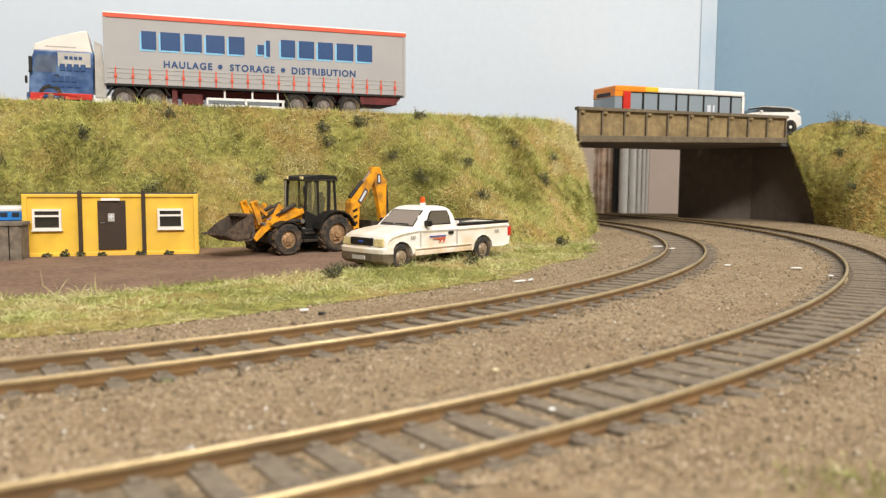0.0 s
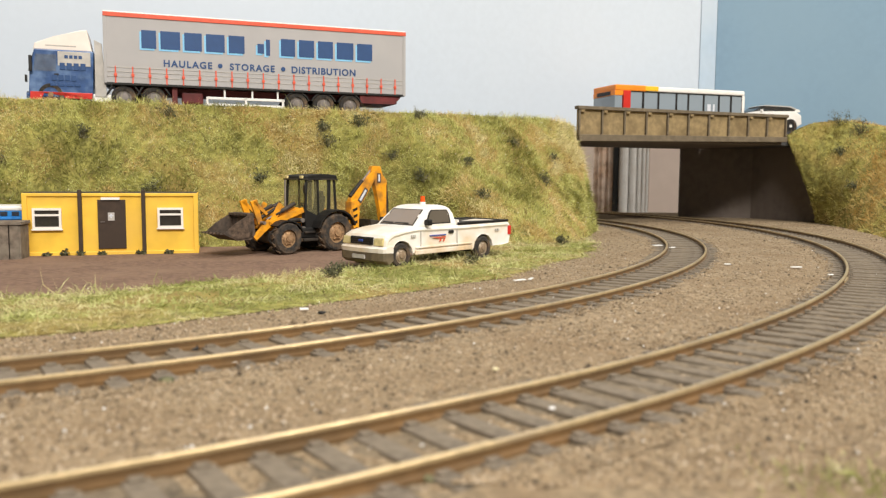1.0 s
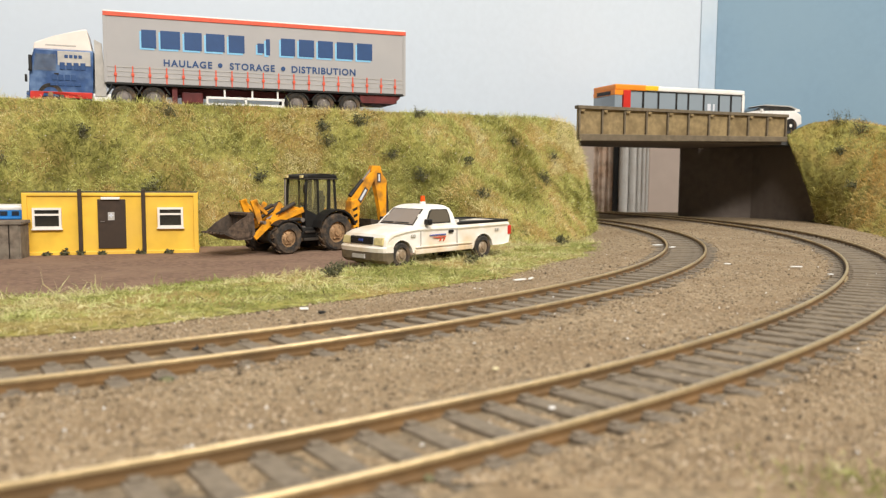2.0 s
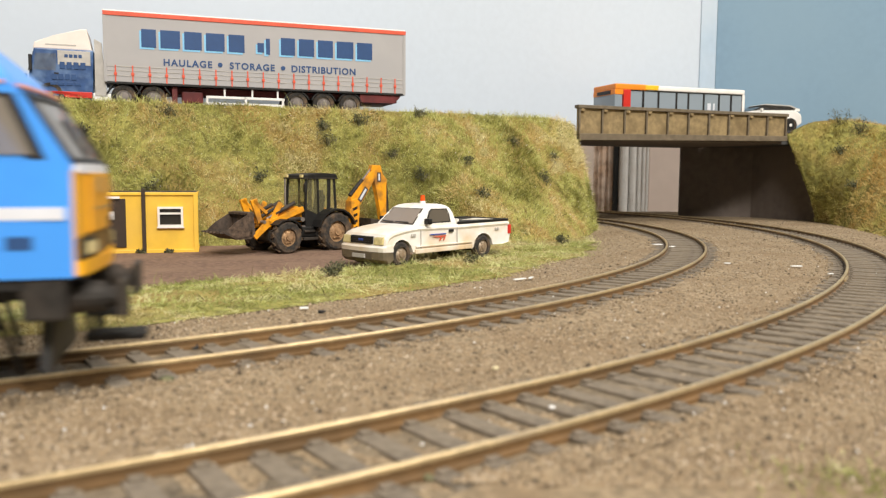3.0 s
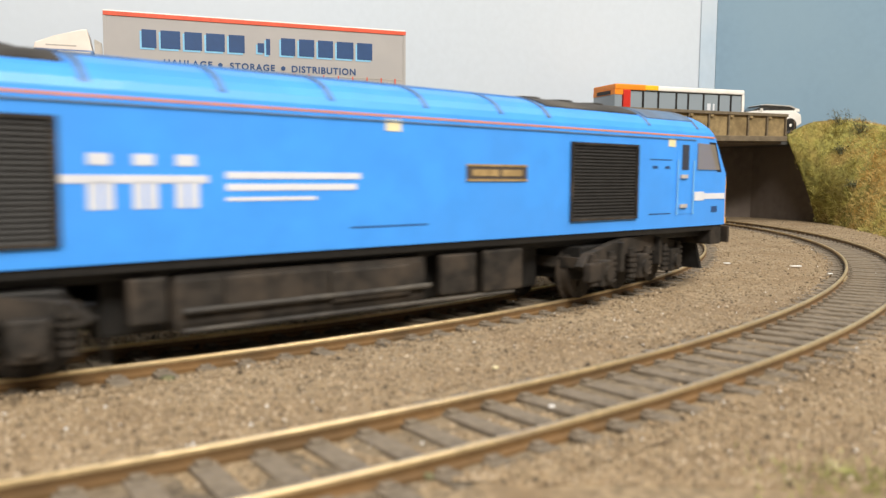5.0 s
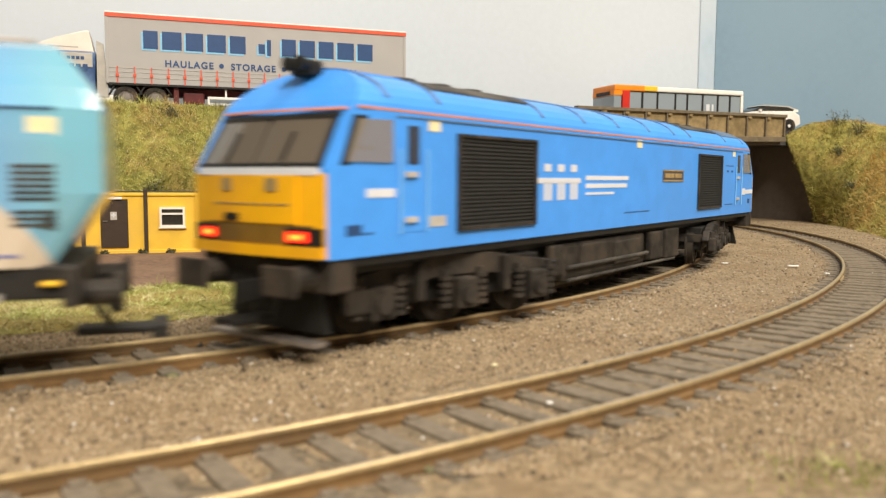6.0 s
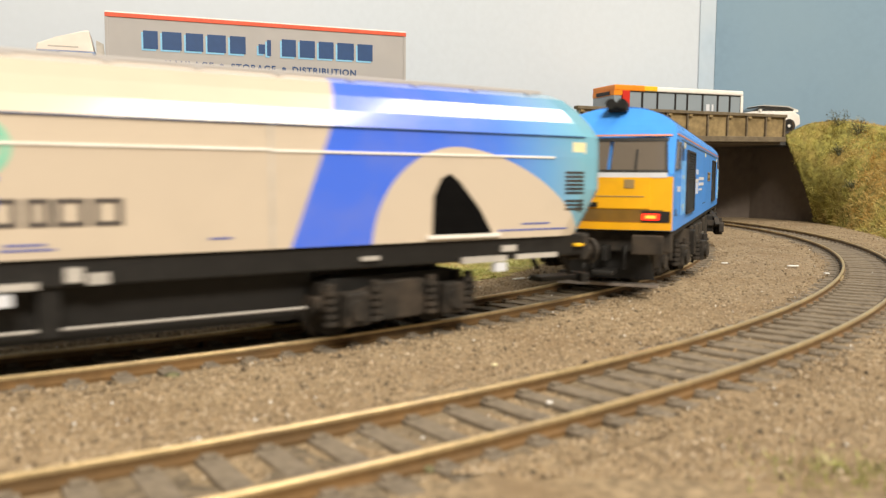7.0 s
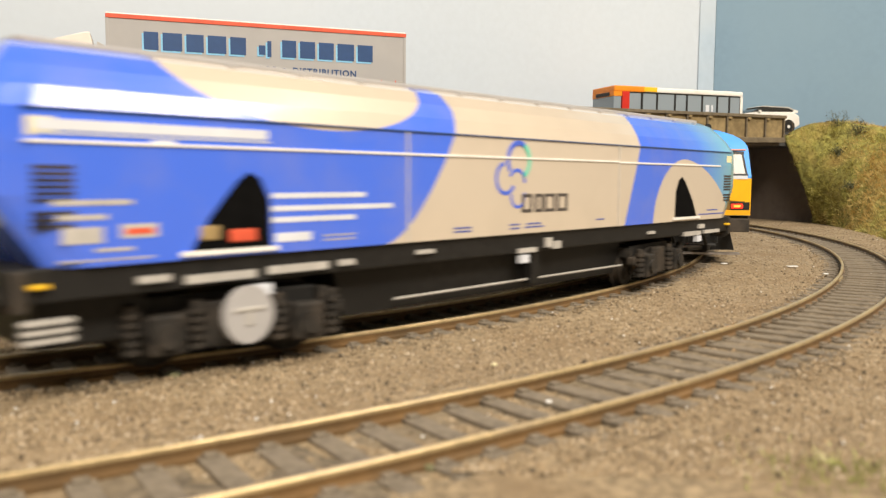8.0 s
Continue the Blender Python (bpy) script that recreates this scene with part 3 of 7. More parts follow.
# ---------------------------------------------------------------- banks and grass
def along(pts, n):
    """n places along a bent line of 3D points, rounded at the bends."""
    p = np.array(pts, float)
    d = np.r_[0, np.cumsum(np.linalg.norm(np.diff(p, axis=0), axis=1))]
    u = np.linspace(0, d[-1], n)
    q = np.stack([np.interp(u, d, p[:, i]) for i in range(3)], 1)
    for _ in range(max(1, n // 25)):
        q[1:-1] = (q[:-2] + 2 * q[1:-1] + q[2:]) / 4
    return q


def bank(name, foot, crest, nu, nv, label, bulge, seed, rough=3.0, lip=(-6, 16)):
    """An earth bank from foot to crest, with a flat lip behind and a skirt down to the board."""
    f, c = along(foot, nu), along(crest, nu)
    bm = bmesh.new()
    grid = []
    for i in range(nu):
        col = []
        for j in range(nv + 1):
            v = j / nv
            p = f[i] * (1 - v) + c[i] * v
            p[2] += bulge * math.sin(math.pi * v)
            k = math.sin(math.pi * min(1, v * 1.15)) if v < 0.87 else 0.5
            nn = noise.noise(Vector((p[0] / 28, p[1] / 28, p[2] / 20 + seed))) + 0.5 * noise.noise(Vector((p[0] / 9, p[1] / 9, p[2] / 9)))
            p[1] += rough * nn * k
            p[2] += 0.5 * rough * nn * k
            col.append(bm.verts.new(p))
        back = np.array((c[i][0] + lip[0], c[i][1] + lip[1], c[i][2] - 6))
        col.append(bm.verts.new(back))
        col.append(bm.verts.new((back[0], back[1], -5)))
        grid.append(col)
    for a, b_ in zip(grid, grid[1:]):
        for j in range(len(a) - 1):
            bm.faces.new((a[j], b_[j], b_[j + 1], a[j + 1]))
    bm.faces.new(grid[0])
    bm.faces.new(grid[-1][::-1])
    ob = tagged(part(name, bm, M["turf"], smooth=True), label, "embankment", kind="structure")
    return ob, nv


def scatter(ob, count, rng, keep):
    """Random places and normals on the upward faces of a mesh."""
    me = ob.data
    tris = []
    for p in me.polygons:
        vs = [me.vertices[i].co for i in p.vertices]
        for k in range(1, len(vs) - 1):
            if keep(p.center, p.normal):
                tris.append((vs[0], vs[k], vs[k + 1], p.normal))
    A = np.array([t[0] for t in tris])
    B = np.array([t[1] for t in tris])
    C = np.array([t[2] for t in tris])
    N = np.array([t[3] for t in tris])
    area = np.linalg.norm(np.cross(B - A, C - A), axis=1)
    i = rng.choice(len(tris), count, p=area / area.sum())
    r1, r2 = rng.random(count) ** 0.5, rng.random(count)
    P = A[i] * (1 - r1)[:, None] + B[i] * (r1 * (1 - r2))[:, None] + C[i] * (r1 * r2)[:, None]
    return P * 1000, N[i]


def fibres(name, P, N, rng, length, width, lean, up, material, label, category="grass"):
    """Thin tapering fibres, bent once, joined as stuff."""
    n = len(P)
    # tufts lie the same way as their neighbours
    comb = np.array([(noise.noise(Vector((p[0] / 9, p[1] / 9, p[2] / 9))), noise.noise(Vector((p[0] / 9 + 50, p[1] / 9, p[2] / 9))), 0.6 * noise.noise(Vector((p[0] / 9, p[1] / 9 + 50, p[2] / 9)))) for p in P])
    d = N * (1 - up) + np.array((0, 0, 1.0)) * up + comb * 0.9 + rng.normal(0, lean, (n, 3))
    d /= np.linalg.norm(d, axis=1)[:, None]
    L = (rng.uniform(length[0], length[1], n) * np.clip(0.95 + 1.1 * np.array([noise.noise(Vector((p[0] / 16, p[1] / 16, p[2] / 16 + 9))) for p in P]), 0.45, 1.6))[:, None]
    side = np.cross(d, rng.normal(0, 1, (n, 3)))
    side /= np.linalg.norm(side, axis=1)[:, None]
    W = rng.uniform(width[0], width[1], n)[:, None]
    bend = rng.normal(0, 0.25, (n, 3)) * L
    mid = P + d * L * 0.55
    tip = P + d * L + bend + np.array((0, 0, -0.12)) * L
    v = np.stack([P - side * W, P + side * W, mid + side * W * 0.8, mid - side * W * 0.8, tip], 1)
    k = (np.arange(n) * 5)[:, None]
    quads = (k + np.array((0, 1, 2, 3))).tolist()
    tri = (k + np.array((3, 2, 4))).tolist()
    me = bpy.data.meshes.new(name)
    me.from_pydata((v.reshape(-1, 3) * MM).tolist(), [], quads + tri)
    me.materials.append(material)
    return tagged(new(name, me), label, category, kind="stuff")


def scrub(p, size, seed, label="dark straggly scrub bush rooted in the bank"):
    """A small tangled bush: forked twigs with clumps of tiny leaves."""
    rng = np.random.default_rng(seed)
    t = thing("scrub_bush", at(*p), label, "bush", "bushes on the banks")
    bm, tips = bmesh.new(), []
    for _ in range(9):
        a, e = rng.uniform(0, 6.28), rng.uniform(0.35, 1.3)
        d = Vector((math.cos(a) * math.cos(e), math.sin(a) * math.cos(e), math.sin(e)))
        q = d * size * rng.uniform(0.5, 0.9)
        cyl(bm, (0, 0, -1), q, 0.28, 5, 0.16)
        for _ in range(3):
            w = q + Vector(rng.normal(0, 0.35, 3)) * size * 1.1
            cyl(bm, q, w, 0.16, 4, 0.06)
            tips += [q.lerp(w, 0.6), w]
    part("stem", bm, M["twig"], t)
    P = np.repeat(np.array([tuple(x) for x in tips]), 6, 0) + rng.normal(0, size * 0.15, (len(tips) * 6, 3))
    bm = bmesh.new()
    for x in P:
        a, b_ = Vector(rng.normal(0, 0.27, 3)), Vector(rng.normal(0, 0.27, 3))
        x = Vector(x)
        bm.faces.new([bm.verts.new(q) for q in (x - a, x + b_, x + a, x - b_)])
    part("foliage", bm, M["twig"], t, "tiny dull green leaves")
    return t


def flecks():
    """Stray pale grains and fibres dusted over ballast and grass."""
    rng = np.random.default_rng(31)
    pts, sizes = [], []
    for _ in range(260):
        y = 95 + 400 * rng.random() ** 1.4
        x = (rng.random() * 1.2 - 0.6) * y
        if math.hypot(x - CA[0], y - CA[1]) < 300:
            continue
        pts.append((x, y, ground_z(x, y) + 0.35))
        sizes.append(rng.uniform(0.14, 0.36))
    grain_mesh("pale_flecks", pts, sizes, M["litter"], "stray white grains scattered over the ballast", "grains")


def landscape():
    rng = np.random.default_rng(21)
    foot = [(-430, 318, -5), (-250, 380, -5), (-185, 391, -5), (-112, 412, -5), (-62, 444, -5), (-28, 456, -5), (2, 446, -5), (36, 416, -5), (68, 440, -4.5), (91, 490, -4.5), (105, 542, -4.5), (103, 580, -5)]
    crest = [(-430, 345, 69), (-250, 404, 70.5), (-190, 428, 70.5), (-110, 458, 70.5), (-50, 480, 70), (0, 498, 70), (32, 512, 70), (50, 522, 70), (70, 535, 70), (89, 550, 68), (88, 590, 64)]
    left, _ = bank("embankment", foot, crest, 130, 22, "tall embankment covered in green and straw grass", 3, 1.0, rough=4.5)
    foot = [(291, 622, -4.5), (290, 600, -4.5), (280, 550, -4.5), (266, 500, -4.5), (254, 455, -4.5), (246, 420, -4.5)]
    crest = [(268, 634, 66), (290, 640, 76), (312, 640, 79), (338, 615, 71), (352, 560, 58), (352, 500, 42)]
    right, _ = bank("embankment", foot, crest, 60, 18, "rounded grassy bank beside the bridge abutment", 4, 5.0, lip=(40, 8))
    # the strip of rough grass between yard and track
    bm = bmesh.new()
    rows = []
    for k in range(0, 90):
        a = -118 + k * 1.45
        w = 1 if a < -30 else max(0.25, 1 - (a + 30) / 60)
        row = []
        for j in range(13):
            v = j / 12
            r = 316 + 72 * v + v * v * (7 * lump(a * 4, 7, 11) + 4 * lump(a * 4, 90, 3.5)) - (1 - v) ** 2 * 6 * lump(a * 4, 50, 9)
            x, y = on_arc(CA, r, a)
            row.append(bm.verts.new((x, y, ground_z(x, y) + 0.25 + (2.4 + 0.8 * lump(x, y, 14)) * math.sin(math.pi * v) ** 0.8 * w)))
        rows.append(row)
    for p, q in zip(rows, rows[1:]):
        for j in range(12):
            bm.faces.new((p[j], p[j + 1], q[j + 1], q[j]))
    verge = tagged(part("verge", bm, M["turf"], smooth=True), "low verge of rough grass beside the track", "verge", kind="structure")

    P, N = scatter(left, 135000, rng, lambda c, n: c.x > -0.33 and n.y < 0.35 and c.z > -0.01)
    fibres("grass", P, N, rng, (1.6, 4.4), (0.06, 0.15), 0.6, 0.35, M["grass"], "static grass in greens and straw on the embankment")
    P, N = scatter(right, 34000, rng, lambda c, n: n.y < 0.6)
    fibres("grass", P, N, rng, (1.8, 4.4), (0.08, 0.19), 0.6, 0.35, M["ochre_grass"], "ochre and green static grass on the bank")
    P, N = scatter(verge, 62000, rng, lambda c, n: c.x > -0.2)
    P = P + np.c_[rng.normal(0, 3.0, (len(P), 2)), np.zeros(len(P))]
    fibres("grass", P, N, rng, (1.6, 3.8), (0.05, 0.12), 0.6, 0.45, M["verge_grass"], "bright yellow-green static grass on the verge")
    P, N = scatter(left, 2600, rng, lambda c, n: c.x > -0.33 and n.y < 0.35)
    fibres("dead_stems", P, N, rng, (2.5, 5.5), (0.09, 0.2), 0.9, 0.3, M["dry"], "dark dead stems tangled in the embankment grass")
    P, N = scatter(verge, 700, rng, lambda c, n: c.x > -0.2)
    fibres("dead_stems", P, N, rng, (2, 4.5), (0.08, 0.16), 0.9, 0.3, M["dry"], "dark dead stems lying in the verge")
    # long pale straws
    P, N = scatter(left, 900, rng, lambda c, n: c.x > -0.33 and n.y < 0.35)
    fibres("grass", P, N, rng, (6, 11), (0.08, 0.14), 0.8, 0.4, M["verge_grass"], "long pale straws standing out of the embankment")
    P, N = scatter(verge, 350, rng, lambda c, n: c.x > -0.2)
    fibres("grass", P, N, rng, (5, 10), (0.08, 0.13), 0.9, 0.4, M["verge_grass"], "long dry straws lying on the verge")
    P, N = scatter(left, 900, rng, lambda c, n: c.x > -0.33 and n.y < 0.35 and c.z > 0.0)
    grain_mesh("pale_flecks", (P + N * 2.6).tolist(), rng.uniform(0.14, 0.34, len(P)), M["litter"], "tiny white flecks caught in the embankment grass", "grains")
    # a thin tuft of grass creeping over the ballast
    P = np.c_[rng.normal(47, 7, 420), rng.normal(86, 4, 420), np.full(420, -2.1)]
    fibres("grass", P, np.tile((0, 0, 1.0), (420, 1)), rng, (0.8, 2.4), (0.04, 0.1), 0.7, 0.5, M["verge_grass"], "sparse tuft of dry grass creeping over the ballast")
    # bushes on the banks and the verge: place along x, share of the slope, size
    def slope_place(ob, nu, nv, x, v):
        me, j = ob.data, int(v * nv)
        return min((me.vertices[i * (nv + 3) + j].co for i in range(nu)), key=lambda c: abs(c.x * 1000 - x)) * 1000
    for k, (x, v, size) in enumerate([(-49, 0.9, 8), (-65, 0.7, 6.5), (-70, 0.85, 5), (-150, 0.93, 5), (-152, 0.35, 6), (-100, 0.45, 5), (60, 0.42, 5), (-10, 0.42, 5.5),
                                      (-15, 0.97, 4), (-220, 0.5, 5.5), (15, 0.55, 4.5), (42, 0.75, 4), (22, 0.33, 4.5), (-185, 0.75, 4), (68, 0.62, 4), (-30, 0.6, 4)]):
        scrub(slope_place(left, 130, 22, x, v), size, 40 + k)
    for k, (x, v, size) in enumerate([(312, 0.97, 10), (302, 0.66, 7), (296, 0.35, 5), (320, 0.9, 8)]):
        scrub(slope_place(right, 60, 18, x, v), size, 70 + k)
    for k, (r, a, size) in enumerate([(352, -63, 4.5), (345, -40, 4.5), (340, -27, 4), (360, -30, 3.5), (372, -12, 3.5), (350, -78, 3.5)]):
        x, y = on_arc(CA, r, a)
        scrub((x, y, ground_z(x, y) + 2), size, 90 + k, "dark green weed tuft growing in the verge")
    for k, u in enumerate((10, 17, 24, 33, 62, 50)):
        x, y = -188.5 + u * 0.961 + 0.6, 358 + u * 0.276 - 1.6
        scrub((x, y, -5), 1.7, 120 + k, "small dark weed tuft at the foot of the cabin")


room()
ground()
stones()
TRACK_A = track(CA, RA, -178, 40, [-100.6, -79.6], "curved inner track of rusty rails on dark sleepers", -112, 36)
TRACK_B = track(CB, RB, -150, 28, [-30.0], "curved outer track of rusty rails on weathered sleepers", -106, 27)
flecks()
track_bed(CA, RA, -120, 38)
track_bed(CB, RB, -112, 27)
backdrop()
landscape()


# ---------------------------------------------------------------- bridge, road vehicles on the bank
def letters(name, text, size, mat_, parent, m, depth=0.12, label="", space=1.0, shear=0.0):
    """Raised lettering in the built-in font, turned into a mesh; size in mm."""
    cu = bpy.data.curves.new(name, "FONT")
    cu.body, cu.size, cu.extrude, cu.space_character, cu.shear = text, size * MM, depth * MM, space, shear
    cu.offset = size * MM * 0.028
    tmp = new("tmp_text", cu)
    bpy.context.view_layer.update()
    me = bpy.data.meshes.new_from_object(tmp.evaluated_get(bpy.context.evaluated_depsgraph_get()))
    bpy.data.objects.remove(tmp)
    me.materials.clear()
    me.materials.append(mat_)
    ob = new(name, me)
    ob.parent, ob.matrix_local = parent, m
    if label:
        ob["label"] = label
    return ob


def wheel(name, parent, x, y, z, r, w, mats=("tyre", "hub"), hub=0.58, tread=0, n=24, sub="hub", side=-1):
    """A tyre with a hub, axle along y, the outside face towards side."""
    bm = bmesh.new()
    prof = [(hub * r, w / 2), (0.9 * r, w / 2), (r, w * 0.32), (r, -w * 0.32), (0.9 * r, -w / 2), (hub * r, -w / 2), (hub * r, 0)]
    rings = [[bm.verts.new((rr * math.cos(a), yy, rr * math.sin(a))) for rr, yy in prof] for a in (2 * math.pi * k / n for k in range(n))]
    for k in range(n):
        p, q = rings[k], rings[(k + 1) % n]
        for j in range(len(prof)):
            bm.faces.new((p[j], p[(j + 1) % len(prof)], q[(j + 1) % len(prof)], q[j]))
    t = part(name, bm, M[mats[0]], parent, m=at(x, y, z), smooth=False)
    lug = None
    for k in range(tread):
        a = 2 * math.pi * k / tread
        m = Matrix.Rotation(-a, 4, "Y") @ Matrix.Translation((r * MM, 0, 0)) @ Matrix.Rotation(0.5 * (-1) ** k, 4, "X")
        if lug is None:
            lug = part("tread_lug", boxm(-r * 0.06, r * 0.06, -w * 0.38, w * 0.38, -r * 0.045, r * 0.045), M[mats[0]], t, m=m)
        else:
            ob = new("tread_lug", lug.data)
            ob.parent, ob.matrix_local = t, m
    bm = bmesh.new()
    cyl(bm, (0, side * w * 0.28, 0), (0, -side * w * 0.3, 0), hub * r, 20)
    cyl(bm, (0, side * w * 0.28, 0), (0, side * w * 0.42, 0), hub * r * 0.8, 16, hub * r * 0.55)
    cyl(bm, (0, side * w * 0.40, 0), (0, side * w * 0.56, 0), hub * r * 0.34, 10)
    for k in range(6):
        a = k * math.pi / 3
        cyl(bm, (hub * r * 0.62 * math.cos(a), side * w * 0.3, hub * r * 0.62 * math.sin(a)), (hub * r * 0.62 * math.cos(a), side * w * 0.45, hub * r * 0.62 * math.sin(a)), hub * r * 0.09, 6)
    part(sub, bm, M[mats[1]], t)
    return t


def bridge():
    t = thing("road_bridge", at(92, 552, 0, 21.8), "weathered plate-girder road bridge over the tracks", "bridge")
    L = 184
    z0, z1 = 57.0, 80.3
    bm = prism(bmesh.new(), [(0, z0 + 4.5), (L, z0 + 7.0), (L, z1 - 1.6), (0, z1 - 1.6)], "y", 1.2, 2.6)
    part("web_plate", bm, M["girder"], t)
    bm = prism(bmesh.new(), [(-1, z1 - 1.6), (L + 1, z1 - 1.6), (L + 1, z1 + 0.6), (-1, z1 + 0.6)], "y", -1.2, 4.0, bev=0.25)
    part("top_flange", bm, M["girder_dark"], t, "grey-brown top flange")
    bm = prism(bmesh.new(), [(0, z0), (L, z0 + 3.2), (L, z0 + 7.0), (0, z0 + 4.5)], "y", -1.6, 3.2, bev=0.3)
    part("bottom_flange", bm, M["girder_dark"], t, "dark brown bottom flange")
    for k in range(11):
        x = 0.6 + k * (L - 1.2) / 10
        part("stiffener", boxm(x - 0.55, x + 0.55, -0.6, 1.2, z0 + 5 + 0.013 * x, z1 - 1.6), M["girder_dark"], t)
        if k < 10:
            part("bracket", boxm(x + 0.9, x + 3.9, -0.9, 0.9, z1 - 3.6, z1 - 1.8, bev=0.2), M["girder"], t)
    part("deck", boxm(1, L - 1, 3.3, 112, 58.2, 60.9), M["concrete"], t)
    # abutment walls under the deck
    bm = prism(bmesh.new(), [(294, 634), (302, 634), (275, 702), (267, 702)], "z", -5, 58.1)
    tagged(part("abutment", bm, M["concrete"]), "dark smooth abutment wall under the bridge", "wall", kind="structure")
    bm = prism(bmesh.new(), [(211, 716), (276, 697), (277, 701), (211, 720)], "z", -5, 61)
    tagged(part("abutment", bm, M["concrete"]), "dark flat board closing the space below the bridge", "wall", kind="structure")
    # what stands on the floor behind the layout and shows below the deck
    y, z0, z1 = 1190, -900, 190
    t = thing("storage_board", at(0, y, 0), "plain beige board standing on the floor behind the layout", "board")
    part("panel", boxm(304, 362, 0, 6, z0, z1, bev=0.5), M["beige"], t)
    part("batten", boxm(362, 372, -4, 6, z0, z1, bev=0.5), M["beige"], t)
    for x, w in ((266, 13), (279, 11), (288.5, 6), (295, 5), (300.5, 4)):
        ob = part("pipe", cyl(bmesh.new(), (x, y - 3, z0), (x, y - 3, z1), w / 2, 14), M["white"])
        tagged(ob, "white upright plastic pipe behind the layout", "pipe", "pipes behind the layout")
    ob = part("white_board", boxm(259.5, 303.5, y + 3, y + 8, z0, z1, bev=0.4), M["beige"])
    tagged(ob, "pale board behind the upright pipes", "board")
    ob = part("dark_post", boxm(251.5, 259, y, y + 8, z0, z1, bev=0.4), M["black"])
    tagged(ob, "narrow black post behind the layout", "post")
    bm = bmesh.new()
    n = 44
    cols = []
    for k in range(n + 1):
        x = 223 + 28 * k / n
        d = 3.0 * math.sin(k * 0.8) + 1.4 * math.sin(k * 2.1)
        lean = [(x + 3.0 * math.sin(k * 0.3) * (z - z0) / 1100, z) for z in (z0, -300, 0, z1)]
        cols.append([bm.verts.new((u, y + 6 + d, z)) for u, z in lean] + [bm.verts.new((u, y + 7.5 + d, z)) for u, z in reversed(lean)])
    for p, q in zip(cols, cols[1:]):
        for j in range(8):
            bm.faces.new((p[j], p[(j + 1) % 8], q[(j + 1) % 8], q[j]))
    tagged(part("curtain", bm, M["brown"], smooth=True), "brown folded curtain hanging behind the layout", "curtain")
    ob = part("white_board", boxm(196, 222, y + 2, y + 8, z0, z1, bev=0.4), M["beige"])
    tagged(ob, "narrow white board leaning behind the layout", "board")


def lorry():
    t = thing("articulated_lorry", at(-193, 455, 69, 20), "articulated lorry with grey curtain-side trailer and navy cab", "lorry")
    tr = part("trailer_body", boxm(3, 179, 0, 33, 14.2, 53.6, bev=0.5), M["curtain"], t, "grey curtain-sided trailer body")
    part("roof", boxm(2.7, 179.3, 0.6, 32.4, 53.5, 54.5, bev=0.3), M["white"], tr, "white trailer roof")
    part("top_rail", boxm(2.6, 179.4, -0.5, 0.6, 51.3, 53.7, bev=0.2), M["red_trim"], tr, "red top rail")
    part("bottom_rail", boxm(3.5, 178.5, -0.25, 1.0, 13.6, 14.9, bev=0.15), M["black"], tr, "dark bottom rail")
    part("rear_post", boxm(177.6, 179.3, -0.35, 33.3, 14, 52, bev=0.2), M["curtain"], tr)
    part("headboard", boxm(2.5, 4.0, -0.3, 33.3, 14.5, 52, bev=0.2), M["curtain"], tr)
    for z in (23.2, 20.8, 18.0):
        part("webbing", boxm(4.0, 177.4, -0.22, 0.2, z, z + 0.35), M["silver"], tr)
    for k in range(19):
        x = 8.5 + k * 9.1
        bm = boxm(x - 0.35, x + 0.35, -0.45, 0.2, 14.6, 24.0)
        box(bm, x - 0.8, x + 0.8, -0.7, 0.2, 18.3, 20.0, bev=0.2)
        part("strap", bm, M["red_trim"], tr, "red curtain strap with buckle")
    # the firm's name, as plain letter-sized blocks in its two blues, and the words below it
    def block(x, w, z, h):
        bm = prism(bmesh.new(), [(x - 1.0, z - 1.0), (x + w - 1.0, z - 1.0), (x + w - 1.0, z + h - 1.0), (x - 1.0, z + h - 1.0)], "y", -0.22, 0.2)
        part("name_shadow", bm, M["pale_blue"], tr, "pale blue shadow of a letter block")
        bm = boxm(x, x + w, -0.34, 0.1, z, z + h, bev=0.12)
        part("name_block", bm, M["navy"], tr, "navy block in place of a letter")
    x = 22.6
    for w in (8.6, 11.4, 10.4, 11.2, 9.8):
        block(x, w - 0.7, 34.6, 10.2)
        x += w + 1.6
    block(87.2, 3.8, 35.4, 5.6)
    block(92.2, 2.4, 34.4, 9.4)
    x = 101.0
    for w in (9.2, 10.0, 10.0, 11.2, 10.4):
        block(x, w - 0.7, 34.6, 10.2)
        x += w + 1.6
    up = Matrix.Rotation(math.pi / 2, 4, "X")
    letters("wording", "HAULAGE", 5.25, M["navy"], tr, at(34.0, -0.12, 25.0) @ up, label="navy lettering", space=1.22)
    letters("wording", "STORAGE", 5.25, M["navy"], tr, at(71.0, -0.12, 25.0) @ up, label="navy lettering", space=1.2)
    letters("wording", "DISTRIBUTION", 5.4, M["navy"], tr, at(107.0, -0.12, 25.0) @ up, label="navy lettering", space=1.14)
    for x in (65.6, 102.2):
        bm = cyl(bmesh.new(), (x, -0.35, 26.9), (x, 0.1, 26.9), 1.35, 10)
        part("dot", bm, M["navy"], tr)
    # trailer chassis
    part("chassis_rail", boxm(14, 176, 8, 25, 9.5, 13.7, bev=0.3), M["maroon"], t, "dark red trailer chassis")
    part("rear_bumper", prism(bmesh.new(), [(150, 8.6), (172, 8.6), (176, 12.4), (176, 13.6), (150, 13.6)], "y", 1, 32), M["maroon"], t)
    bm = bmesh.new()
    for z in (7.4, 3.6):
        box(bm, 58, 103, 0.3, 1.3, z, z + 1.5, bev=0.2)
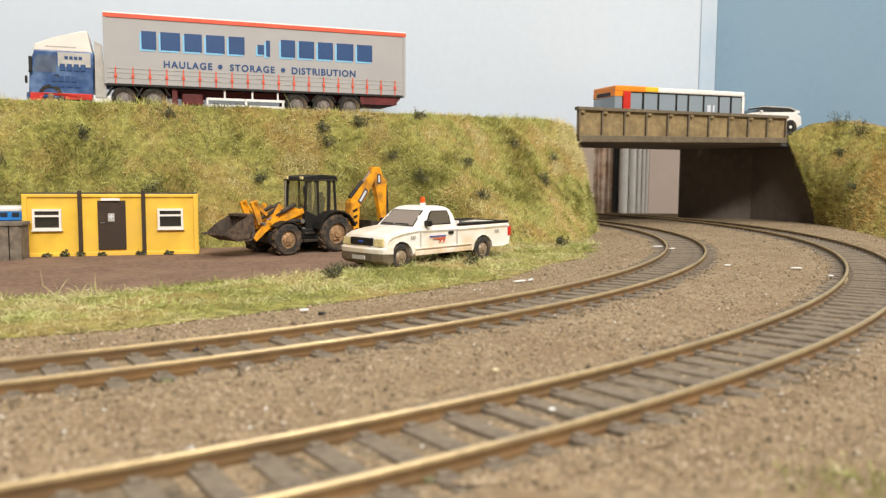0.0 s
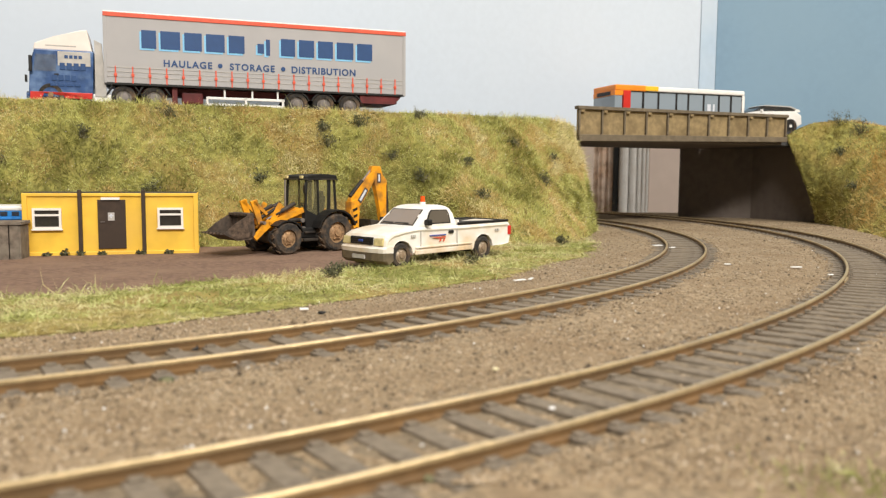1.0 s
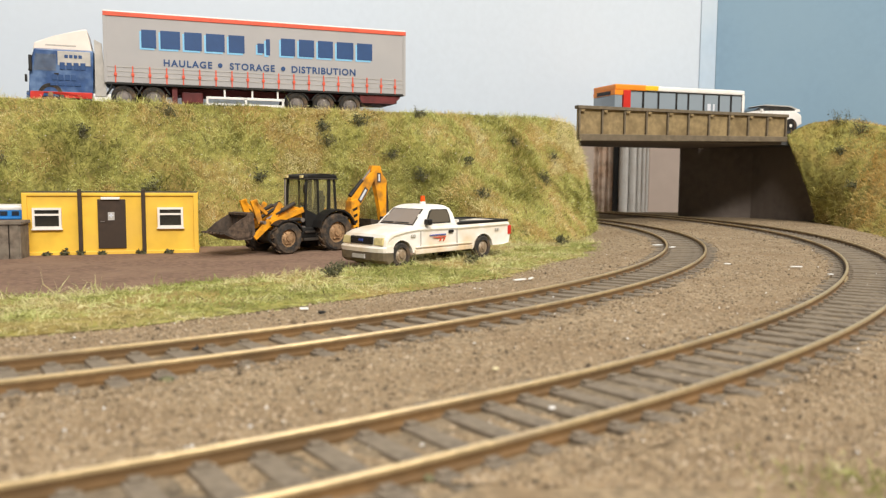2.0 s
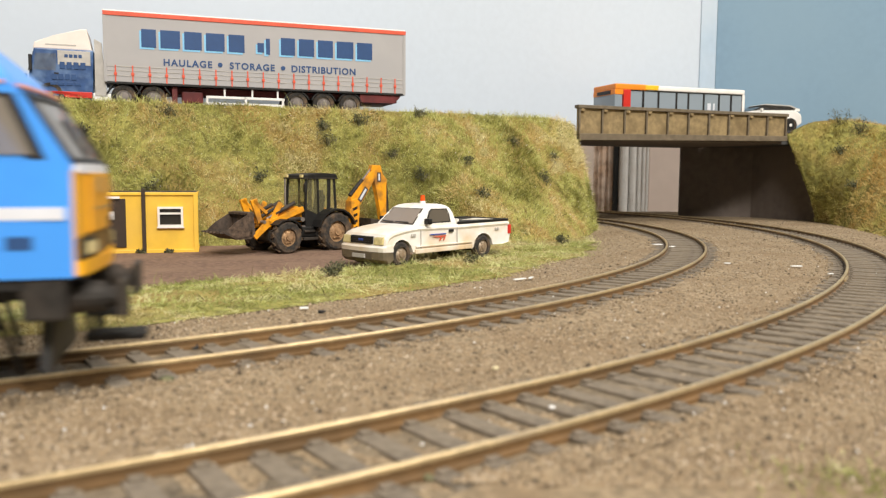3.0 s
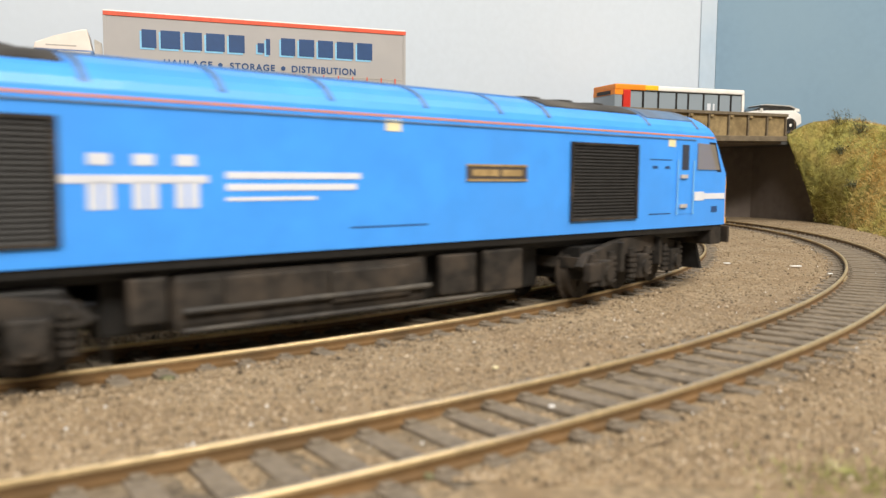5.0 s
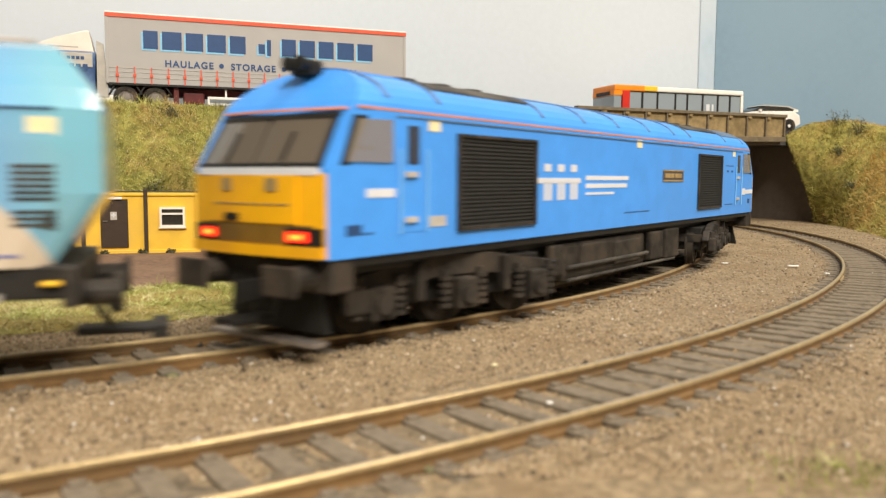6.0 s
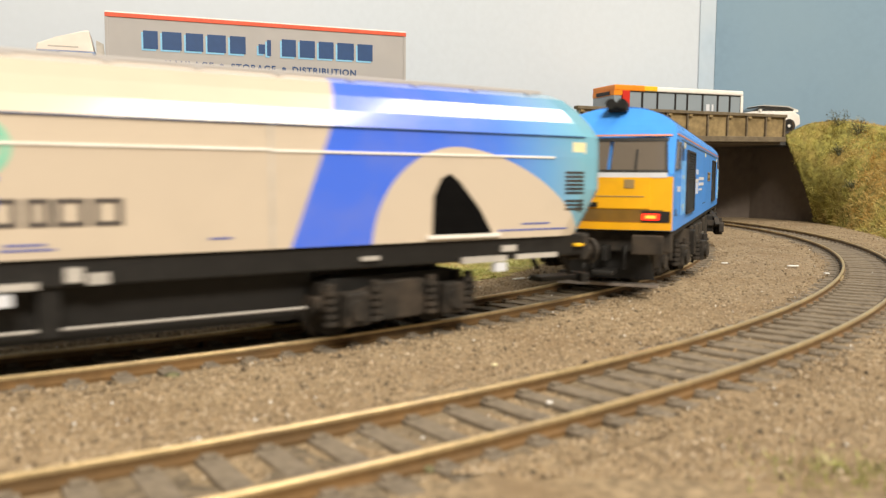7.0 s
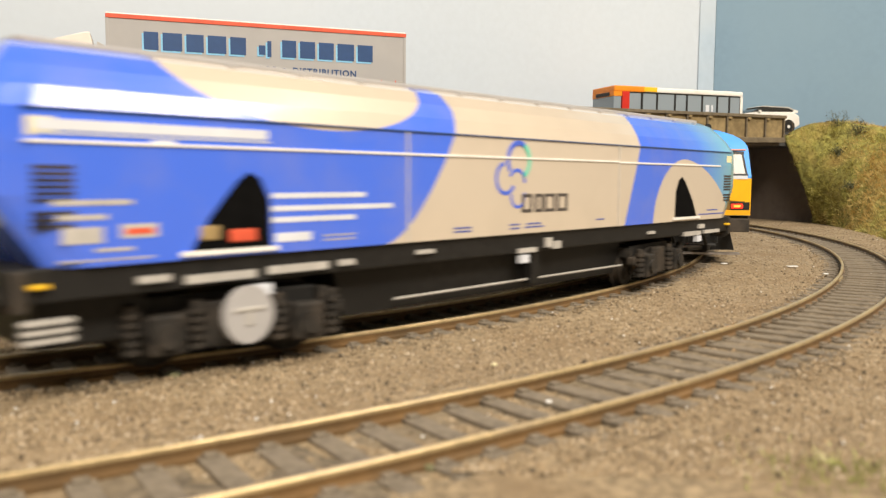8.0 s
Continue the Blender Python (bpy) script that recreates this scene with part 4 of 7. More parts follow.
    for x in (58, 80, 102):
        box(bm, x - 0.6, x + 0.6, 0.3, 1.4, 3.6, 8.8)
    for x in (68, 84, 99):
        box(bm, x - 0.5, x + 0.5, 1, 2, 8, 13.6)
    part("side_guard", bm, M["white"], t, "white tubular side guard")
    for x in (110.5, 127, 143.5):
        for y, sd in ((3.4, -1), (29.6, 1)):
            wheel("wheel", t, x, y, 6.7, 6.7, 5.2, ("tyre", "chrome"), 0.62, side=sd)
    for x in (110.5, 127, 143.5):
        ang = [math.pi * (0.1 + 0.1 * k) for k in range(9)]
        ring = [(x + 8.0 * math.cos(a), 6.5 + 7.7 * math.sin(a)) for a in ang] + [(x + 7.3 * math.cos(a), 6.5 + 7.0 * math.sin(a)) for a in reversed(ang)]
        part("mudguard", prism(bmesh.new(), ring, "y", 0.8, 6), M["black"], t)
    part("tank", boxm(44, 56, 4, 12, 4.5, 11.5, bev=1.0), M["maroon"], t)
    part("landing_leg", boxm(38.5, 41.5, 2, 5, 2.5, 13.6, bev=0.3), M["maroon"], t)
    # tractor unit
    bm = prism(bmesh.new(), [(-42, 5.5), (-9.5, 5.5), (-8.6, 31.5), (-38.6, 31.5), (-41.2, 20)], "y", 1.0, 32.0, bev=0.8)
    cab = part("cab", bm, M["cab_blue"], t, "navy cab with faded sleeper panel", m=at(6, 0, 0))
    bm = prism(bmesh.new(), [(-39.2, 31.2), (-9.4, 31.2), (-11.8, 43.2), (-14.6, 43.0), (-29, 38.6), (-38.4, 34.8)], "y", 2.0, 31.0, bev=0.7)
    part("roof_deflector", bm, M["cream"], cab, "cream roof air deflector")
    part("deflector_text", boxm(-33, -17.5, 1.9, 2.1, 33.3, 34.0), M["silver"], cab)
    bm = prism(bmesh.new(), [(-39.2, 19.5), (-28.0, 19.5), (-27.6, 28.6), (-38.0, 28.6)], "y", 0.82, 1.4, bev=0.1)
    part("side_window", bm, M["clear"], cab, "cab side window showing sky")
    part("windscreen", prism(bmesh.new(), [(-42.1, 19.5), (-41.4, 19.5), (-38.6, 29.5), (-39.4, 29.5)], "y", 3, 30), M["glass"], cab)
    part("sleeper_panel", boxm(-27.0, -10.3, 0.78, 1.3, 22.8, 30.6, bev=0.3), M["silver"], cab, "faded grey upper sleeper panel")
    for x0, x1, z0, z1 in ((-23.5, -14, 26.8, 28.6), (-26, -12.0, 20.6, 24.4), (-30, -17, 14.6, 17.8), (-31, -14.5, 11.6, 13.2)):
        bm = bmesh.new()
        n = 4
        for k in range(n):
            w = (x1 - x0) / n
            box(bm, x0 + k * w, x0 + k * w + w * 0.74, 0.6, 1.2, z0, z1, bev=0.15)
        part("cab_print", bm, M["navy"], cab, "dark block print on the cab side")
    part("mirror", boxm(-41.2, -39.6, -1.6, 0.6, 19, 27.5, bev=0.4), M["black"], cab)
    part("mirror", boxm(-43.4, -42.2, -0.6, 1.2, 13, 17, bev=0.3), M["black"], cab)
    part("door_handle", boxm(-29, -26.6, 0.6, 1.1, 17.6, 18.4), M["black"], cab)
    part("skirt", prism(bmesh.new(), [(-41.6, 3.0), (-36, 3.0), (-34.5, 7.6), (-24.5, 8.4), (-24, 5), (-10, 5), (-9.8, 8.3), (-41, 8.3)], "y", 0.7, 32.2, bev=0.2), M["red"], cab, "red lower cab skirt")
    part("bumper", boxm(-43.2, -40.6, 2, 31, 2.2, 7.6, bev=0.5), M["cab_blue"], cab)
    part("rear_fairing", prism(bmesh.new(), [(-8.4, 6.5), (-2.2, 6.5), (-4.4, 36), (-8.2, 38)], "y", 1.6, 3.0, bev=0.3), M["silver"], cab, "grey side air fairing")
    part("stack", boxm(-8.0, -5.6, 14, 20, 12, 38, bev=0.5), M["black"], cab)
    part("chassis", boxm(-38, 26, 10, 23, 5, 9, bev=0.3), M["grime"], t)
    part("fuel_tank", boxm(-8, 8, 2, 9, 2.6, 8.2, bev=0.8), M["white"], t, "white tank and catwalk")
    for x in (-25, 12.5, 28.5):
        for y, sd in ((3.4, -1), (29.6, 1)):
            wheel("wheel", t, x, y, 6.7, 6.7, 5.2, ("tyre", "hub" if x < 0 else "chrome"), 0.62, side=sd)
    part("mudguard", prism(bmesh.new(), [(4, 8), (7, 13), (18, 13.2), (21.5, 8.5), (21.6, 9.2), (18.4, 13.9), (6.4, 13.7), (3.2, 8)], "y", 0.9, 6), M["black"], t)
    part("mudguard", prism(bmesh.new(), [(20, 8), (23, 13), (34, 13.2), (37.5, 8.5), (37.6, 9.2), (34.4, 13.9), (22.4, 13.7), (19.2, 8)], "y", 0.9, 6), M["black"], t)


def bus():
    t = thing("single_deck_bus", at(123, 582, 61.5, 19), "single-deck bus, white with orange and red front", "bus")
    W, L, H = 31, 112, 37
    body = part("body", boxm(0, L, 0, W, 4.2, 16.2, bev=0.6), M["white"], t)
    part("roof", boxm(26, L + 0.3, -0.3, W + 0.3, 33.4, H, bev=1.0), M["white"], t, "white roof")
    part("front_roof", boxm(-0.3, 26, -0.35, W + 0.35, 33.2, H + 0.5, bev=1.0), M["orange"], t, "orange front roof band")
    part("roof_band", boxm(24, 36, -0.4, W + 0.4, 33.6, H + 0.25, bev=0.8), M["amber"], t, "yellow roof band")
    part("front_panel", boxm(-0.8, 6, -0.3, W + 0.3, 4.4, 18.0, bev=0.6), M["red"], t, "red front panel")
    part("front_pillar", boxm(6.5, 12.5, -0.4, W + 0.4, 4.4, 33.4, bev=0.3), M["red"], t, "red pillar behind the front door")
    part("windscreen", boxm(-0.3, 5.8, 0.3, W - 0.3, 18.0, 30.0, bev=0.3), M["bus_glass"], t)
    part("screen_frame", boxm(-0.5, 6.5, 0.0, W, 29.8, 33.4, bev=0.3), M["orange"], t)
    part("destination_box", boxm(-0.9, 0.4, 6, W - 6, 30.4, 33.0), M["black"], t)
    part("lining", boxm(13, L - 2, 1.4, W - 1.4, 16, 33.4), M["bus_glass"], t, "grey-blue saloon seen through the windows")
    edges = [12.6, 22.5, 24.3, 35.5, 36.8, 51, 52.4, 61.4, 62.8, 75, 76.2, 88.6, 89.8, 99.6, 100.8, 110.0]
    for x0, x1 in zip(edges[::2], edges[1::2]):
        part("window", boxm(x0, x1, 0.35, 0.9, 16.4, 33.0, bev=0.2), M["bus_glass"], t)
        part("pillar", boxm(x1 - 0.15, x1 + 1.4, 0.1, 1.4, 16, 33.4), M["black"], t, "black window pillar")
    for a, b_ in ((79, 82), (84, 85.5)):
        part("window_sticker", boxm(a, b_, 0.15, 0.4, 21, 26), M["text_white"], t)
    for x in (27, 40, 55, 66, 80, 93):
        part("seat", boxm(x, x + 3, 4, W - 4, 9, 23.5, bev=0.5), M["navy"], t)
    part("rear_panel", boxm(110, L + 0.5, -0.2, W + 0.2, 4.4, 33.6, bev=0.5), M["white"], t)
    part("top_rail", boxm(13, L - 1, 0.0, 0.6, 32.7, 33.4), M["black"], t)
    part("side_rail", boxm(12, L - 1, 0.0, 0.6, 16.0, 16.6), M["black"], t)
    for x in (20, 88):
        for y, sd in ((2.6, -1), (W - 2.6, 1)):
            wheel("wheel", t, x, y, 5.6, 5.6, 4, ("tyre", "chrome"), side=sd)


def suv():
    t = thing("car", at(236, 646, 69.6, 12), "white sports utility car with dark glasshouse", "car")
    body = [(0, 7), (1, 14), (16, 16.5), (50, 17.2), (55.5, 14), (56.5, 7), (52, 4.2), (4, 4.2)]
    part("body", prism(bmesh.new(), body, "y", 0, 25, bev=1.0), M["white"], t)
    part("glasshouse", prism(bmesh.new(), [(13, 16.4), (23, 21.2), (46, 20.8), (53.6, 17.0), (53, 16)], "y", 2.2, 22.8, bev=0.6), M["glass"], t, "dark tinted glasshouse")
    part("roof", prism(bmesh.new(), [(21, 21.0), (24.5, 21.9), (47, 21.3), (55, 18.4), (52, 18.3), (45.5, 20.7)], "y", 2.0, 23.0, bev=0.3), M["silver"], t, "silver-grey roof")
    part("rear_pillar", prism(bmesh.new(), [(50, 16.5), (55, 16.6), (54.5, 18.6), (51.5, 19.0)], "y", 1.2, 23.8), M["white"], t)
    part("mirror", boxm(18, 20, -1.4, 0.4, 16.2, 18, bev=0.3), M["white"], t)
    for x in (11, 46):
        for y, sd in ((2.0, -1), (23, 1)):
            wheel("wheel", t, x, y - 0.4 if sd < 0 else y, 5.2, 5.2, 3.6, ("tyre", "white"), 0.72, side=sd)
        part("wheel_arch", cyl(bmesh.new(), (x, -0.08, 5.2), (x, 3, 5.2), 5.7, 20), M["black"], t)


# ---------------------------------------------------------------- yard
def cabin():
    t = thing("site_cabin", at(-188.5, 358, -5.1, 16), "yellow steel site cabin with brown door and two windows", "site cabin")
    W, D, H = 75.5, 26, 28.6
    body = part("body", boxm(0.8, W - 0.8, 0.8, D, 1.0, H - 0.4, bev=0.3), M["cabin"], t)
    bm = bmesh.new()
    box(bm, 0, W, 0, D + 0.5, H - 1.5, H, bev=0.3)
    part("top_rail", bm, M["cabin"], t)
    part("bottom_rail", boxm(0, W, 0, D + 0.5, 0, 1.8, bev=0.3), M["cabin"], t)
    for x in (0, W - 2.2):
        part("corner_post", boxm(x, x + 2.2, -0.02, 2.2, 0.4, H - 0.3, bev=0.3), M["cabin"], t)
    part("roof", boxm(0.6, W - 0.6, 0.6, D, H - 0.3, H + 0.25), M["roof_dark"], t)
    for x in (23.2, 50.4):
        part("drainpipe", boxm(x, x + 1.7, -1.1, 0.6, 0.2, H + 1.6, bev=0.25), M["door_brown"], t, "dark brown seam post")
    door = part("door", boxm(31.4, 43.4, 0.1, 1.2, 3.0, 25.6, bev=0.2), M["door_brown"], t, "dark brown door")
    part("door_canopy", boxm(33, 41, -1.0, 0.6, 25.5, 26.6, bev=0.15), M["white"], t, "white strip above the door")
    sign = part("sign", boxm(35.8, 38.6, -0.12, 0.2, 16.0, 19.7), M["silver"], door, "pale sign with a white cross")
    part("door_handle", boxm(32.6, 34.4, -0.5, 0.2, 15.2, 15.6), M["chrome"], door)
    bm = boxm(36.2, 38.2, -0.28, 0, 17.9, 18.5)
    box(bm, 36.9, 37.5, -0.28, 0, 17.2, 19.2)
    part("cross", bm, M["text_white"], door, "white cross")
    for x0 in (4.2, 57.3):
        w, z0, h = 11.4, 12.4, 9.4
        if x0 < 10:
            w = 12.0
        bm = bmesh.new()
        box(bm, x0, x0 + w, -0.5, 1.0, z0, z0 + 1.0)
        box(bm, x0, x0 + w, -0.5, 1.0, z0 + h - 1.0, z0 + h)
        box(bm, x0, x0 + 1, -0.5, 1.0, z0 + 1.0, z0 + h - 1.0)
        box(bm, x0 + w - 1, x0 + w, -0.5, 1.0, z0 + 1.0, z0 + h - 1.0)
        box(bm, x0 + 1, x0 + w - 1, -0.4, 0.9, z0 + h - 3.6, z0 + h - 2.7)
        win = part("window", bm, M["frame_white"], t, "white window frame")
        part("pane", boxm(x0 + 1, x0 + w - 1, 0.3, 0.7, z0 + 1, z0 + h - 3.6), M["glass"], win)
        part("pane", boxm(x0 + 1, x0 + w - 1, 0.3, 0.7, z0 + h - 2.7, z0 + h - 1), M["glass"], win)
        part("sill", boxm(x0 - 0.4, x0 + w + 0.4, -0.8, 0.6, z0 - 0.6, z0), M["frame_white"], win)


def blue_container():
    t = thing("shipping_container", at(-240, 352, -5.1, 16), "blue ribbed steel container with a pale top", "container")
    part("body", boxm(0, 50, 0.6, 22, 0.4, 20.5, bev=0.3), M["blue_box"], t)
    for z in (3.5, 7.0, 10.5, 14.0, 16.4):
        part("rib", boxm(0, 50.2, 0.0, 1.2, z, z + 0.8, bev=0.2), M["blue_box"], t)
    part("lid", boxm(-0.4, 50.4, 0.2, 22.4, 20.4, 22.6, bev=0.8), M["white"], t, "pale rounded top")
    for k in range(10):
        part("opening", boxm(2 + 4.8 * k, 5 + 4.8 * k, 0.3, 1.0, 18.0, 20.0, bev=0.15), M["glass"], t, "small dark opening under the top")
    t = thing("wooden_bin", at(-207, 338, -5.1, 14), "weathered grey plank bin beside the cabin", "bin")
    for k in range(7):
        part("plank", boxm(-4 + k * 4.2, -0.2 + k * 4.2, 0, 1.2, 0, 15.2 + (k % 2) * 0.4, bev=0.2), M["grey_wood"], t)
    part("plank", boxm(24.4, 25.6, 0.4, 14, 0, 15.0, bev=0.2), M["grey_wood"], t)
    part("top_board", boxm(-4.5, 26.3, -0.6, 14.4, 15.2, 16.6, bev=0.2), M["grey_wood"], t)
    part("back", boxm(-4, 25, 13, 14.2, 0, 15), M["grey_wood"], t)


def beam(bm, p, q, w, h, y0, y1):
    """A flat bar in the x-z plane from p to q, w wide at p and h at q."""
    p, q = Vector((p[0], p[1])), Vector((q[0], q[1]))
    d = (q - p).normalized()
    n = Vector((-d.y, d.x))
    pts = [p + n * w / 2, q + n * h / 2, q - n * h / 2, p - n * w / 2]
    return prism(bm, [(v.x, v.y) for v in pts], "y", y0, y1, bev=0.12)


def digger():
    t = thing("backhoe_loader", at(-81.6, 382, -4.9, 45), "muddy yellow backhoe loader with raised rear arm", "backhoe loader")
    Y = "digger"
    for y, sd in ((-12.2, -1), (12.2, 1)):
        wheel("front_wheel", t, 0, y * 0.94, 7.6, 7.6, 5.2, hub=0.56, tread=24, side=sd)
    for y, sd in ((-11.6, -1), (11.6, 1)):
        wheel("rear_wheel", t, 28.2, y * 0.96, 9.3, 9.3, 6.2, hub=0.56, tread=28, side=sd)
    part("chassis", boxm(-6, 38, -6, 6, 6, 11, bev=0.6), M["grime"], t)
    part("front_axle", boxm(-2, 2, -10, 10, 4.5, 8, bev=0.4), M["grime"], t)
    part("rear_axle", boxm(26, 31, -9, 9, 6, 11, bev=0.4), M["grime"], t)
    part("bonnet", prism(bmesh.new(), [(-4, 11), (13, 11), (13.4, 19), (12, 21.6), (8, 22.2), (2, 21.2), (-3.6, 19)], "y", -5.8, 5.8, bev=0.9), M[Y], t, "yellow engine bonnet")
    part("engine_side", boxm(1, 12.4, -6.3, -5.6, 11.2, 14.2, bev=0.2), M["black"], t)
    part("bonnet_vent", boxm(3, 12.0, -6.15, -5.7, 14.8, 16.6, bev=0.3), M["black"], t)
    part("bonnet_print", boxm(5, 11, -5.98, -5.7, 18.2, 19.4), M["mud"], t)
    part("filter", cyl(bmesh.new(), (4, -7.2, 15.8), (11, -7.2, 15.8), 1.0, 12), M["grime"], t)
    for x, z in ((11.6, 15.6), (12.2, 11.6)):
        part("lamp", cyl(bmesh.new(), (x, -8.6, z), (x, -7.4, z), 1.1, 12), M["chrome"], t)
    part("exhaust", cyl(bmesh.new(), (5, -3.6, 21), (5, -3.6, 35), 0.5, 10), M["chrome"], t, "thin metal exhaust stack")
    part("step", boxm(10.5, 19, -11, -6.5, 5.6, 7.0, bev=0.3), M["grime"], t)
    part("tank", boxm(9.5, 18.5, -9.4, -5, 7.2, 12, bev=0.6), M["black"], t)
    part("step", boxm(11.5, 17.5, -10.6, -8.8, 9.4, 10.4, bev=0.2), M["grime"], t)
    # cab: floor, posts, glass and roof
    part("cab_floor", boxm(13.5, 32, -8, 8, 12.5, 15, bev=0.3), M["black"], t)
    part("cab_roof", prism(bmesh.new(), [(12.8, 35.4), (13.0, 36.8), (15, 37.4), (24, 37.9), (31.4, 37.5), (32.4, 36.6), (32.4, 35.4)], "y", -8.6, 8.6, bev=0.7), M["black"], t, "black cab roof")
    part("roof_edge", prism(bmesh.new(), [(12.4, 34.9), (12.4, 35.6), (32.8, 35.6), (32.8, 34.9)], "y", -8.9, 8.9, bev=0.2), M["grime"], t)
    for y in (-7.8, 7.8):
        for p, q, w in (((13.2, 15), (14.4, 35.2), 1.1), ((21.2, 15), (20.8, 35.2), 0.9), ((31.8, 19), (30.8, 35.2), 1.1), ((27.4, 17.5), (27.6, 35.2), 1.7)):
            part("cab_post", beam(bmesh.new(), p, q, w, w, y - 0.5, y + 0.5), M["black"], t)
        part("cab_window", prism(bmesh.new(), [(14.0, 20), (20.7, 16.5), (20.4, 35), (14.6, 35)], "y", y - 0.12, y + 0.12), M["clear"], t)
        part("cab_window", prism(bmesh.new(), [(21.6, 18), (31.2, 20), (30.4, 35), (21.3, 35)], "y", y - 0.12, y + 0.12), M["clear"], t)
        part("door_panel", prism(bmesh.new(), [(13.6, 12), (21.0, 12), (20.9, 17.5), (14.0, 20.5)], "y", y - 0.35, y + 0.35), M["black"], t)
    part("windscreen", prism(bmesh.new(), [(13.5, 18), (13.8, 18), (14.8, 35), (14.5, 35)], "y", -7.2, 7.2), M["clear"], t)
    part("seat", boxm(21.5, 27, -3.6, 3.6, 15, 19.6, bev=0.8), M["black"], t)
    part("seat_back", prism(bmesh.new(), [(25.4, 18.5), (28, 18.5), (29.2, 27), (27.2, 27.6)], "y", -3.4, 3.4, bev=0.6), M["black"], t)
    part("seat_headrest", boxm(27.2, 29.0, -1.8, 1.8, 27.0, 29.4, bev=0.5), M["black"], t)
    part("steering_column", cyl(bmesh.new(), (15.5, 0, 15), (18.5, 0, 22.5), 0.6, 8), M["black"], t)
    part("steering_wheel", cyl(bmesh.new(), (18.3, 0, 22.2), (18.6, 0, 22.9), 2.6, 16), M["black"], t)
    part("mirror", boxm(11.4, 12.4, -10.6, -9.2, 28.5, 32.5, bev=0.2), M["black"], t)
    part("mirror_arm", cyl(bmesh.new(), (13.6, -8, 33.5), (11.9, -9.9, 32.3), 0.3, 6), M["black"], t)
    part("work_lamp", boxm(12.0, 13.2, -7.4, -5.2, 35.6, 37.0, bev=0.3), M["lens"], t)
    part("work_lamp", boxm(12.0, 13.2, 5.2, 7.4, 35.6, 37.0, bev=0.3), M["lens"], t)
    for y0, y1 in ((-14.6, -7.8), (7.8, 14.6)):
        bm = bmesh.new()
        prof = [(28.2 + 11.6 * math.cos(a), 9.7 + 11.0 * math.sin(a)) for a in np.radians([168, 150, 130, 110, 90, 70, 50, 30, 15])]
        inner = [(28.2 + 10.8 * math.cos(a), 9.7 + 10.2 * math.sin(a)) for a in np.radians([15, 30, 50, 70, 90, 110, 130, 150, 168])]
        prism(bm, prof + inner, "y", y0, y1)
        part("rear_mudguard", bm, M["black"], t)
        bm = bmesh.new()
        prof = [(8.9 * math.cos(a), 7.6 + 8.7 * math.sin(a)) for a in np.radians([135, 115, 95, 75, 55, 35, 20])]
        inner = [(8.3 * math.cos(a), 7.6 + 8.1 * math.sin(a)) for a in np.radians([20, 35, 55, 75, 95, 115, 135])]
        prism(bm, prof + inner, "y", y0 * 0.97, y1 * 0.97)
        part("front_mudguard", bm, M["black"], t)
    # loader arms, rams and bucket
    for y in (-7.4, 7.4):
        part("loader_arm", beam(bmesh.new(), (12.5, 20.6), (-7, 14.0), 2.4, 2.8, y - 0.7, y + 0.7), M[Y], t)
        part("loader_arm", beam(bmesh.new(), (-6, 15.4), (-14.5, 8.0), 3.4, 2.4, y - 0.7, y + 0.7), M[Y], t)
        part("lift_ram", cyl(bmesh.new(), (9, y * 0.84, 13), (-5.5, y * 0.84, 12.2), 0.8, 10), M[Y], t)
        part("ram", cyl(bmesh.new(), (8.5, y * 0.86, 23.6), (-2.6, y * 0.86, 18.6), 1.0, 10), M["grime"], t, "dark hydraulic ram")
        part("ram_rod", cyl(bmesh.new(), (-2.6, y * 0.86, 18.6), (-7.4, y * 0.86, 16.4), 0.5, 8), M["chrome"], t)
        part("link", beam(bmesh.new(), (0.4, 23.8), (-5.4, 13.6), 2.2, 3.2, y * 0.9 - 0.5, y * 0.9 + 0.5), M[Y], t)
        part("link", beam(bmesh.new(), (-13.0, 25.4), (-9.6, 14.5), 3.6, 2.4, y * 0.62 - 0.6, y * 0.62 + 0.6), M[Y], t)
        part("link", beam(bmesh.new(), (-13.2, 24.9), (-6.0, 18.8), 1.8, 1.4, y * 0.62 - 0.6, y * 0.62 + 0.6), M[Y], t)
        part("pivot_pin", cyl(bmesh.new(), (-9.4, y * 1.12, 15.0), (-9.4, y * 0.5, 15.0), 0.8, 10), M["chrome"], t)
        part("tilt_ram", cyl(bmesh.new(), (-8.4, y * 0.5, 17.4), (2.4, y * 0.5, 22.6), 0.9, 10), M["grime"], t)
    buck = [(-12, 4.6), (-14.5, 3.0), (-21, 2.8), (-28.4, 6.2), (-28.4, 6.8), (-21, 3.8), (-15.4, 4.2), (-14.0, 7.6), (-14.6, 14.6), (-13.0, 15.2)]
    b = part("bucket", prism(bmesh.new(), buck, "y", -8.0, 9.2), M["mud"], t, "mud-caked steel loader bucket", m=at(-2.2, 0, 4.6))
    for y in (-8.0, 8.6):
        part("bucket_side", prism(bmesh.new(), [(-13.4, 3.8), (-21, 3.0), (-27.6, 6.4), (-22.6, 10.4), (-14.4, 14.8)], "y", y, y + 0.6), M["mud"], b)
    part("bucket_lip", boxm(-16, -13.6, -7.8, 9.0, 13.8, 15.0, bev=0.2), M["mud"], b)
    for k in range(6):
        part("bucket_tooth", boxm(-29.8, -28.0, -7.6 + 3.1 * k, -6.4 + 3.1 * k, 5.9, 6.6), M["mud"], b)
    # backhoe folded up behind
    part("stabiliser_frame", boxm(37, 40, -12, 12, 4, 17, bev=0.4), M[Y], t)
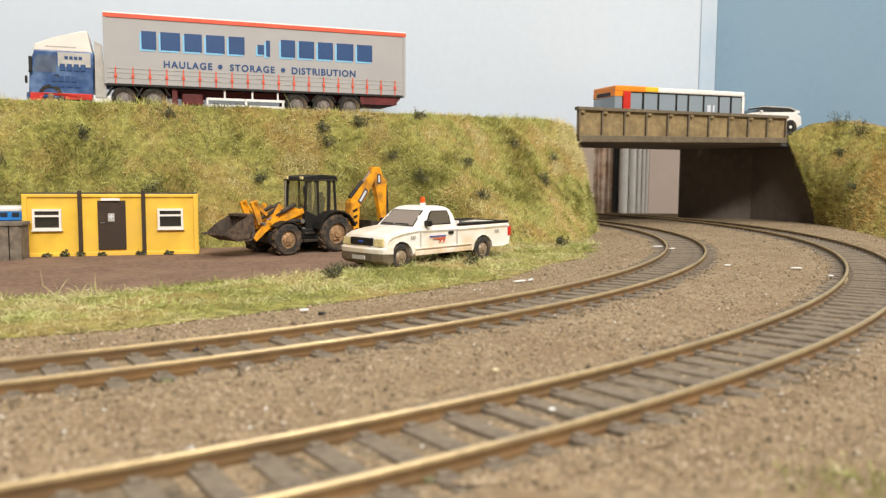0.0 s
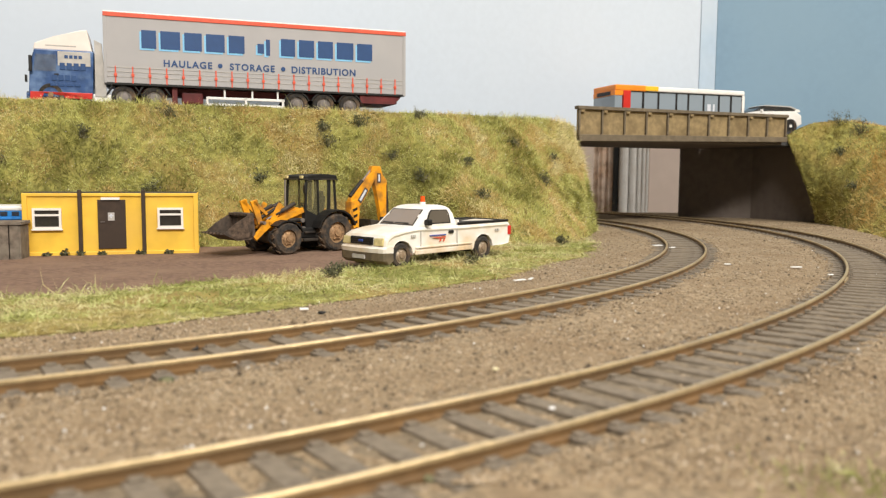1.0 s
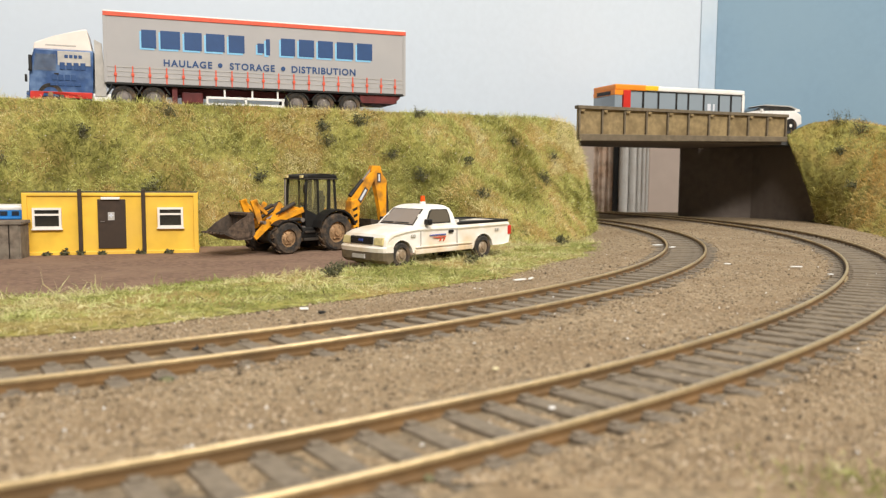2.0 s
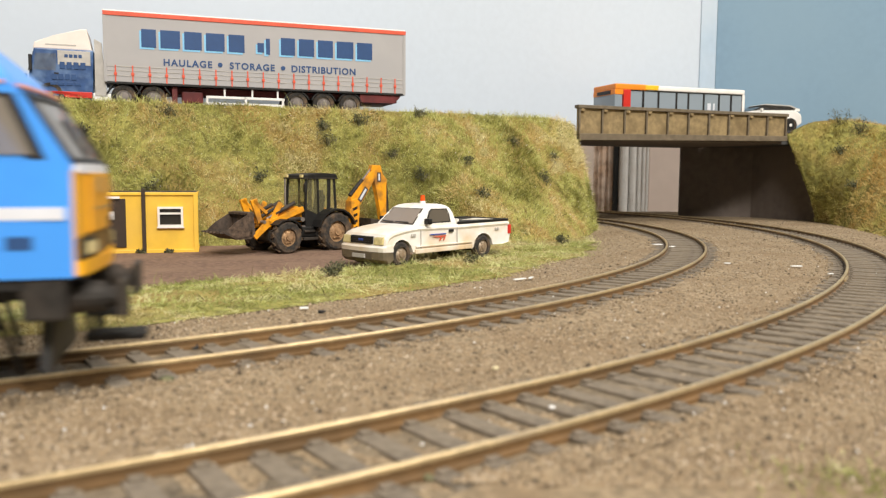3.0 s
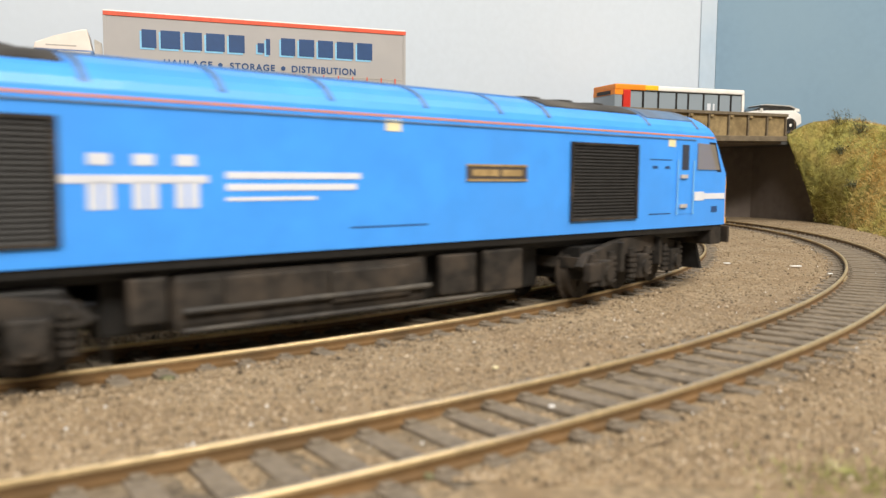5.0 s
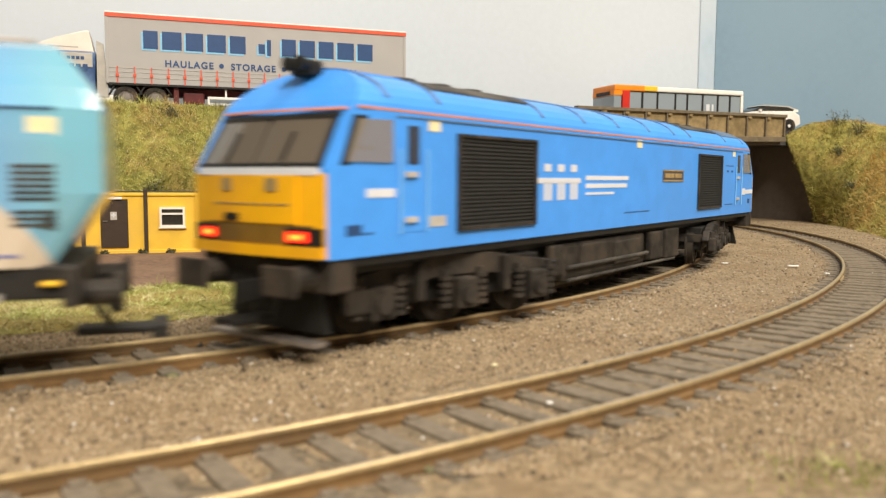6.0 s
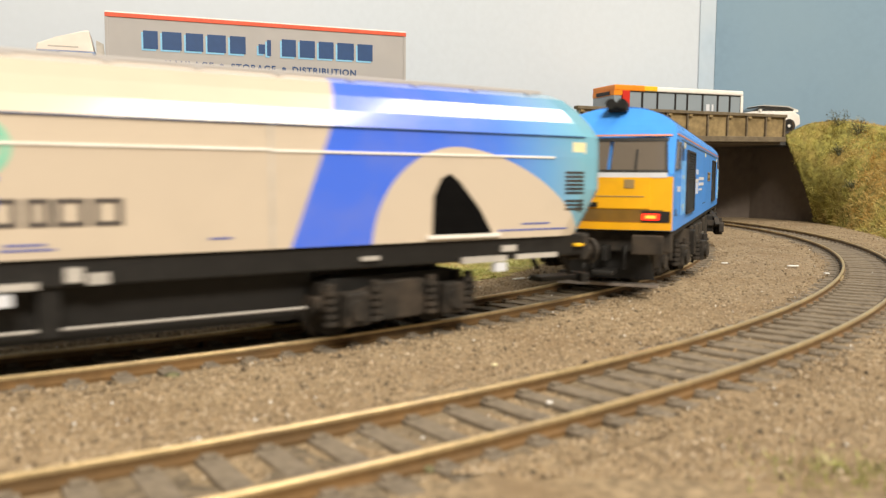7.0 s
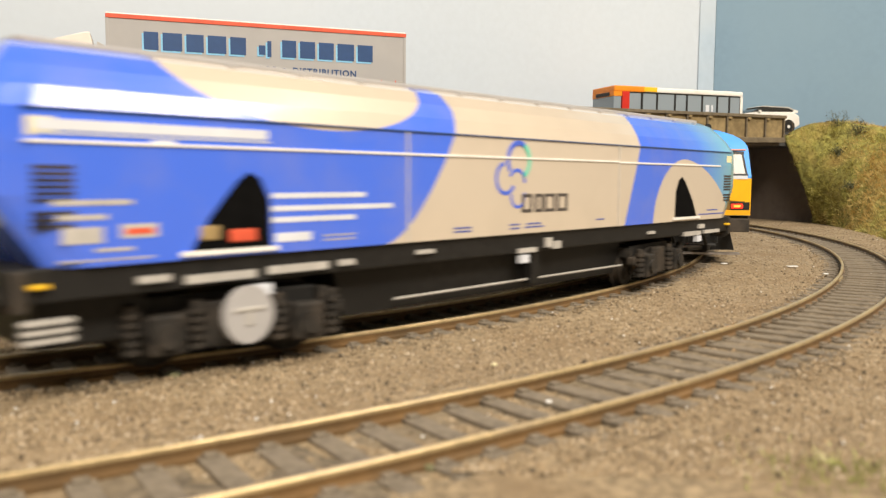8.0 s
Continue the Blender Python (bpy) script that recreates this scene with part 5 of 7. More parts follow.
    for y in (-12, 10.6):
        part("stabiliser_leg", boxm(37.5, 39.6, y, y + 1.4, 5, 20, bev=0.2), M[Y], t)
        part("stabiliser_foot", boxm(36, 41, y - 1, y + 2.4, 1.2, 2.8, bev=0.3), M["grime"], t)
    up = at(3.6, 0, 0)
    king = part("kingpost", prism(bmesh.new(), [(41, 4), (46.5, 4), (48, 20), (46, 25), (42.5, 24)], "y", -2.6, 2.6, bev=0.3), M[Y], t, "yellow kingpost", m=up)
    for k in range(4):
        part("warning_chevron", prism(bmesh.new(), [(42.6, 8 + k * 3.4), (46.2, 9.4 + k * 3.4), (46.2, 10.8 + k * 3.4), (42.6, 9.4 + k * 3.4)], "y", -2.75, -2.5), M["black"], king, "black warning stripe")
    boom = part("boom", prism(bmesh.new(), [(42.4, 21), (46.4, 18.4), (52.5, 26), (60.0, 36.6), (59.0, 39.8), (56.6, 39.0), (49, 31.6), (43, 25)], "y", -1.7, 1.7, bev=0.3), M[Y], t, "yellow backhoe boom", m=up)
    part("maker_plate", beam(bmesh.new(), (48.2, 23.6), (53.2, 30.4), 2.8, 2.8, -1.85, -1.7), M["text_dark"], boom, "dark name plate")
    part("name_bar", beam(bmesh.new(), (48.7, 24.3), (52.7, 29.7), 1.3, 1.3, -1.95, -1.8), M["text_white"], boom)
    part("boom_ram", cyl(bmesh.new(), (43.4, 0, 26.4), (51.6, 0, 34.4), 1.15, 10), M["grime"], t, m=up)
    part("boom_rod", cyl(bmesh.new(), (51.6, 0, 34.4), (57.6, 0, 40.6), 0.55, 8), M["chrome"], t, m=up)
    dip = part("dipper", prism(bmesh.new(), [(56.6, 39.6), (57.4, 42.4), (63.0, 42.2), (64.2, 37.6), (67.6, 34.6), (67.0, 31), (67.2, 9), (64.4, 9), (61.0, 26), (58.6, 35)], "y", -1.5, 1.5, bev=0.3), M[Y], t, "yellow dipper arm", m=up)
    part("maker_plate", boxm(60.6, 63.0, -1.65, -1.5, 33.5, 38.5), M["text_dark"], dip, "dark name plate")
    part("name_bar", boxm(61.3, 62.3, -1.75, -1.6, 34.2, 37.8), M["text_white"], dip)
    part("dipper_ram", cyl(bmesh.new(), (67.6, 0, 33.0), (68.8, 0, 17), 1.0, 10), M["grime"], t, m=up)
    part("hose", cyl(bmesh.new(), (63.2, 0.6, 42.0), (67.8, 0.6, 35.4), 0.35, 6), M["black"], t, m=up)
    part("hoe_bucket", prism(bmesh.new(), [(53, 14.5), (65, 13), (66.5, 7.5), (61, 4.2), (54, 7)], "y", -5, 5, bev=0.4), M["grime"], t, "dark digging bucket", m=up)


def slab(bm, pts, thick):
    """A flat plate of any outline, standing thick proud of its own plane on the outer side."""
    a, b_, c = (Vector(p) for p in pts[:3])
    n = (b_ - a).cross(c - a).normalized() * thick
    lo = [bm.verts.new(Vector(p) - n * 0.6) for p in pts]
    hi = [bm.verts.new(Vector(p) + n) for p in pts]
    k = len(pts)
    bm.faces.new(lo[::-1])
    bm.faces.new(hi)
    for i in range(k):
        bm.faces.new((lo[i], lo[(i + 1) % k], hi[(i + 1) % k], hi[i]))
    return bm


def pickup_body(W, axles):
    """The lower body: bulging bonnet, rounded nose and shoulders, open wheel arches."""
    top = [(0.6, 11.8), (1.6, 13.0), (5, 14.2), (11, 15.2), (18.5, 15.9), (24, 15.7), (40.6, 15.5), (41.2, 15.4), (55, 15.5), (71.5, 15.6), (73.2, 15.3), (73.6, 14.6)]
    low = [(73.8, 9.0), (73.0, 6.0), (68, 5.4)]
    for ax in reversed(axles):
        low += [(ax + 5.9 * math.cos(a), 4.9 + 5.9 * math.sin(a)) for a in np.radians([5, 30, 55, 80, 100, 125, 150, 175])]
        low += [(ax - 6.6, 4.6)] if ax > 20 else []
    low += [(2.6, 5.0), (0.6, 6.2), (0.2, 9.0)]
    out = top + low
    bm = bmesh.new()
    rows = []
    for y, drop, pull in ((0.5, 2.4, 2.6), (0.0, 1.5, 1.9), (0.25, 0.75, 1.4), (1.1, 0.2, 0.9), (3.5, -0.1, 0.45), (W / 2, -0.25, 0.0), (W - 3.5, -0.1, 0.45), (W - 1.1, 0.2, 0.9), (W - 0.25, 0.75, 1.4), (W, 1.5, 1.9), (W - 0.5, 2.4, 2.6)):
        row = []
        for i, (x, z) in enumerate(out):
            if i < len(top):
                z -= drop
            x += pull * max(0.0, 1 - x / 7) - 0.4 * pull * max(0.0, (x - 70) / 4)
            row.append(bm.verts.new((x, y, z)))
        rows.append(row)
    n = len(out)
    for p, q in zip(rows, rows[1:]):
        for i in range(n):
            bm.faces.new((p[i], q[i], q[(i + 1) % n], p[(i + 1) % n]))
    bm.faces.new(rows[0])
    bm.faces.new(rows[-1][::-1])
    return bm


def pickup():
    t = thing("pickup_truck", at(-22.6, 302.0, -3.7, 44.5) @ pose(0, 0, 0, 0, -0.7, 0), "dusty white pickup truck with orange roof beacon", "pickup truck")
    W = 26.5
    axles = (9.4, 56.0)
    part("body", pickup_body(W, axles), M["pickup"], t, "dusty white lower body", smooth=False)
    # cab: lofted rings from the waist to the roof
    rings = [(15.0, 17.2, 40.8, 0.7), (16.2, 18.4, 40.7, 0.8), (20.0, 22.4, 40.0, 1.9), (22.2, 25.0, 38.8, 2.8), (23.2, 26.8, 37.2, 4.0), (23.7, 29.0, 35.5, 6.0)]
    bm, prev = bmesh.new(), None
    for z, x0, x1, y in rings:
        ring = [bm.verts.new(p) for p in ((x0 + 0.9, y, z), (x0, y + 1.4, z), (x0 - 0.5, W / 2, z), (x0, W - y - 1.4, z), (x0 + 0.9, W - y, z), (x1 - 0.8, W - y, z), (x1, W - y - 1.4, z), (x1, y + 1.4, z), (x1 - 0.8, y, z))]
        if prev:
            for i in range(9):
                bm.faces.new((prev[i], prev[(i + 1) % 9], ring[(i + 1) % 9], ring[i]))
        prev = ring
    bm.faces.new(prev)
    part("cab", bm, M["pickup"], t, "white cab shell")

    def side(x, z, s):
        """A point on the cab side at a height."""
        zs, ys = [r[0] for r in rings], [r[3] for r in rings]
        y = float(np.interp(z, zs, ys))
        return (x, y if s < 0 else W - y, z)

    def screen(y, z):
        zs, xs = [r[0] for r in rings], [r[1] for r in rings]
        return (float(np.interp(z, zs, xs)) - 0.5 + 0.5 * abs(y - W / 2) / (W / 2 - 3), y, z)
    for s in (-1, 1):
        for name, pts, m, lab, th in (("window_frame", [(22.6, 16.3), (37.0, 16.3), (37.0, 19.8), (36.4, 21.8), (27.6, 22.0), (26.0, 21.0)], "black", "black window rubber", 0.12),
                                      ("side_window", [(23.8, 16.7), (36.4, 16.7), (36.4, 19.6), (35.9, 21.4), (27.9, 21.6), (26.5, 20.7)], "cab_dim", "dark side window", 0.2)):
            p = [side(x, z, s) for x, z in pts]
            part(name, slab(bmesh.new(), p if s < 0 else p[::-1], th), M[m], t, lab)
    for name, y0, y1, z0, z1, m, th in (("screen_rubber", 3.0, 4.2, 15.9, 22.1, "black", 0.1), ("windscreen", 3.7, 4.8, 16.3, 21.8, "dust_screen", 0.2)):
        for a, b_, c, d in ((y0, W / 2, y1, W / 2), (W / 2, W - y0, W / 2, W - y1)):
            part(name, slab(bmesh.new(), [screen(b_, z0), screen(a, z0), screen(c, z1), screen(d, z1)], th), M[m], t, "dusty grey-brown windscreen" if name == "windscreen" else "")
    part("wiper", slab(bmesh.new(), [screen(14, 16.5), screen(6, 16.4), screen(6.2, 16.8), screen(14, 16.8)], 0.35), M["black"], t)
    part("wiper", slab(bmesh.new(), [screen(22, 16.5), screen(15, 16.4), screen(15.2, 16.8), screen(22, 16.8)], 0.35), M["black"], t)
    part("rear_window", boxm(40.2, 40.9, 5, W - 5, 16.6, 20.6, bev=0.2), M["cab_dim"], t)
    # load bed
    part("bed_floor", boxm(42, 71.5, 2.0, W - 2.0, 15.5, 15.75), M["grime"], t)
    for y in (0.5, W - 1.9):
        part("bed_rail", boxm(41.4, 72.8, y, y + 1.4, 15.2, 16.3, bev=0.3), M["black"], t, "black bed rail cap")
    part("bed_front", boxm(41.4, 42.4, 1.2, W - 1.2, 15.4, 17.4, bev=0.3), M["pickup"], t, "white front wall of the bed")
    part("bed_rail", boxm(71.6, 73.0, 1.0, W - 1.0, 15.2, 16.2, bev=0.3), M["black"], t, "black tailgate cap")
    # front end
    part("grille", boxm(-0.1, 1.6, 6.6, W - 6.6, 9.2, 12.2, bev=0.4), M["black"], t, "dark grille")
    for z in (9.9, 10.7, 11.5):
        part("grille_bar", boxm(-0.25, 0.4, 7.0, W - 7.0, z, z + 0.22), M["grime"], t)
    part("grille_badge", boxm(-0.4, 0.2, W / 2 - 1.4, W / 2 + 1.4, 10.3, 11.2, bev=0.3), M["text_blue"], t, "small blue badge")
    for y0, y1 in ((1.0, 6.4), (W - 6.4, W - 1.0)):
        x = 0.5
        bm = prism(bmesh.new(), [(x - 0.3, 9.0), (x + 3.4, 9.0), (x + 3.6, 12.1), (x + 0.4, 12.1)], "y", y0, y1, bev=0.5)
        part("headlight", bm, M["lens"], t, "yellowed headlight")
    for name, pts, m, lab in (("bumper", [(-1.3, 6.4), (-1.5, 8.0), (-0.6, 8.7), (1.8, 8.8), (4.6, 8.6), (4.6, 6.2)], "pickup", "white upper bumper"),
                              ("valance", [(0.4, 2.0), (-1.2, 3.4), (-1.3, 6.3), (4.4, 6.1), (4.6, 3.2)], "valance", "dull olive lower bumper")):
        bm = bmesh.new()
        rows = []
        for y, pull in ((-0.3, 2.6), (0.4, 1.6), (2.4, 0.8), (6, 0.3), (W / 2, 0.0), (W - 6, 0.3), (W - 2.4, 0.8), (W - 0.4, 1.6), (W + 0.3, 2.6)):
            rows.append([bm.verts.new((x + pull if x < 3 else x + 0.4, y, z)) for x, z in pts])
        n = len(pts)
        for p, q in zip(rows, rows[1:]):
            for i in range(n):
                bm.faces.new((p[i], q[i], q[(i + 1) % n], p[(i + 1) % n]))
        bm.faces.new(rows[0])
        bm.faces.new(rows[-1][::-1])
        part(name, bm, M[m], t, lab)
    part("bumper_plate", boxm(-1.6, -0.8, 9.5, 17.0, 3.9, 5.4), M["silver"], t, "blank pale plate")
    # flanks
    for y0, y1 in ((-0.25, 0.5), (W - 0.5, W + 0.25)):
        part("sill", boxm(16.5, 49, y0, y1, 4.7, 6.5, bev=0.3), M["dusty_sill"], t, "dust-stained sill")
        part("side_moulding", boxm(17, 49, y0 + 0.05, y1 - 0.05, 7.2, 7.7, bev=0.1), M["pickup"], t)
        part("tail_light", boxm(72.2, 74.0, y0 + 0.2, y1 + 0.4, 9.6, 13.6, bev=0.3), M["red"], t, "red tail light")
        part("door_handle", boxm(35.2, 38.0, y0 + 0.0, y1, 12.2, 13.4, bev=0.4), M["black"], t, "black door handle")
    for x in (19.6, 40.0):
        part("door_seam", boxm(x, x + 0.2, -0.04, 0.3, 6.6, 13.9), M["silver"], t)
    part("mirror", boxm(22.0, 24.2, -2.0, 0.9, 16.0, 18.4, bev=0.6), M["black"], t)
    part("mirror", boxm(22.0, 24.2, W - 0.9, W + 2.0, 16.0, 18.4, bev=0.6), M["black"], t)
    for x in (14.6, 15.9, 63.6, 65.0):
        part("badge", boxm(x, x + 1.0, -0.06, 0.3, 11.6, 12.6), M["silver"], t)
    part("door_print", boxm(24.6, 33.6, -0.06, 0.3, 11.6, 12.0), M["text_blue"], t, "blue print bar on the door")
    bm = prism(bmesh.new(), [(26.0, 10.9), (33.6, 11.1), (33.2, 10.6), (29.0, 10.5)], "y", -0.06, 0.3)
    prism(bm, [(30.6, 10.3), (31.2, 10.3), (30.4, 9.2), (29.9, 9.2)], "y", -0.06, 0.3)
    prism(bm, [(32.6, 10.3), (33.2, 10.3), (32.5, 9.2), (32.0, 9.2)], "y", -0.06, 0.3)
    part("door_print", bm, M["red_trim"], t, "red swoosh on the door")
    bc = part("beacon", cyl(bmesh.new(), (32, W / 2 - 1, 23.5), (32, W / 2 - 1, 24.8), 1.2, 14), M["white"], t, "white beacon base")
    part("lens", cyl(bmesh.new(), (32, W / 2 - 1, 24.8), (32, W / 2 - 1, 27.2), 1.05, 14, 0.85), M["beacon"], bc, "orange beacon lens")
    for x in axles:
        for y, sd in ((2.1, -1), (W - 2.1, 1)):
            wheel("wheel", t, x, y + sd * 0.3, 4.9, 4.9, 3.6, ("tyre", "rim"), 0.62, side=sd)
        part("wheel_well", boxm(x - 6.4, x + 6.4, 4.2, W - 4.2, 3.4, 12.0), M["black"], t)


def litter():
    def scrap(x, y, L, w, turn, m="litter", label="small white paper scrap lying on the ballast", cat="scrap"):
        bm = bmesh.new()
        box(bm, -L / 2, L / 2, -w / 2, w / 2, 0, 0.35, bev=0.1)
        for v in bm.verts:
            v.co.z += 0.5 * math.sin(v.co.x / L * 4) ** 2
        ob = part(cat.replace(" ", "_"), bm, M[m])
        ob.matrix_world = at(x, y, ground_z(x, y) + 0.1, turn)
        tagged(ob, label, cat, "scraps beside the track")
    scrap(25, 259, 5, 1.2, 40)
    scrap(29, 262, 4, 0.9, 70)
    scrap(108, 402, 5, 2.6, 20)
    scrap(112, 390, 4, 2.4, 60)
    scrap(-35.5, 203, 2.2, 1.6, 10)
    scrap(134, 275, 1.6, 1.2, 0)
    scrap(134, 302, 4.2, 1.4, 5)
    scrap(-37.7, 142, 1.3, 1.0, 30)
    scrap(-50.8, 137, 1.5, 0.6, 15)
    scrap(9.2, 136, 0.9, 0.7, 30, "label")
    scrap(2.5, 114, 0.9, 0.8, 50, "label")
    scrap(11.8, 100.7, 1.1, 0.9, 20)
    scrap(110.7, 310, 2.4, 1.2, 5)
    scrap(16, 114, 0.9, 0.7, 12)
    for x, y, L in ((-48.9, 155.5, 2.6), (-30, 196, 2.0), (-44.9, 128, 2.6), (6.6, 93.5, 1.5), (-1.5, 87.5, 1.6)):
        bm = bmesh.new()
        bmesh.ops.create_icosphere(bm, subdivisions=2, radius=L * 0.5)
        for v in bm.verts:
            v.co *= 1 + 0.35 * noise.noise(v.co * 1.7 + Vector((x, y, 0)))
            v.co.z *= 0.5
        dark = y > 150
        ob = part("stone" if dark else "moss_tuft", bm, M["black" if dark else "twig"])
        ob.matrix_world = at(x, y, ground_z(x, y) + 0.4)
        tagged(ob, "dark lump of coal by the rail" if dark else "small dull green moss tuft on the ballast", "stone" if dark else "moss")


bridge()
lorry()
bus()
suv()
cabin()
blue_container()
digger()
pickup()
litter()


# ---------------------------------------------------------------- the train, in metres of the full-size stock
LOCO_PIV, WAG_PIV = 6.6 * OO * 1000, 5.45 * OO * 1000
BEND_L = math.degrees(math.asin(LOCO_PIV / RA))
BEND_W = math.degrees(math.asin(WAG_PIV / RA))


def opart(name, bm, m, parent, label="", **kw):
    return part(name, bm, M[m], parent, label, scale=OO, **kw)


def both(fn):
    for s in (-1, 1):
        fn(s)


def side_box(name, x0, x1, z0, z1, m, parent, y=1.32, d=0.03, label="", bev=0.0, sides=(-1, 1)):
    """A flat fitting on the body side, proud by d."""
    for s in sides:
        a, b_ = sorted((s * (y - 0.04), s * (y + d)))
        opart(name, boxm(x0, x1, a, b_, z0, z1, bev=bev), m, parent, label)


def nose(y, z):
    """How far the cab end reaches at a place on it."""
    if z < 2.50:
        x = 10.22
    elif z < 3.30:
        x = 10.22 - 0.50 * (z - 2.50) / 0.80
    else:
        x = 9.72 - 0.75 * ((z - 3.30) / 0.65) ** 1.3
    return x - 0.13 * (y / 1.32) ** 2


def half(z):
    """The half width of the body at a height."""
    if z < 3.32:
        return 1.32
    return 1.32 * max(0.0, 1 - ((z - 3.32) / 0.64) ** 2.1) ** 0.5


def loco_body():
    """The hull: straight sides, a rounded roof and raked ends."""
    bm = bmesh.new()
    sec = [(-1.32, 1.32), (-1.32, 1.9), (-1.32, 2.5), (-1.32, 3.0), (-1.32, 3.32)]
    zs = [3.42, 3.54, 3.66, 3.77, 3.86, 3.92]
    sec += [(-half(z), z) for z in zs] + [(0.0, 3.95)] + [(half(z), z) for z in reversed(zs)]
    sec += [(-y, z) for y, z in reversed(sec[:5])]
    rings = []
    for f in (-1, -0.985, -0.95, -0.9, -0.8, -0.5, 0, 0.5, 0.8, 0.9, 0.95, 0.985, 1):
        ring = []
        for y, z in sec:
            k = 1.0 if abs(f) < 0.95 else 1 - 0.015 * (abs(f) - 0.95) / 0.05
            ring.append(bm.verts.new((f * nose(y, z), y * k, z)))
        rings.append(ring)
    for p, q in zip(rings, rings[1:]):
        for j in range(len(sec) - 1):
            bm.faces.new((p[j], q[j], q[j + 1], p[j + 1]))
    n = len(sec)
    for ring in (rings[0], rings[-1]):
        for j in range(n // 2 - 1):
            bm.faces.new((ring[j], ring[j + 1], ring[n - 2 - j], ring[n - 1 - j]))
        bm.faces.new((ring[n // 2 - 1], ring[n // 2], ring[n // 2 + 1]))
    for p, q in zip(rings, rings[1:]):
        bm.faces.new((p[0], p[-1], q[-1], q[0]))
    return bm


def face_patch(sgn, y0, y1, z0, z1, out, n=8, m=5, inset=0.0):
    """A panel that follows the cab end, with thickness."""
    bm = bmesh.new()
    fr, bk = [], []
    for i in range(n + 1):
        y = y0 + (y1 - y0) * i / n
        cf, cb = [], []
        for j in range(m + 1):
            z = z0 + (z1 - z0) * j / m
            yy = y * (1 - inset * j / m)
            x = nose(yy, z)
            cf.append(bm.verts.new((sgn * (x + out), yy, z)))
            cb.append(bm.verts.new((sgn * (x - 0.06), yy, z)))
        fr.append(cf)
        bk.append(cb)
    for g in (fr, bk):
        for i in range(n):
            for j in range(m):
                bm.faces.new((g[i][j], g[i + 1][j], g[i + 1][j + 1], g[i][j + 1]))
    for i in range(n):
        for j in (0, m):
            bm.faces.new((fr[i][j], fr[i + 1][j], bk[i + 1][j], bk[i][j]))
    for j in range(m):
        for i in (0, n):
            bm.faces.new((fr[i][j], fr[i][j + 1], bk[i][j + 1], bk[i][j]))
    return bm


def roof_patch(x0, x1, ymax, out):
    """A curved panel lying on the roof."""
    bm = bmesh.new()
    ys = np.linspace(-ymax, ymax, 15)

    def top(y):
        return 3.32 + 0.63 * max(0.0, 1 - (abs(y) / 1.32) ** 2) ** (1 / 2.1)
    a = [[bm.verts.new((x, y, top(y) + o)) for y in ys] for x in (x0, x1) for o in (out, -0.05)]
    for j in range(14):
        bm.faces.new((a[0][j], a[2][j], a[2][j + 1], a[0][j + 1]))
        bm.faces.new((a[0][j], a[1][j], a[1][j + 1], a[0][j + 1]))
        bm.faces.new((a[2][j], a[3][j], a[3][j + 1], a[2][j + 1]))
    for j in (0, 14):
        bm.faces.new((a[0][j], a[1][j], a[3][j], a[2][j]))
    return bm


def wheelset(parent, x, r, gauge=16.5, name="wheelset"):
    """An axle with two flanged, spoked-looking wheels; it turns about y."""
    bm = bmesh.new()
    g = gauge / 2 / (1000 * OO)
    cyl(bm, (0, -g - 0.1, 0), (0, g + 0.1, 0), 0.09, 8)
    for s in (-1, 1):
        cyl(bm, (0, s * (g - 0.02), 0), (0, s * (g + 0.14), 0), r, 28)
        cyl(bm, (0, s * (g - 0.07), 0), (0, s * (g - 0.02), 0), r + 0.07, 28)
        cyl(bm, (0, s * (g + 0.13), 0), (0, s * (g + 0.17), 0), r * 0.8, 20, r * 0.72)
        for k in range(4):
            a = k * math.pi / 2
            box(bm, r * 0.5 * math.cos(a) - 0.06, r * 0.5 * math.cos(a) + 0.06, s * (g + 0.15), s * (g + 0.20), r * 0.5 * math.sin(a) - 0.06, r * 0.5 * math.sin(a) + 0.06)
    w = opart(name, bm, "grime", parent, "dark steel wheelset")
    w.location = (x * OO, 0, r * OO)
    return w


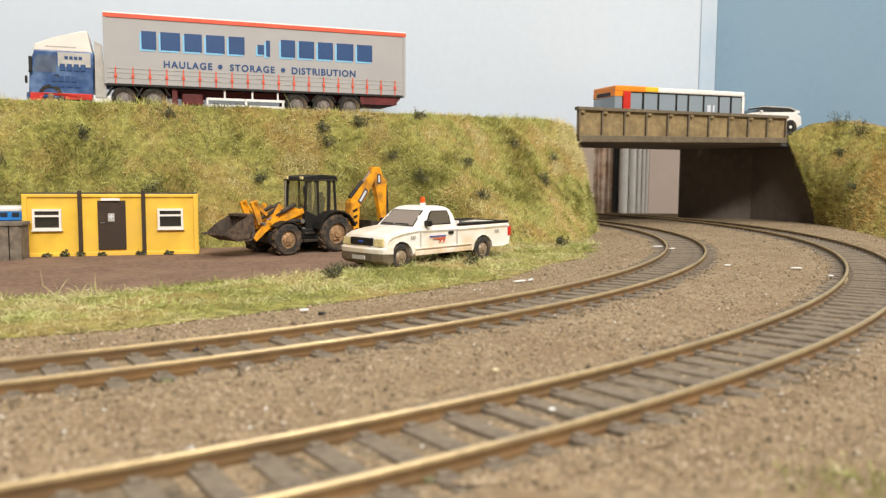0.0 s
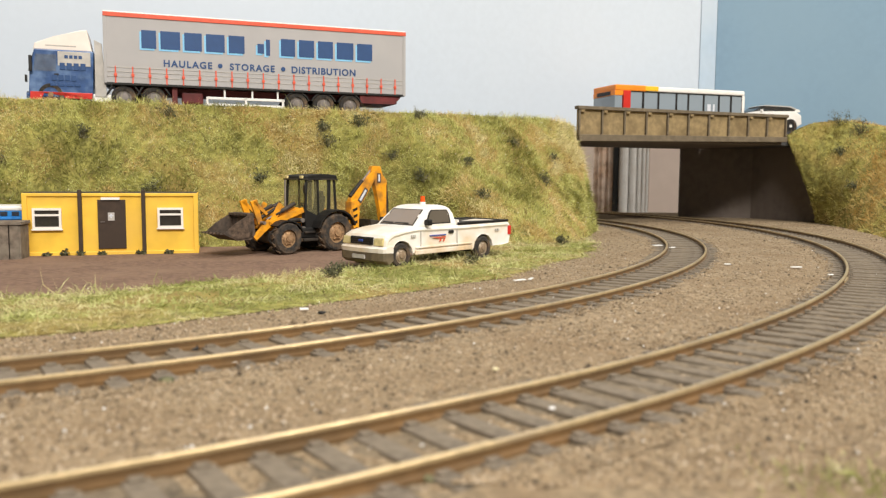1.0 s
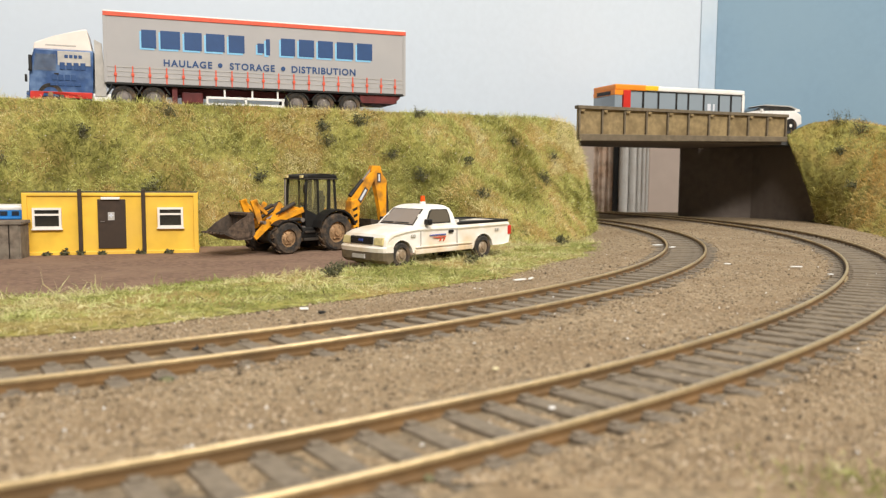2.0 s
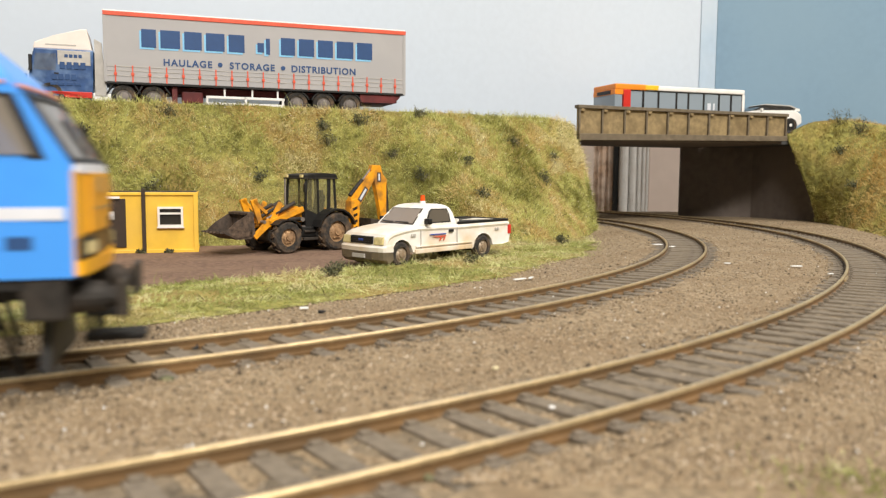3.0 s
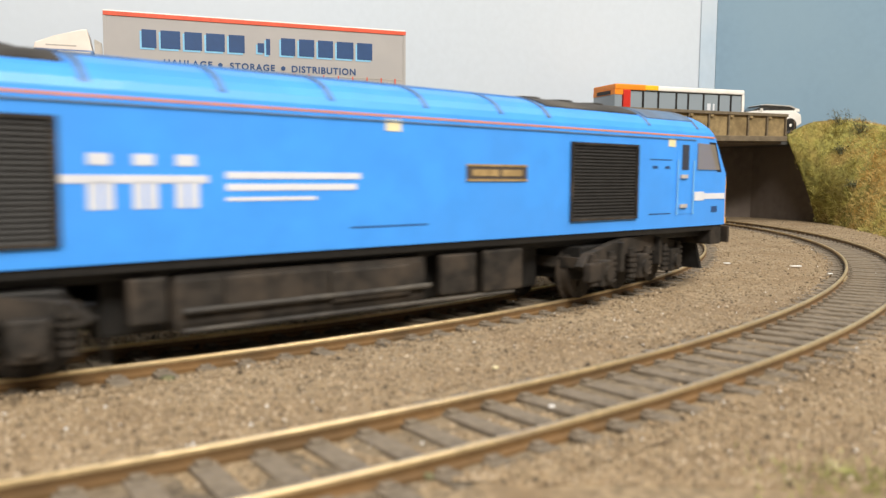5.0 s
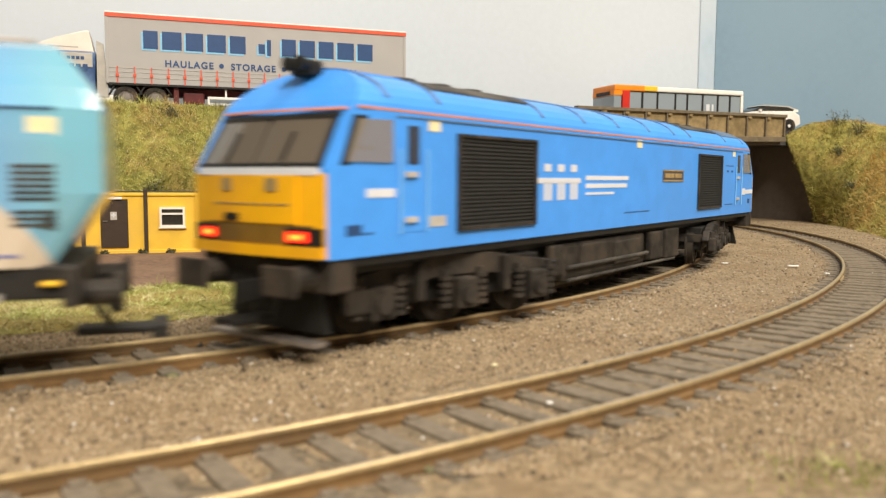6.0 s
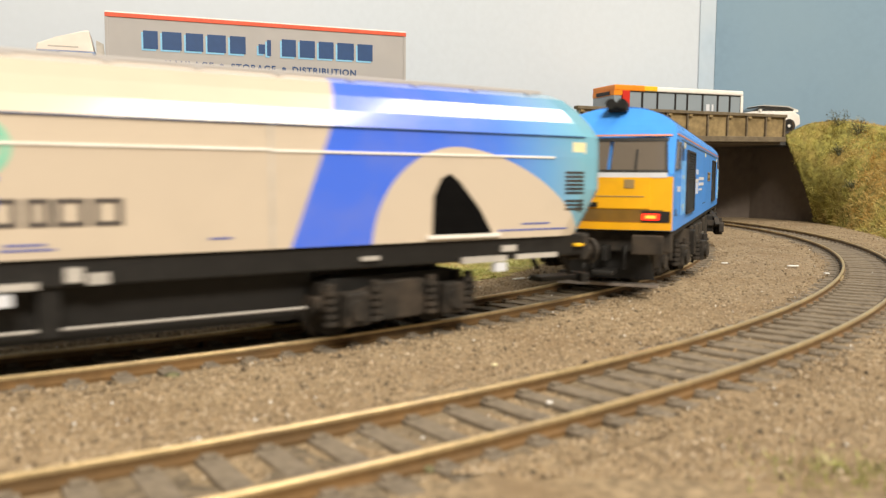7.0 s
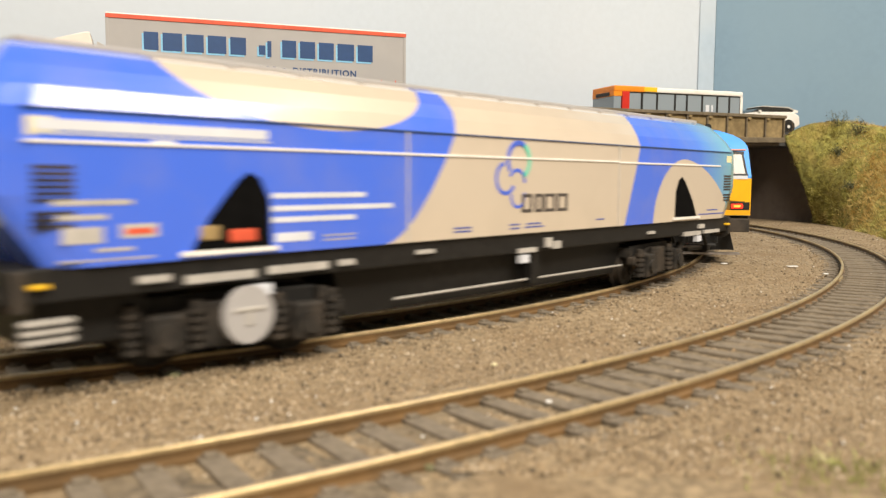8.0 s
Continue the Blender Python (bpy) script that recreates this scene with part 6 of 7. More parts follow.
def bogie(parent, x, turn, axles, r, heavy=True):
    """A bogie on its pivot, turned to the curve."""
    xs = [a for a in axles]
    L = max(xs) + (0.75 if heavy else 0.62)
    # core box made long and deep to block light between the bogie parts
    b = opart("bogie", boxm(-L + 0.35, L - 0.35, -0.98, 0.98, 0.42 if heavy else 0.5, 1.06 if heavy else 0.9, bev=0.03), "black", parent, "grimy bogie")
    b.matrix_local = at(x * OO * 1000, 0, 0, turn)
    for s in (-1, 1):
        y0, y1 = sorted((s * 1.02, s * 1.2))
        if heavy:
            bm = prism(bmesh.new(), [(-L, 0.72), (-L + 0.3, 0.95), (-1.6, 1.02), (-0.7, 1.16), (0.7, 1.16), (1.6, 1.02), (L - 0.3, 0.95), (L, 0.72), (L - 0.2, 0.62), (1.5, 0.72), (0.5, 0.84), (-0.5, 0.84), (-1.5, 0.72), (-L + 0.2, 0.62)], "y", y0, y1, bev=0.03)
        else:
            bm = prism(bmesh.new(), [(-L, 0.52), (-L, 0.68), (-0.8, 0.66), (-0.4, 0.82), (0.4, 0.82), (0.8, 0.66), (L, 0.68), (L, 0.52), (0.75, 0.42), (0.35, 0.22), (-0.35, 0.22), (-0.75, 0.42)], "y", y0, y1, bev=0.03)
        opart("side_frame", bm, "grime", b, "grimy bogie side frame")
    for e in (-L + 0.2, L - 0.3):
        opart("headstock", boxm(e, e + 0.14, -1.02, 1.02, 0.66, 0.86), "grime", b)
    for a in xs:
        for s in (-1, 1):
            bm = bmesh.new()
            y0, y1 = sorted((s * 1.12, s * 1.38))
            box(bm, a - 0.22, a + 0.22, y0, y1, r - 0.24, r + 0.26, bev=0.04)
            cyl(bm, (a, s * 1.3, r), (a, s * 1.44, r), 0.16, 12)
            opart("axlebox", bm, "grime", b)
            for dx in (-0.4, 0.4):
                bm = bmesh.new()
                for k in range(5):
                    cyl(bm, (a + dx, s * 1.24, r - 0.2 + k * 0.11), (a + dx, s * 1.24, r - 0.14 + k * 0.11), 0.115, 10)
                cyl(bm, (a + dx, s * 1.24, r - 0.22), (a + dx, s * 1.24, r + 0.4), 0.08, 8)
                opart("spring", bm, "grime", b, "dusty coil spring")
    if heavy:
        for s in (-1, 1):
            for dx in (-0.95, 0.98):
                y0, y1 = sorted((s * 1.15, s * 1.32))
                opart("damper", boxm(dx - 0.08, dx + 0.08, y0, y1, 0.5, 1.1, bev=0.02), "grime", b)
            y0, y1 = sorted((s * 1.18, s * 1.36))
            opart("brake_cylinder", boxm(-L + 0.08, -L + 0.55, y0, y1, 0.42, 0.78, bev=0.04), "grime", b)
            opart("sand_pipe", cyl(bmesh.new(), (L - 0.1, s * 1.15, 0.9), (L + 0.12, s * 0.8, 0.12), 0.04, 6), "black", b)
    return b


WHEELS = []


def locomotive():
    t = thing("diesel_locomotive", Matrix.Identity(4), "sky blue diesel locomotive with yellow ends, weathered", "locomotive")
    body = opart("body", loco_body(), "loco_blue", t, "sky blue body")
    # ends: yellow panel, screens, lamps
    for s in (-1, 1):
        e = opart("cab_end", face_patch(s, -1.30, 1.30, 1.34, 2.44, 0.015), "loco_yellow", t, "yellow warning end")
        opart("end_panel", face_patch(s, -0.86, 0.86, 1.78, 2.42, 0.045), "loco_yellow", e, "hinged yellow nose panel")
        opart("end_beam", face_patch(s, -1.28, 1.28, 1.34, 1.49, 0.075, m=1), "loco_yellow", e, "yellow lower beam")
        opart("end_ledge", face_patch(s, -1.18, 1.18, 2.42, 2.52, 0.03, m=1), "text_white", e, "pale ledge under the screens")
        opart("lamp_recess", face_patch(s, -1.12, 1.12, 1.50, 1.76, 0.03, m=1), "recess_shade", e, "lamp recess with its shade painted dull brown")
        for y in (-0.98, 0.98):
            opart("lamp_box", face_patch(s, y - 0.28, y + 0.28, 1.50, 1.73, 0.05, n=2, m=1), "black", e, "black lamp box")
            c = y * 0.9
            opart("tail_lamp", face_patch(s, c - 0.17, c + 0.17, 1.55, 1.68, 0.075, n=2, m=1), "tail" if s < 0 else "lens", e, "glowing red tail lamp" if s < 0 else "clear lamp")
            if s < 0:
                opart("tail_lamp_core", face_patch(s, c - 0.10, c + 0.10, 1.585, 1.645, 0.085, n=2, m=1), "tail_core", e, "bright lamp core")
            opart("lamp_iron", face_patch(s, y * 0.45 - 0.10, y * 0.45 + 0.10, 2.2, 2.38, 0.06, n=2, m=1), "brass", e)
        opart("end_seam", face_patch(s, -0.75, 0.75, 2.02, 2.04, 0.055, m=1), "brass", e)
        opart("end_catch", face_patch(s, 0.2, 0.5, 1.8, 1.9, 0.06, n=2, m=1), "black", e)
        for y0, y1 in ((-1.13, -0.04), (0.04, 1.13)):
            sc = opart("windscreen", face_patch(s, y0, y1, 2.56, 3.18, 0.012, inset=0.05), "loco_screen", t, "smoky windscreen")
        opart("screen_surround", face_patch(s, -1.2, 1.2, 2.52, 2.58, 0.03, m=1), "black", t)
        opart("screen_top", face_patch(s, -1.15, 1.15, 3.18, 3.25, 0.03, m=1), "black", t)
        for y in (-1.19, 1.13):
            opart("screen_post", face_patch(s, y, y + 0.06, 2.54, 3.2, 0.02, n=1, inset=0.05), "black", t)
        for y in (-0.55, 0.55):
            opart("wiper", face_patch(s, y - 0.02, y + 0.02, 2.6, 3.0, 0.05, n=1), "black", t)
        opart("cab_line", face_patch(s, -1.22, 1.22, 3.29, 3.325, 0.015, m=1), "orange_line", t, "orange lining")
        # buffer beam, buffers, coupling
        a, b_ = sorted((s * 9.55, s * 10.0))
        opart("buffer_beam", boxm(a, b_, -1.28, 1.28, 0.86, 1.32, bev=0.04), "grime", t, "black buffer beam")
        for y in (-0.87, 0.87):
            bm = bmesh.new()
            cyl(bm, (s * 9.98, y, 1.06), (s * 10.35, y, 1.06), 0.19, 16, 0.17)
            cyl(bm, (s * 10.34, y, 1.06), (s * 10.50, y, 1.06), 0.12, 12)
            box(bm, *sorted((s * 10.48, s * 10.56)), y - 0.31, y + 0.31, 0.86, 1.26, bev=0.03)
            opart("buffer", bm, "grime", t, "dark oval buffer")
        bm = bmesh.new()
        box(bm, *sorted((s * 9.98, s * 10.5)), -0.06, 0.06, 0.7, 1.0, bev=0.02)
        box(bm, *sorted((s * 10.0, s * 10.7)), -0.22, 0.22, 0.42, 0.52, bev=0.03)
        opart("coupling", bm, "black", t)
        bm = prism(bmesh.new(), [(-0.95, 0.26), (0.95, 0.26), (0.8, 0.85), (-0.8, 0.85)], "x", *sorted((s * 9.66, s * 9.76)))
        opart("snow_plough", bm, "black", t, "dark plough with pale lower edge")
        if s < 0:
            opart("plough_edge", boxm(*sorted((s * 9.84, s * 10.1)), -1.05, 1.05, 0.14, 0.20), "chrome", t, "dull pale plough edge")
        for y in (-0.35, 0.3, 0.5):
            opart("brake_pipe", cyl(bmesh.new(), (s * 10.02, y, 1.0), (s * 10.12, y, 0.5), 0.04, 6), "black", t)
        # cab side windows and doors
        for sd in (-1, 1):
            y0, y1 = sorted((sd * 1.26, sd * 1.335))
            w = opart("cab_window", prism(bmesh.new(), [(s * 8.74, 2.55), (s * 9.86, 2.55), (s * 9.58, 3.22), (s * 8.74, 3.24)], "y", y0 * 0.985, y1), "black", t, "black window surround")
            y0, y1 = sorted((sd * 1.26, sd * 1.345))
            opart("pane", prism(bmesh.new(), [(s * 8.80, 2.60), (s * 9.74, 2.60), (s * 9.50, 3.17), (s * 8.80, 3.19)], "y", y0, y1), "screen", w, "smoky glass")
    for s in (-1, 1):
        x0, x1 = sorted((s * 8.02, s * 8.62))
        for sd in (-1, 1):
            y0, y1 = sorted((sd * 1.27, sd * 1.328))
            d = opart("cab_door", boxm(x0, x1, y0, y1, 1.60, 3.24, bev=0.015), "loco_blue", t, "blue cab door")
            yy = sorted((sd * 1.30, sd * 1.34))
            opart("door_window", boxm(x0 + 0.16, x1 - 0.16, *yy, 2.58, 3.14, bev=0.02), "glass", d)
            for e in (x0 - 0.03, x1 + 0.0):
                opart("grab_rail", cyl(bmesh.new(), (e, sd * 1.36, 1.6), (e, sd * 1.36, 2.8), 0.014, 6), "pale_blue", d, "thin metal grab rail")
            for z in (1.75, 2.4):
                opart("door_handle", boxm(x0 + 0.1, x0 + 0.36, *sorted((sd * 1.32, sd * 1.37)), z, z + 0.08), "silver", d)
    # body side grilles with slats
    for x0, x1 in ((-7.18, -4.72), (4.45, 6.52)):
        for sd in (-1, 1):
            yy = sorted((sd * 1.29, sd * 1.328))
            g = opart("radiator_grille", boxm(x0, x1, *yy, 1.59, 3.05), "black", t, "dark grille")
            for k in range(22):
                z = 1.61 + k * 0.0648
                bm = prism(bmesh.new(), [(sd * 1.325, z), (sd * 1.36, z + 0.0), (sd * 1.33, z + 0.045)], "x", x0 + 0.05, x1 - 0.05)
                opart("slat", bm, "black", g)
            bm = bmesh.new()
            yy = sorted((sd * 1.30, sd * 1.37))
            for a, b_, c, d in ((x0 - 0.03, x1 + 0.03, 3.03, 3.08), (x0 - 0.03, x1 + 0.03, 1.56, 1.61), (x0 - 0.03, x0 + 0.03, 1.61, 3.03), (x1 - 0.03, x1 + 0.03, 1.61, 3.03)):
                box(bm, a, b_, *yy, c, d)
            opart("grille_frame", bm, "grime", g)
    # plates, lines and prints
    side_box("nameplate", 1.74, 3.22, 2.33, 2.62, "text_dark", t, d=0.012, label="dark nameplate with brass edge")
    for z in (2.33, 2.585):
        side_box("plate_edge", 1.74, 3.22, z, z + 0.035, "brass", t, d=0.022)
    side_box("plate_print", 1.88, 2.5, 2.42, 2.53, "brass", t, d=0.02)
    side_box("plate_print", 2.58, 3.08, 2.42, 2.53, "brass", t, d=0.02)
    for x in (-4.42, -3.88, -3.34):
        side_box("emblem_head", x + 0.06, x + 0.32, 2.52, 2.66, "text_white", t, d=0.008, label="white square of the emblem")
        bm_x = x
        side_box("emblem_leg", x + 0.05, x + 0.19, 1.98, 2.32, "text_white", t, d=0.008)
        side_box("emblem_leg", x + 0.23, x + 0.36, 1.98, 2.32, "text_white", t, d=0.008)
    side_box("emblem_bar", -4.7, -2.85, 2.30, 2.40, "text_white", t, d=0.008, label="white bar of the emblem")
    for z, x1 in ((2.36, -0.42), (2.20, -0.5), (2.06, -1.2)):
        side_box("print_bar", -2.6, x1, z, z + 0.09 if z > 2.1 else z + 0.05, "text_white", t, d=0.008, label="white print bar")
    side_box("print_bar", 8.72, 10.02, 1.93, 2.06, "text_white", t, y=1.30, d=0.026, label="white band on the cab side")
    side_box("print_bar", 8.72, 9.12, 1.90, 2.10, "text_white", t, y=1.30, d=0.03)
    side_box("number_bar", -9.35, -8.74, 2.12, 2.24, "text_white", t, y=1.30, d=0.028, label="white bar in place of the number")
    side_box("data_panel", -7.92, -7.5, 1.66, 1.82, "silver", t, d=0.008)
    side_box("yellow_label", -7.95, -7.66, 3.08, 3.26, "label", t, d=0.008, label="pale yellow label")
    side_box("yellow_label", 7.66, 7.92, 3.08, 3.26, "label", t, d=0.008, label="pale yellow label")
    side_box("yellow_label", 0.05, 0.35, 3.10, 3.28, "label", t, d=0.008, label="pale yellow label")
    for a, b_ in ((7.0, 7.8), (-0.6, 0.9), (-9.6, -9.2)):
        for z in (1.62, 2.78):
            if a > 6 or z < 2 and a > -1 or a < -9:
                side_box("panel_seam", a, b_, z, z + 0.025, "navy", t, d=0.004)
    for x in (7.1, 7.55):
        side_box("vent", x, x + 0.18, 2.60, 2.66, "navy", t, d=0.006)
    side_box("step_recess", 9.45, 9.7, 1.62, 1.76, "navy", t, y=1.295, d=0.03)
    side_box("step_recess", -9.75, -9.45, 1.62, 1.76, "navy", t, y=1.295, d=0.03)
    side_box("side_lining", -9.5, 9.5, 3.315, 3.35, "orange_line", t, d=0.006, label="orange lining along the roof edge")
    side_box("gutter", -8.7, 8.7, 3.24, 3.265, "loco_roof", t, d=0.02)
    side_box("sole_bar", -9.6, 9.6, 1.20, 1.34, "black", t, y=1.25, d=0.03, label="black sole bar")
    # roof
    for x0, x1, m, lab in ((-7.5, -4.5, "roof_dark", "sooty radiator roof panel"), (4.0, 6.9, "roof_dark", "sooty radiator roof panel"), (-8.9, -7.75, "loco_blue", "blue cab roof"), (7.1, 8.9, "loco_roof", "weathered cab roof"), (-4.3, 3.8, "loco_smudge", "weathered middle roof")):
        opart("roof_panel", roof_patch(x0, x1, {"roof_dark": 1.02, "loco_roof": 1.12}.get(m, 0.62), 0.03), m, t, lab)
    for x in (-8.85, -7.62, -4.35, -2.6, -0.9, 0.9, 2.6, 3.85, 7.0, 8.85):
        opart("roof_rib", roof_patch(x - 0.05, x + 0.05, 1.27, 0.025), "loco_roof", t)
    for x in (-1.6, 0.1):
        opart("exhaust", boxm(x, x + 1.0, -0.3, 0.3, 3.88, 3.975, bev=0.03), "roof_dark", t)
    for x in (-7.2, -6.2, -5.2, 4.4, 5.4, 6.4):
        opart("roof_fan", cyl(bmesh.new(), (x + 0.0, 0, 3.9), (x, 0, 3.985), 0.40, 20), "roof_dark", t)
    bm = bmesh.new()
    box(bm, -9.25, -9.0, -0.22, 0.22, 3.84, 4.06, bev=0.05)
    for y in (-0.2, 0.2):
        cyl(bm, (-9.42, y * 0.6, 4.0), (-9.2, y * 0.6, 4.0), 0.11, 12, 0.07)
    opart("horn", bm, "black", t, "black roof horn cluster")
    # underframe
    opart("underframe", boxm(-9.6, 9.6, -1.0, 1.0, 1.05, 1.33, bev=0.02), "black", t)
    # black fill added so no bright ground shows between the boxes
    opart("gap_fill", boxm(-4.1, 4.1, -0.8, 0.8, 0.3, 1.06, bev=0.05), "black", t)
    bm = boxm(-3.3, 1.0, -1.2, 1.2, 0.32, 1.12, bev=0.12)
    opart("fuel_tank", bm, "grime", t, "grimy fuel tank")
    for sd in (-1, 1):
        yy = sorted((sd * 1.12, sd * 1.27))
        for x0, x1, z0, z1 in ((1.25, 2.05, 0.42, 1.1), (2.25, 3.2, 0.38, 1.12), (-3.9, -3.4, 0.5, 1.1), (-2.6, -1.4, 0.55, 1.05), (-0.9, 0.6, 0.5, 1.0)):
            opart("equipment_box", boxm(x0, x1, *yy, z0, z1, bev=0.04), "grime", t)
        opart("pipe_run", cyl(bmesh.new(), (-3.2, sd * 1.26, 0.62), (1.0, sd * 1.26, 0.62), 0.045, 8), "roof_dark", t)
        opart("pipe_run", cyl(bmesh.new(), (-3.2, sd * 1.26, 0.36), (3.0, sd * 1.22, 0.34), 0.035, 8), "roof_dark", t)
    for x, turn in ((6.6, BEND_L), (-6.6, -BEND_L)):
        b = bogie(t, x, turn, (-1.75, 0.0, 1.75), 0.54)
        for a in (-1.75, 0.0, 1.75):
            WHEELS.append((wheelset(b, a, 0.54), a, 0.54))
    return t


def hopper_body():
    """The wagon's hull: flat sides, sloped shoulders, and ends tucked in below."""
    sec = [(-1.33, 1.40), (-1.33, 2.2), (-1.33, 2.76), (-1.31, 3.12), (-1.17, 3.36), (-0.98, 3.60), (-0.76, 3.80), (-0.5, 3.90)]
    sec += [(-y, z) for y, z in reversed(sec)]
    bm = bmesh.new()

    def end(z):
        if z < 2.15:
            return 8.7 + 0.55 * max(0, (z - 1.4) / 0.75)
        return 9.25 if z < 3.1 else 9.25 - 0.55 * ((z - 3.1) / 0.82) ** 1.5
    rings = []
    for f in (-1, -0.985, -0.95, -0.8, -0.4, 0, 0.4, 0.8, 0.95, 0.985, 1):
        k = 1 - 0.10 * max(0, (abs(f) - 0.95) / 0.05) ** 2
        rings.append([bm.verts.new((f * end(z) - 0.5, y * k, z)) for y, z in sec])
    n = len(sec)
    for p, q in zip(rings, rings[1:]):
        for j in range(n):
            bm.faces.new((p[j], q[j], q[(j + 1) % n], p[(j + 1) % n]))
    for r in (rings[0], rings[-1]):
        for j in range(n // 2 - 1):
            bm.faces.new((r[j], r[j + 1], r[n - 2 - j], r[n - 1 - j]))
    return bm


def biomass_wagon():
    t = thing("hopper_wagon", Matrix.Identity(4), "long covered hopper wagon in beige, blue and teal paint", "railway wagon")
    body = opart("body", hopper_body(), "livery", t, "beige and blue painted hopper body", smooth=False)
    opart("roof_hatch", boxm(-9.1, 8.0, -0.46, 0.46, 3.9, 3.97, bev=0.02), "curtain", t, "grey roof hatch")
    for k in range(14):
        x = -7.6 + k * 1.17
        for sd in (-1, 1):
            yy = sorted((sd * 0.42, sd * 0.62))
            opart("hatch_hinge", boxm(x - 0.06, x + 0.06, *yy, 3.85, 3.905, bev=0.02), "curtain", t, "pale hatch hinge")
    # creases and seams of the side sheets
    for sd in (-1, 1):
        yy = sorted((sd * 1.30, sd * 1.35))
        for a, b_ in ((-9.4, -3.83), (-3.8, 2.5), (2.53, 7.6)):
            opart("side_ridge", boxm(a, b_, *yy, 2.73 + 0.015 * (a < 0), 2.765 + 0.015 * (a < 0), bev=0.008), "white", t, "bright pressed ridge")
        yy = sorted((sd * 1.285, sd * 1.335))
        opart("shoulder_seam", boxm(-9.4, 8.3, *yy, 3.105, 3.125), "navy", t, "dark shoulder seam")
        for x in (-3.82, 2.52):
            yy = sorted((sd * 1.31, sd * 1.338))
            opart("panel_joint", boxm(x - 0.02, x + 0.02, *yy, 1.42, 3.1), "silver", t)
        # the discharge openings near both ends: flat plates with the darkness painted on
        for s in (-1, 1):
            yy = sorted((sd * 1.2, sd * 1.342))
            q = -0.17 if s > 0 else -1.07
            tri = [(s * 5.30 + q, 1.50), (s * 6.45 + q, 1.50), (s * 6.2 + q, 1.9), (s * 5.80 + q, 2.34), (s * 5.62 + q, 2.46), (s * 5.46 + q, 2.38), (s * 5.32 + q, 2.1)]
            o = opart("opening_plate", prism(bmesh.new(), tri, "y", *yy), "opening_shade", t, "black plate painted as the darkness of a triangular opening")
            opart("opening_lip", boxm(*sorted((s * 5.2 + q, s * 6.6 + q)), *sorted((sd * 1.3, sd * 1.37)), 1.44, 1.50), "white", o, "pale lip below the opening")
            if s < 0:
                opart("valve", boxm(-7.0, -6.6, *sorted((sd * 1.3, sd * 1.36)), 1.58, 1.74, bev=0.02), "red_trim", o, "red valve handle")
                opart("valve_box", boxm(-7.4, -7.14, *sorted((sd * 1.3, sd * 1.36)), 1.62, 1.8, bev=0.02), "brass", o)
            for z0, z1, n in ((2.12, 2.54, 6), (1.84, 2.05, 3)):
                for k in range(n):
                    z = z0 + (z1 - z0) * k / n
                    opart("louvre", boxm(*sorted((s * 7.85 + (0 if s > 0 else -1.05), s * 8.28 + (0 if s > 0 else -1.05))), *sorted((sd * 1.26, sd * 1.335)), z, z + 0.045), "grime", t, "dark louvre")
            opart("end_label", boxm(*sorted((s * 8.02 + (0 if s > 0 else -1.05), s * 8.32 + (0 if s > 0 else -1.05))), *sorted((sd * 1.24, sd * 1.325)), 2.82, 3.02), "label", t, "pale yellow label")
        yd = sorted((sd * 1.30, sd * 1.336))
        # prints: white bars on the blue, dark bars on the beige
        for x0, x1, z0, z1 in ((-9.3, -6.4, 2.88, 3.0), (-9.28, -6.36, 2.84, 2.86), (-8.0, -7.7, 2.78, 2.82), (-6.35, -4.7, 2.12, 2.19), (-6.35, -4.15, 1.95, 2.02), (-6.35, -4.9, 1.80, 1.87), (-6.3, -5.7, 1.54, 1.66)):
            opart("print_bar", boxm(x0, x1, *yd, z0, z1), "text_white", t, "white print bar")
        for x0, x1, z0, z1 in ((-9.15, -8.25, 2.08, 2.14), (-9.1, -8.55, 1.92, 1.98), (-9.05, -8.6, 1.66, 1.84), (-8.7, -8.25, 1.56, 1.60), (-9.1, -8.0, 1.46, 1.48), (-5.5, -4.9, 1.58, 1.60), (-5.5, -4.9, 1.52, 1.54), (-8.4, -7.95, 1.70, 1.86)):
            opart("print_bar", boxm(x0, x1, *yd, z0, z1), "silver", t, "grey print bar")
        opart("print_bar", boxm(-8.34, -8.0, *sorted((sd * 1.30, sd * 1.34)), 1.74, 1.81), "red_trim", t, "red print bar")
        for x0, x1, z in ((-2.75, -2.3, 1.56), (-1.25, -0.95, 1.56), (-0.75, -0.3, 1.56), (1.65, 1.95, 1.56), (6.9, 7.5, 1.62), (6.4, 7.9, 1.52), (-0.8, -0.2, 1.50), (-1.25, -0.95, 1.49), (-2.75, -2.3, 1.50)):
            opart("print_bar", boxm(x0, x1, *yd, z, z + 0.025), "text_blue", t, "thin blue print line")
        # emblem: open rings, and bars for the maker's word
        for cx, cz, rr, m, a0, a1 in ((-1.0, 2.72, 0.36, "ring_blue", 60, 215), (-1.0, 2.72, 0.36, "ring_teal", -65, 58), (-1.38, 2.40, 0.30, "ring_blue", 100, 330), (-1.02, 2.08, 0.22, "ring_blue", -190, 20), (-1.05, 2.32, 0.26, "ring_blue", 0, 150)):
            n = 18
            ang = [radians(a0 + (a1 - a0) * k / n) for k in range(n + 1)]
            ring = [(cx + rr * math.cos(a), cz + rr * math.sin(a)) for a in ang] + [(cx + 0.76 * rr * math.cos(a), cz + 0.76 * rr * math.sin(a)) for a in reversed(ang)]
            bm = prism(bmesh.new(), ring, "y", *yd)
            opart("emblem_ring", bm, m, t, "coloured emblem arc")
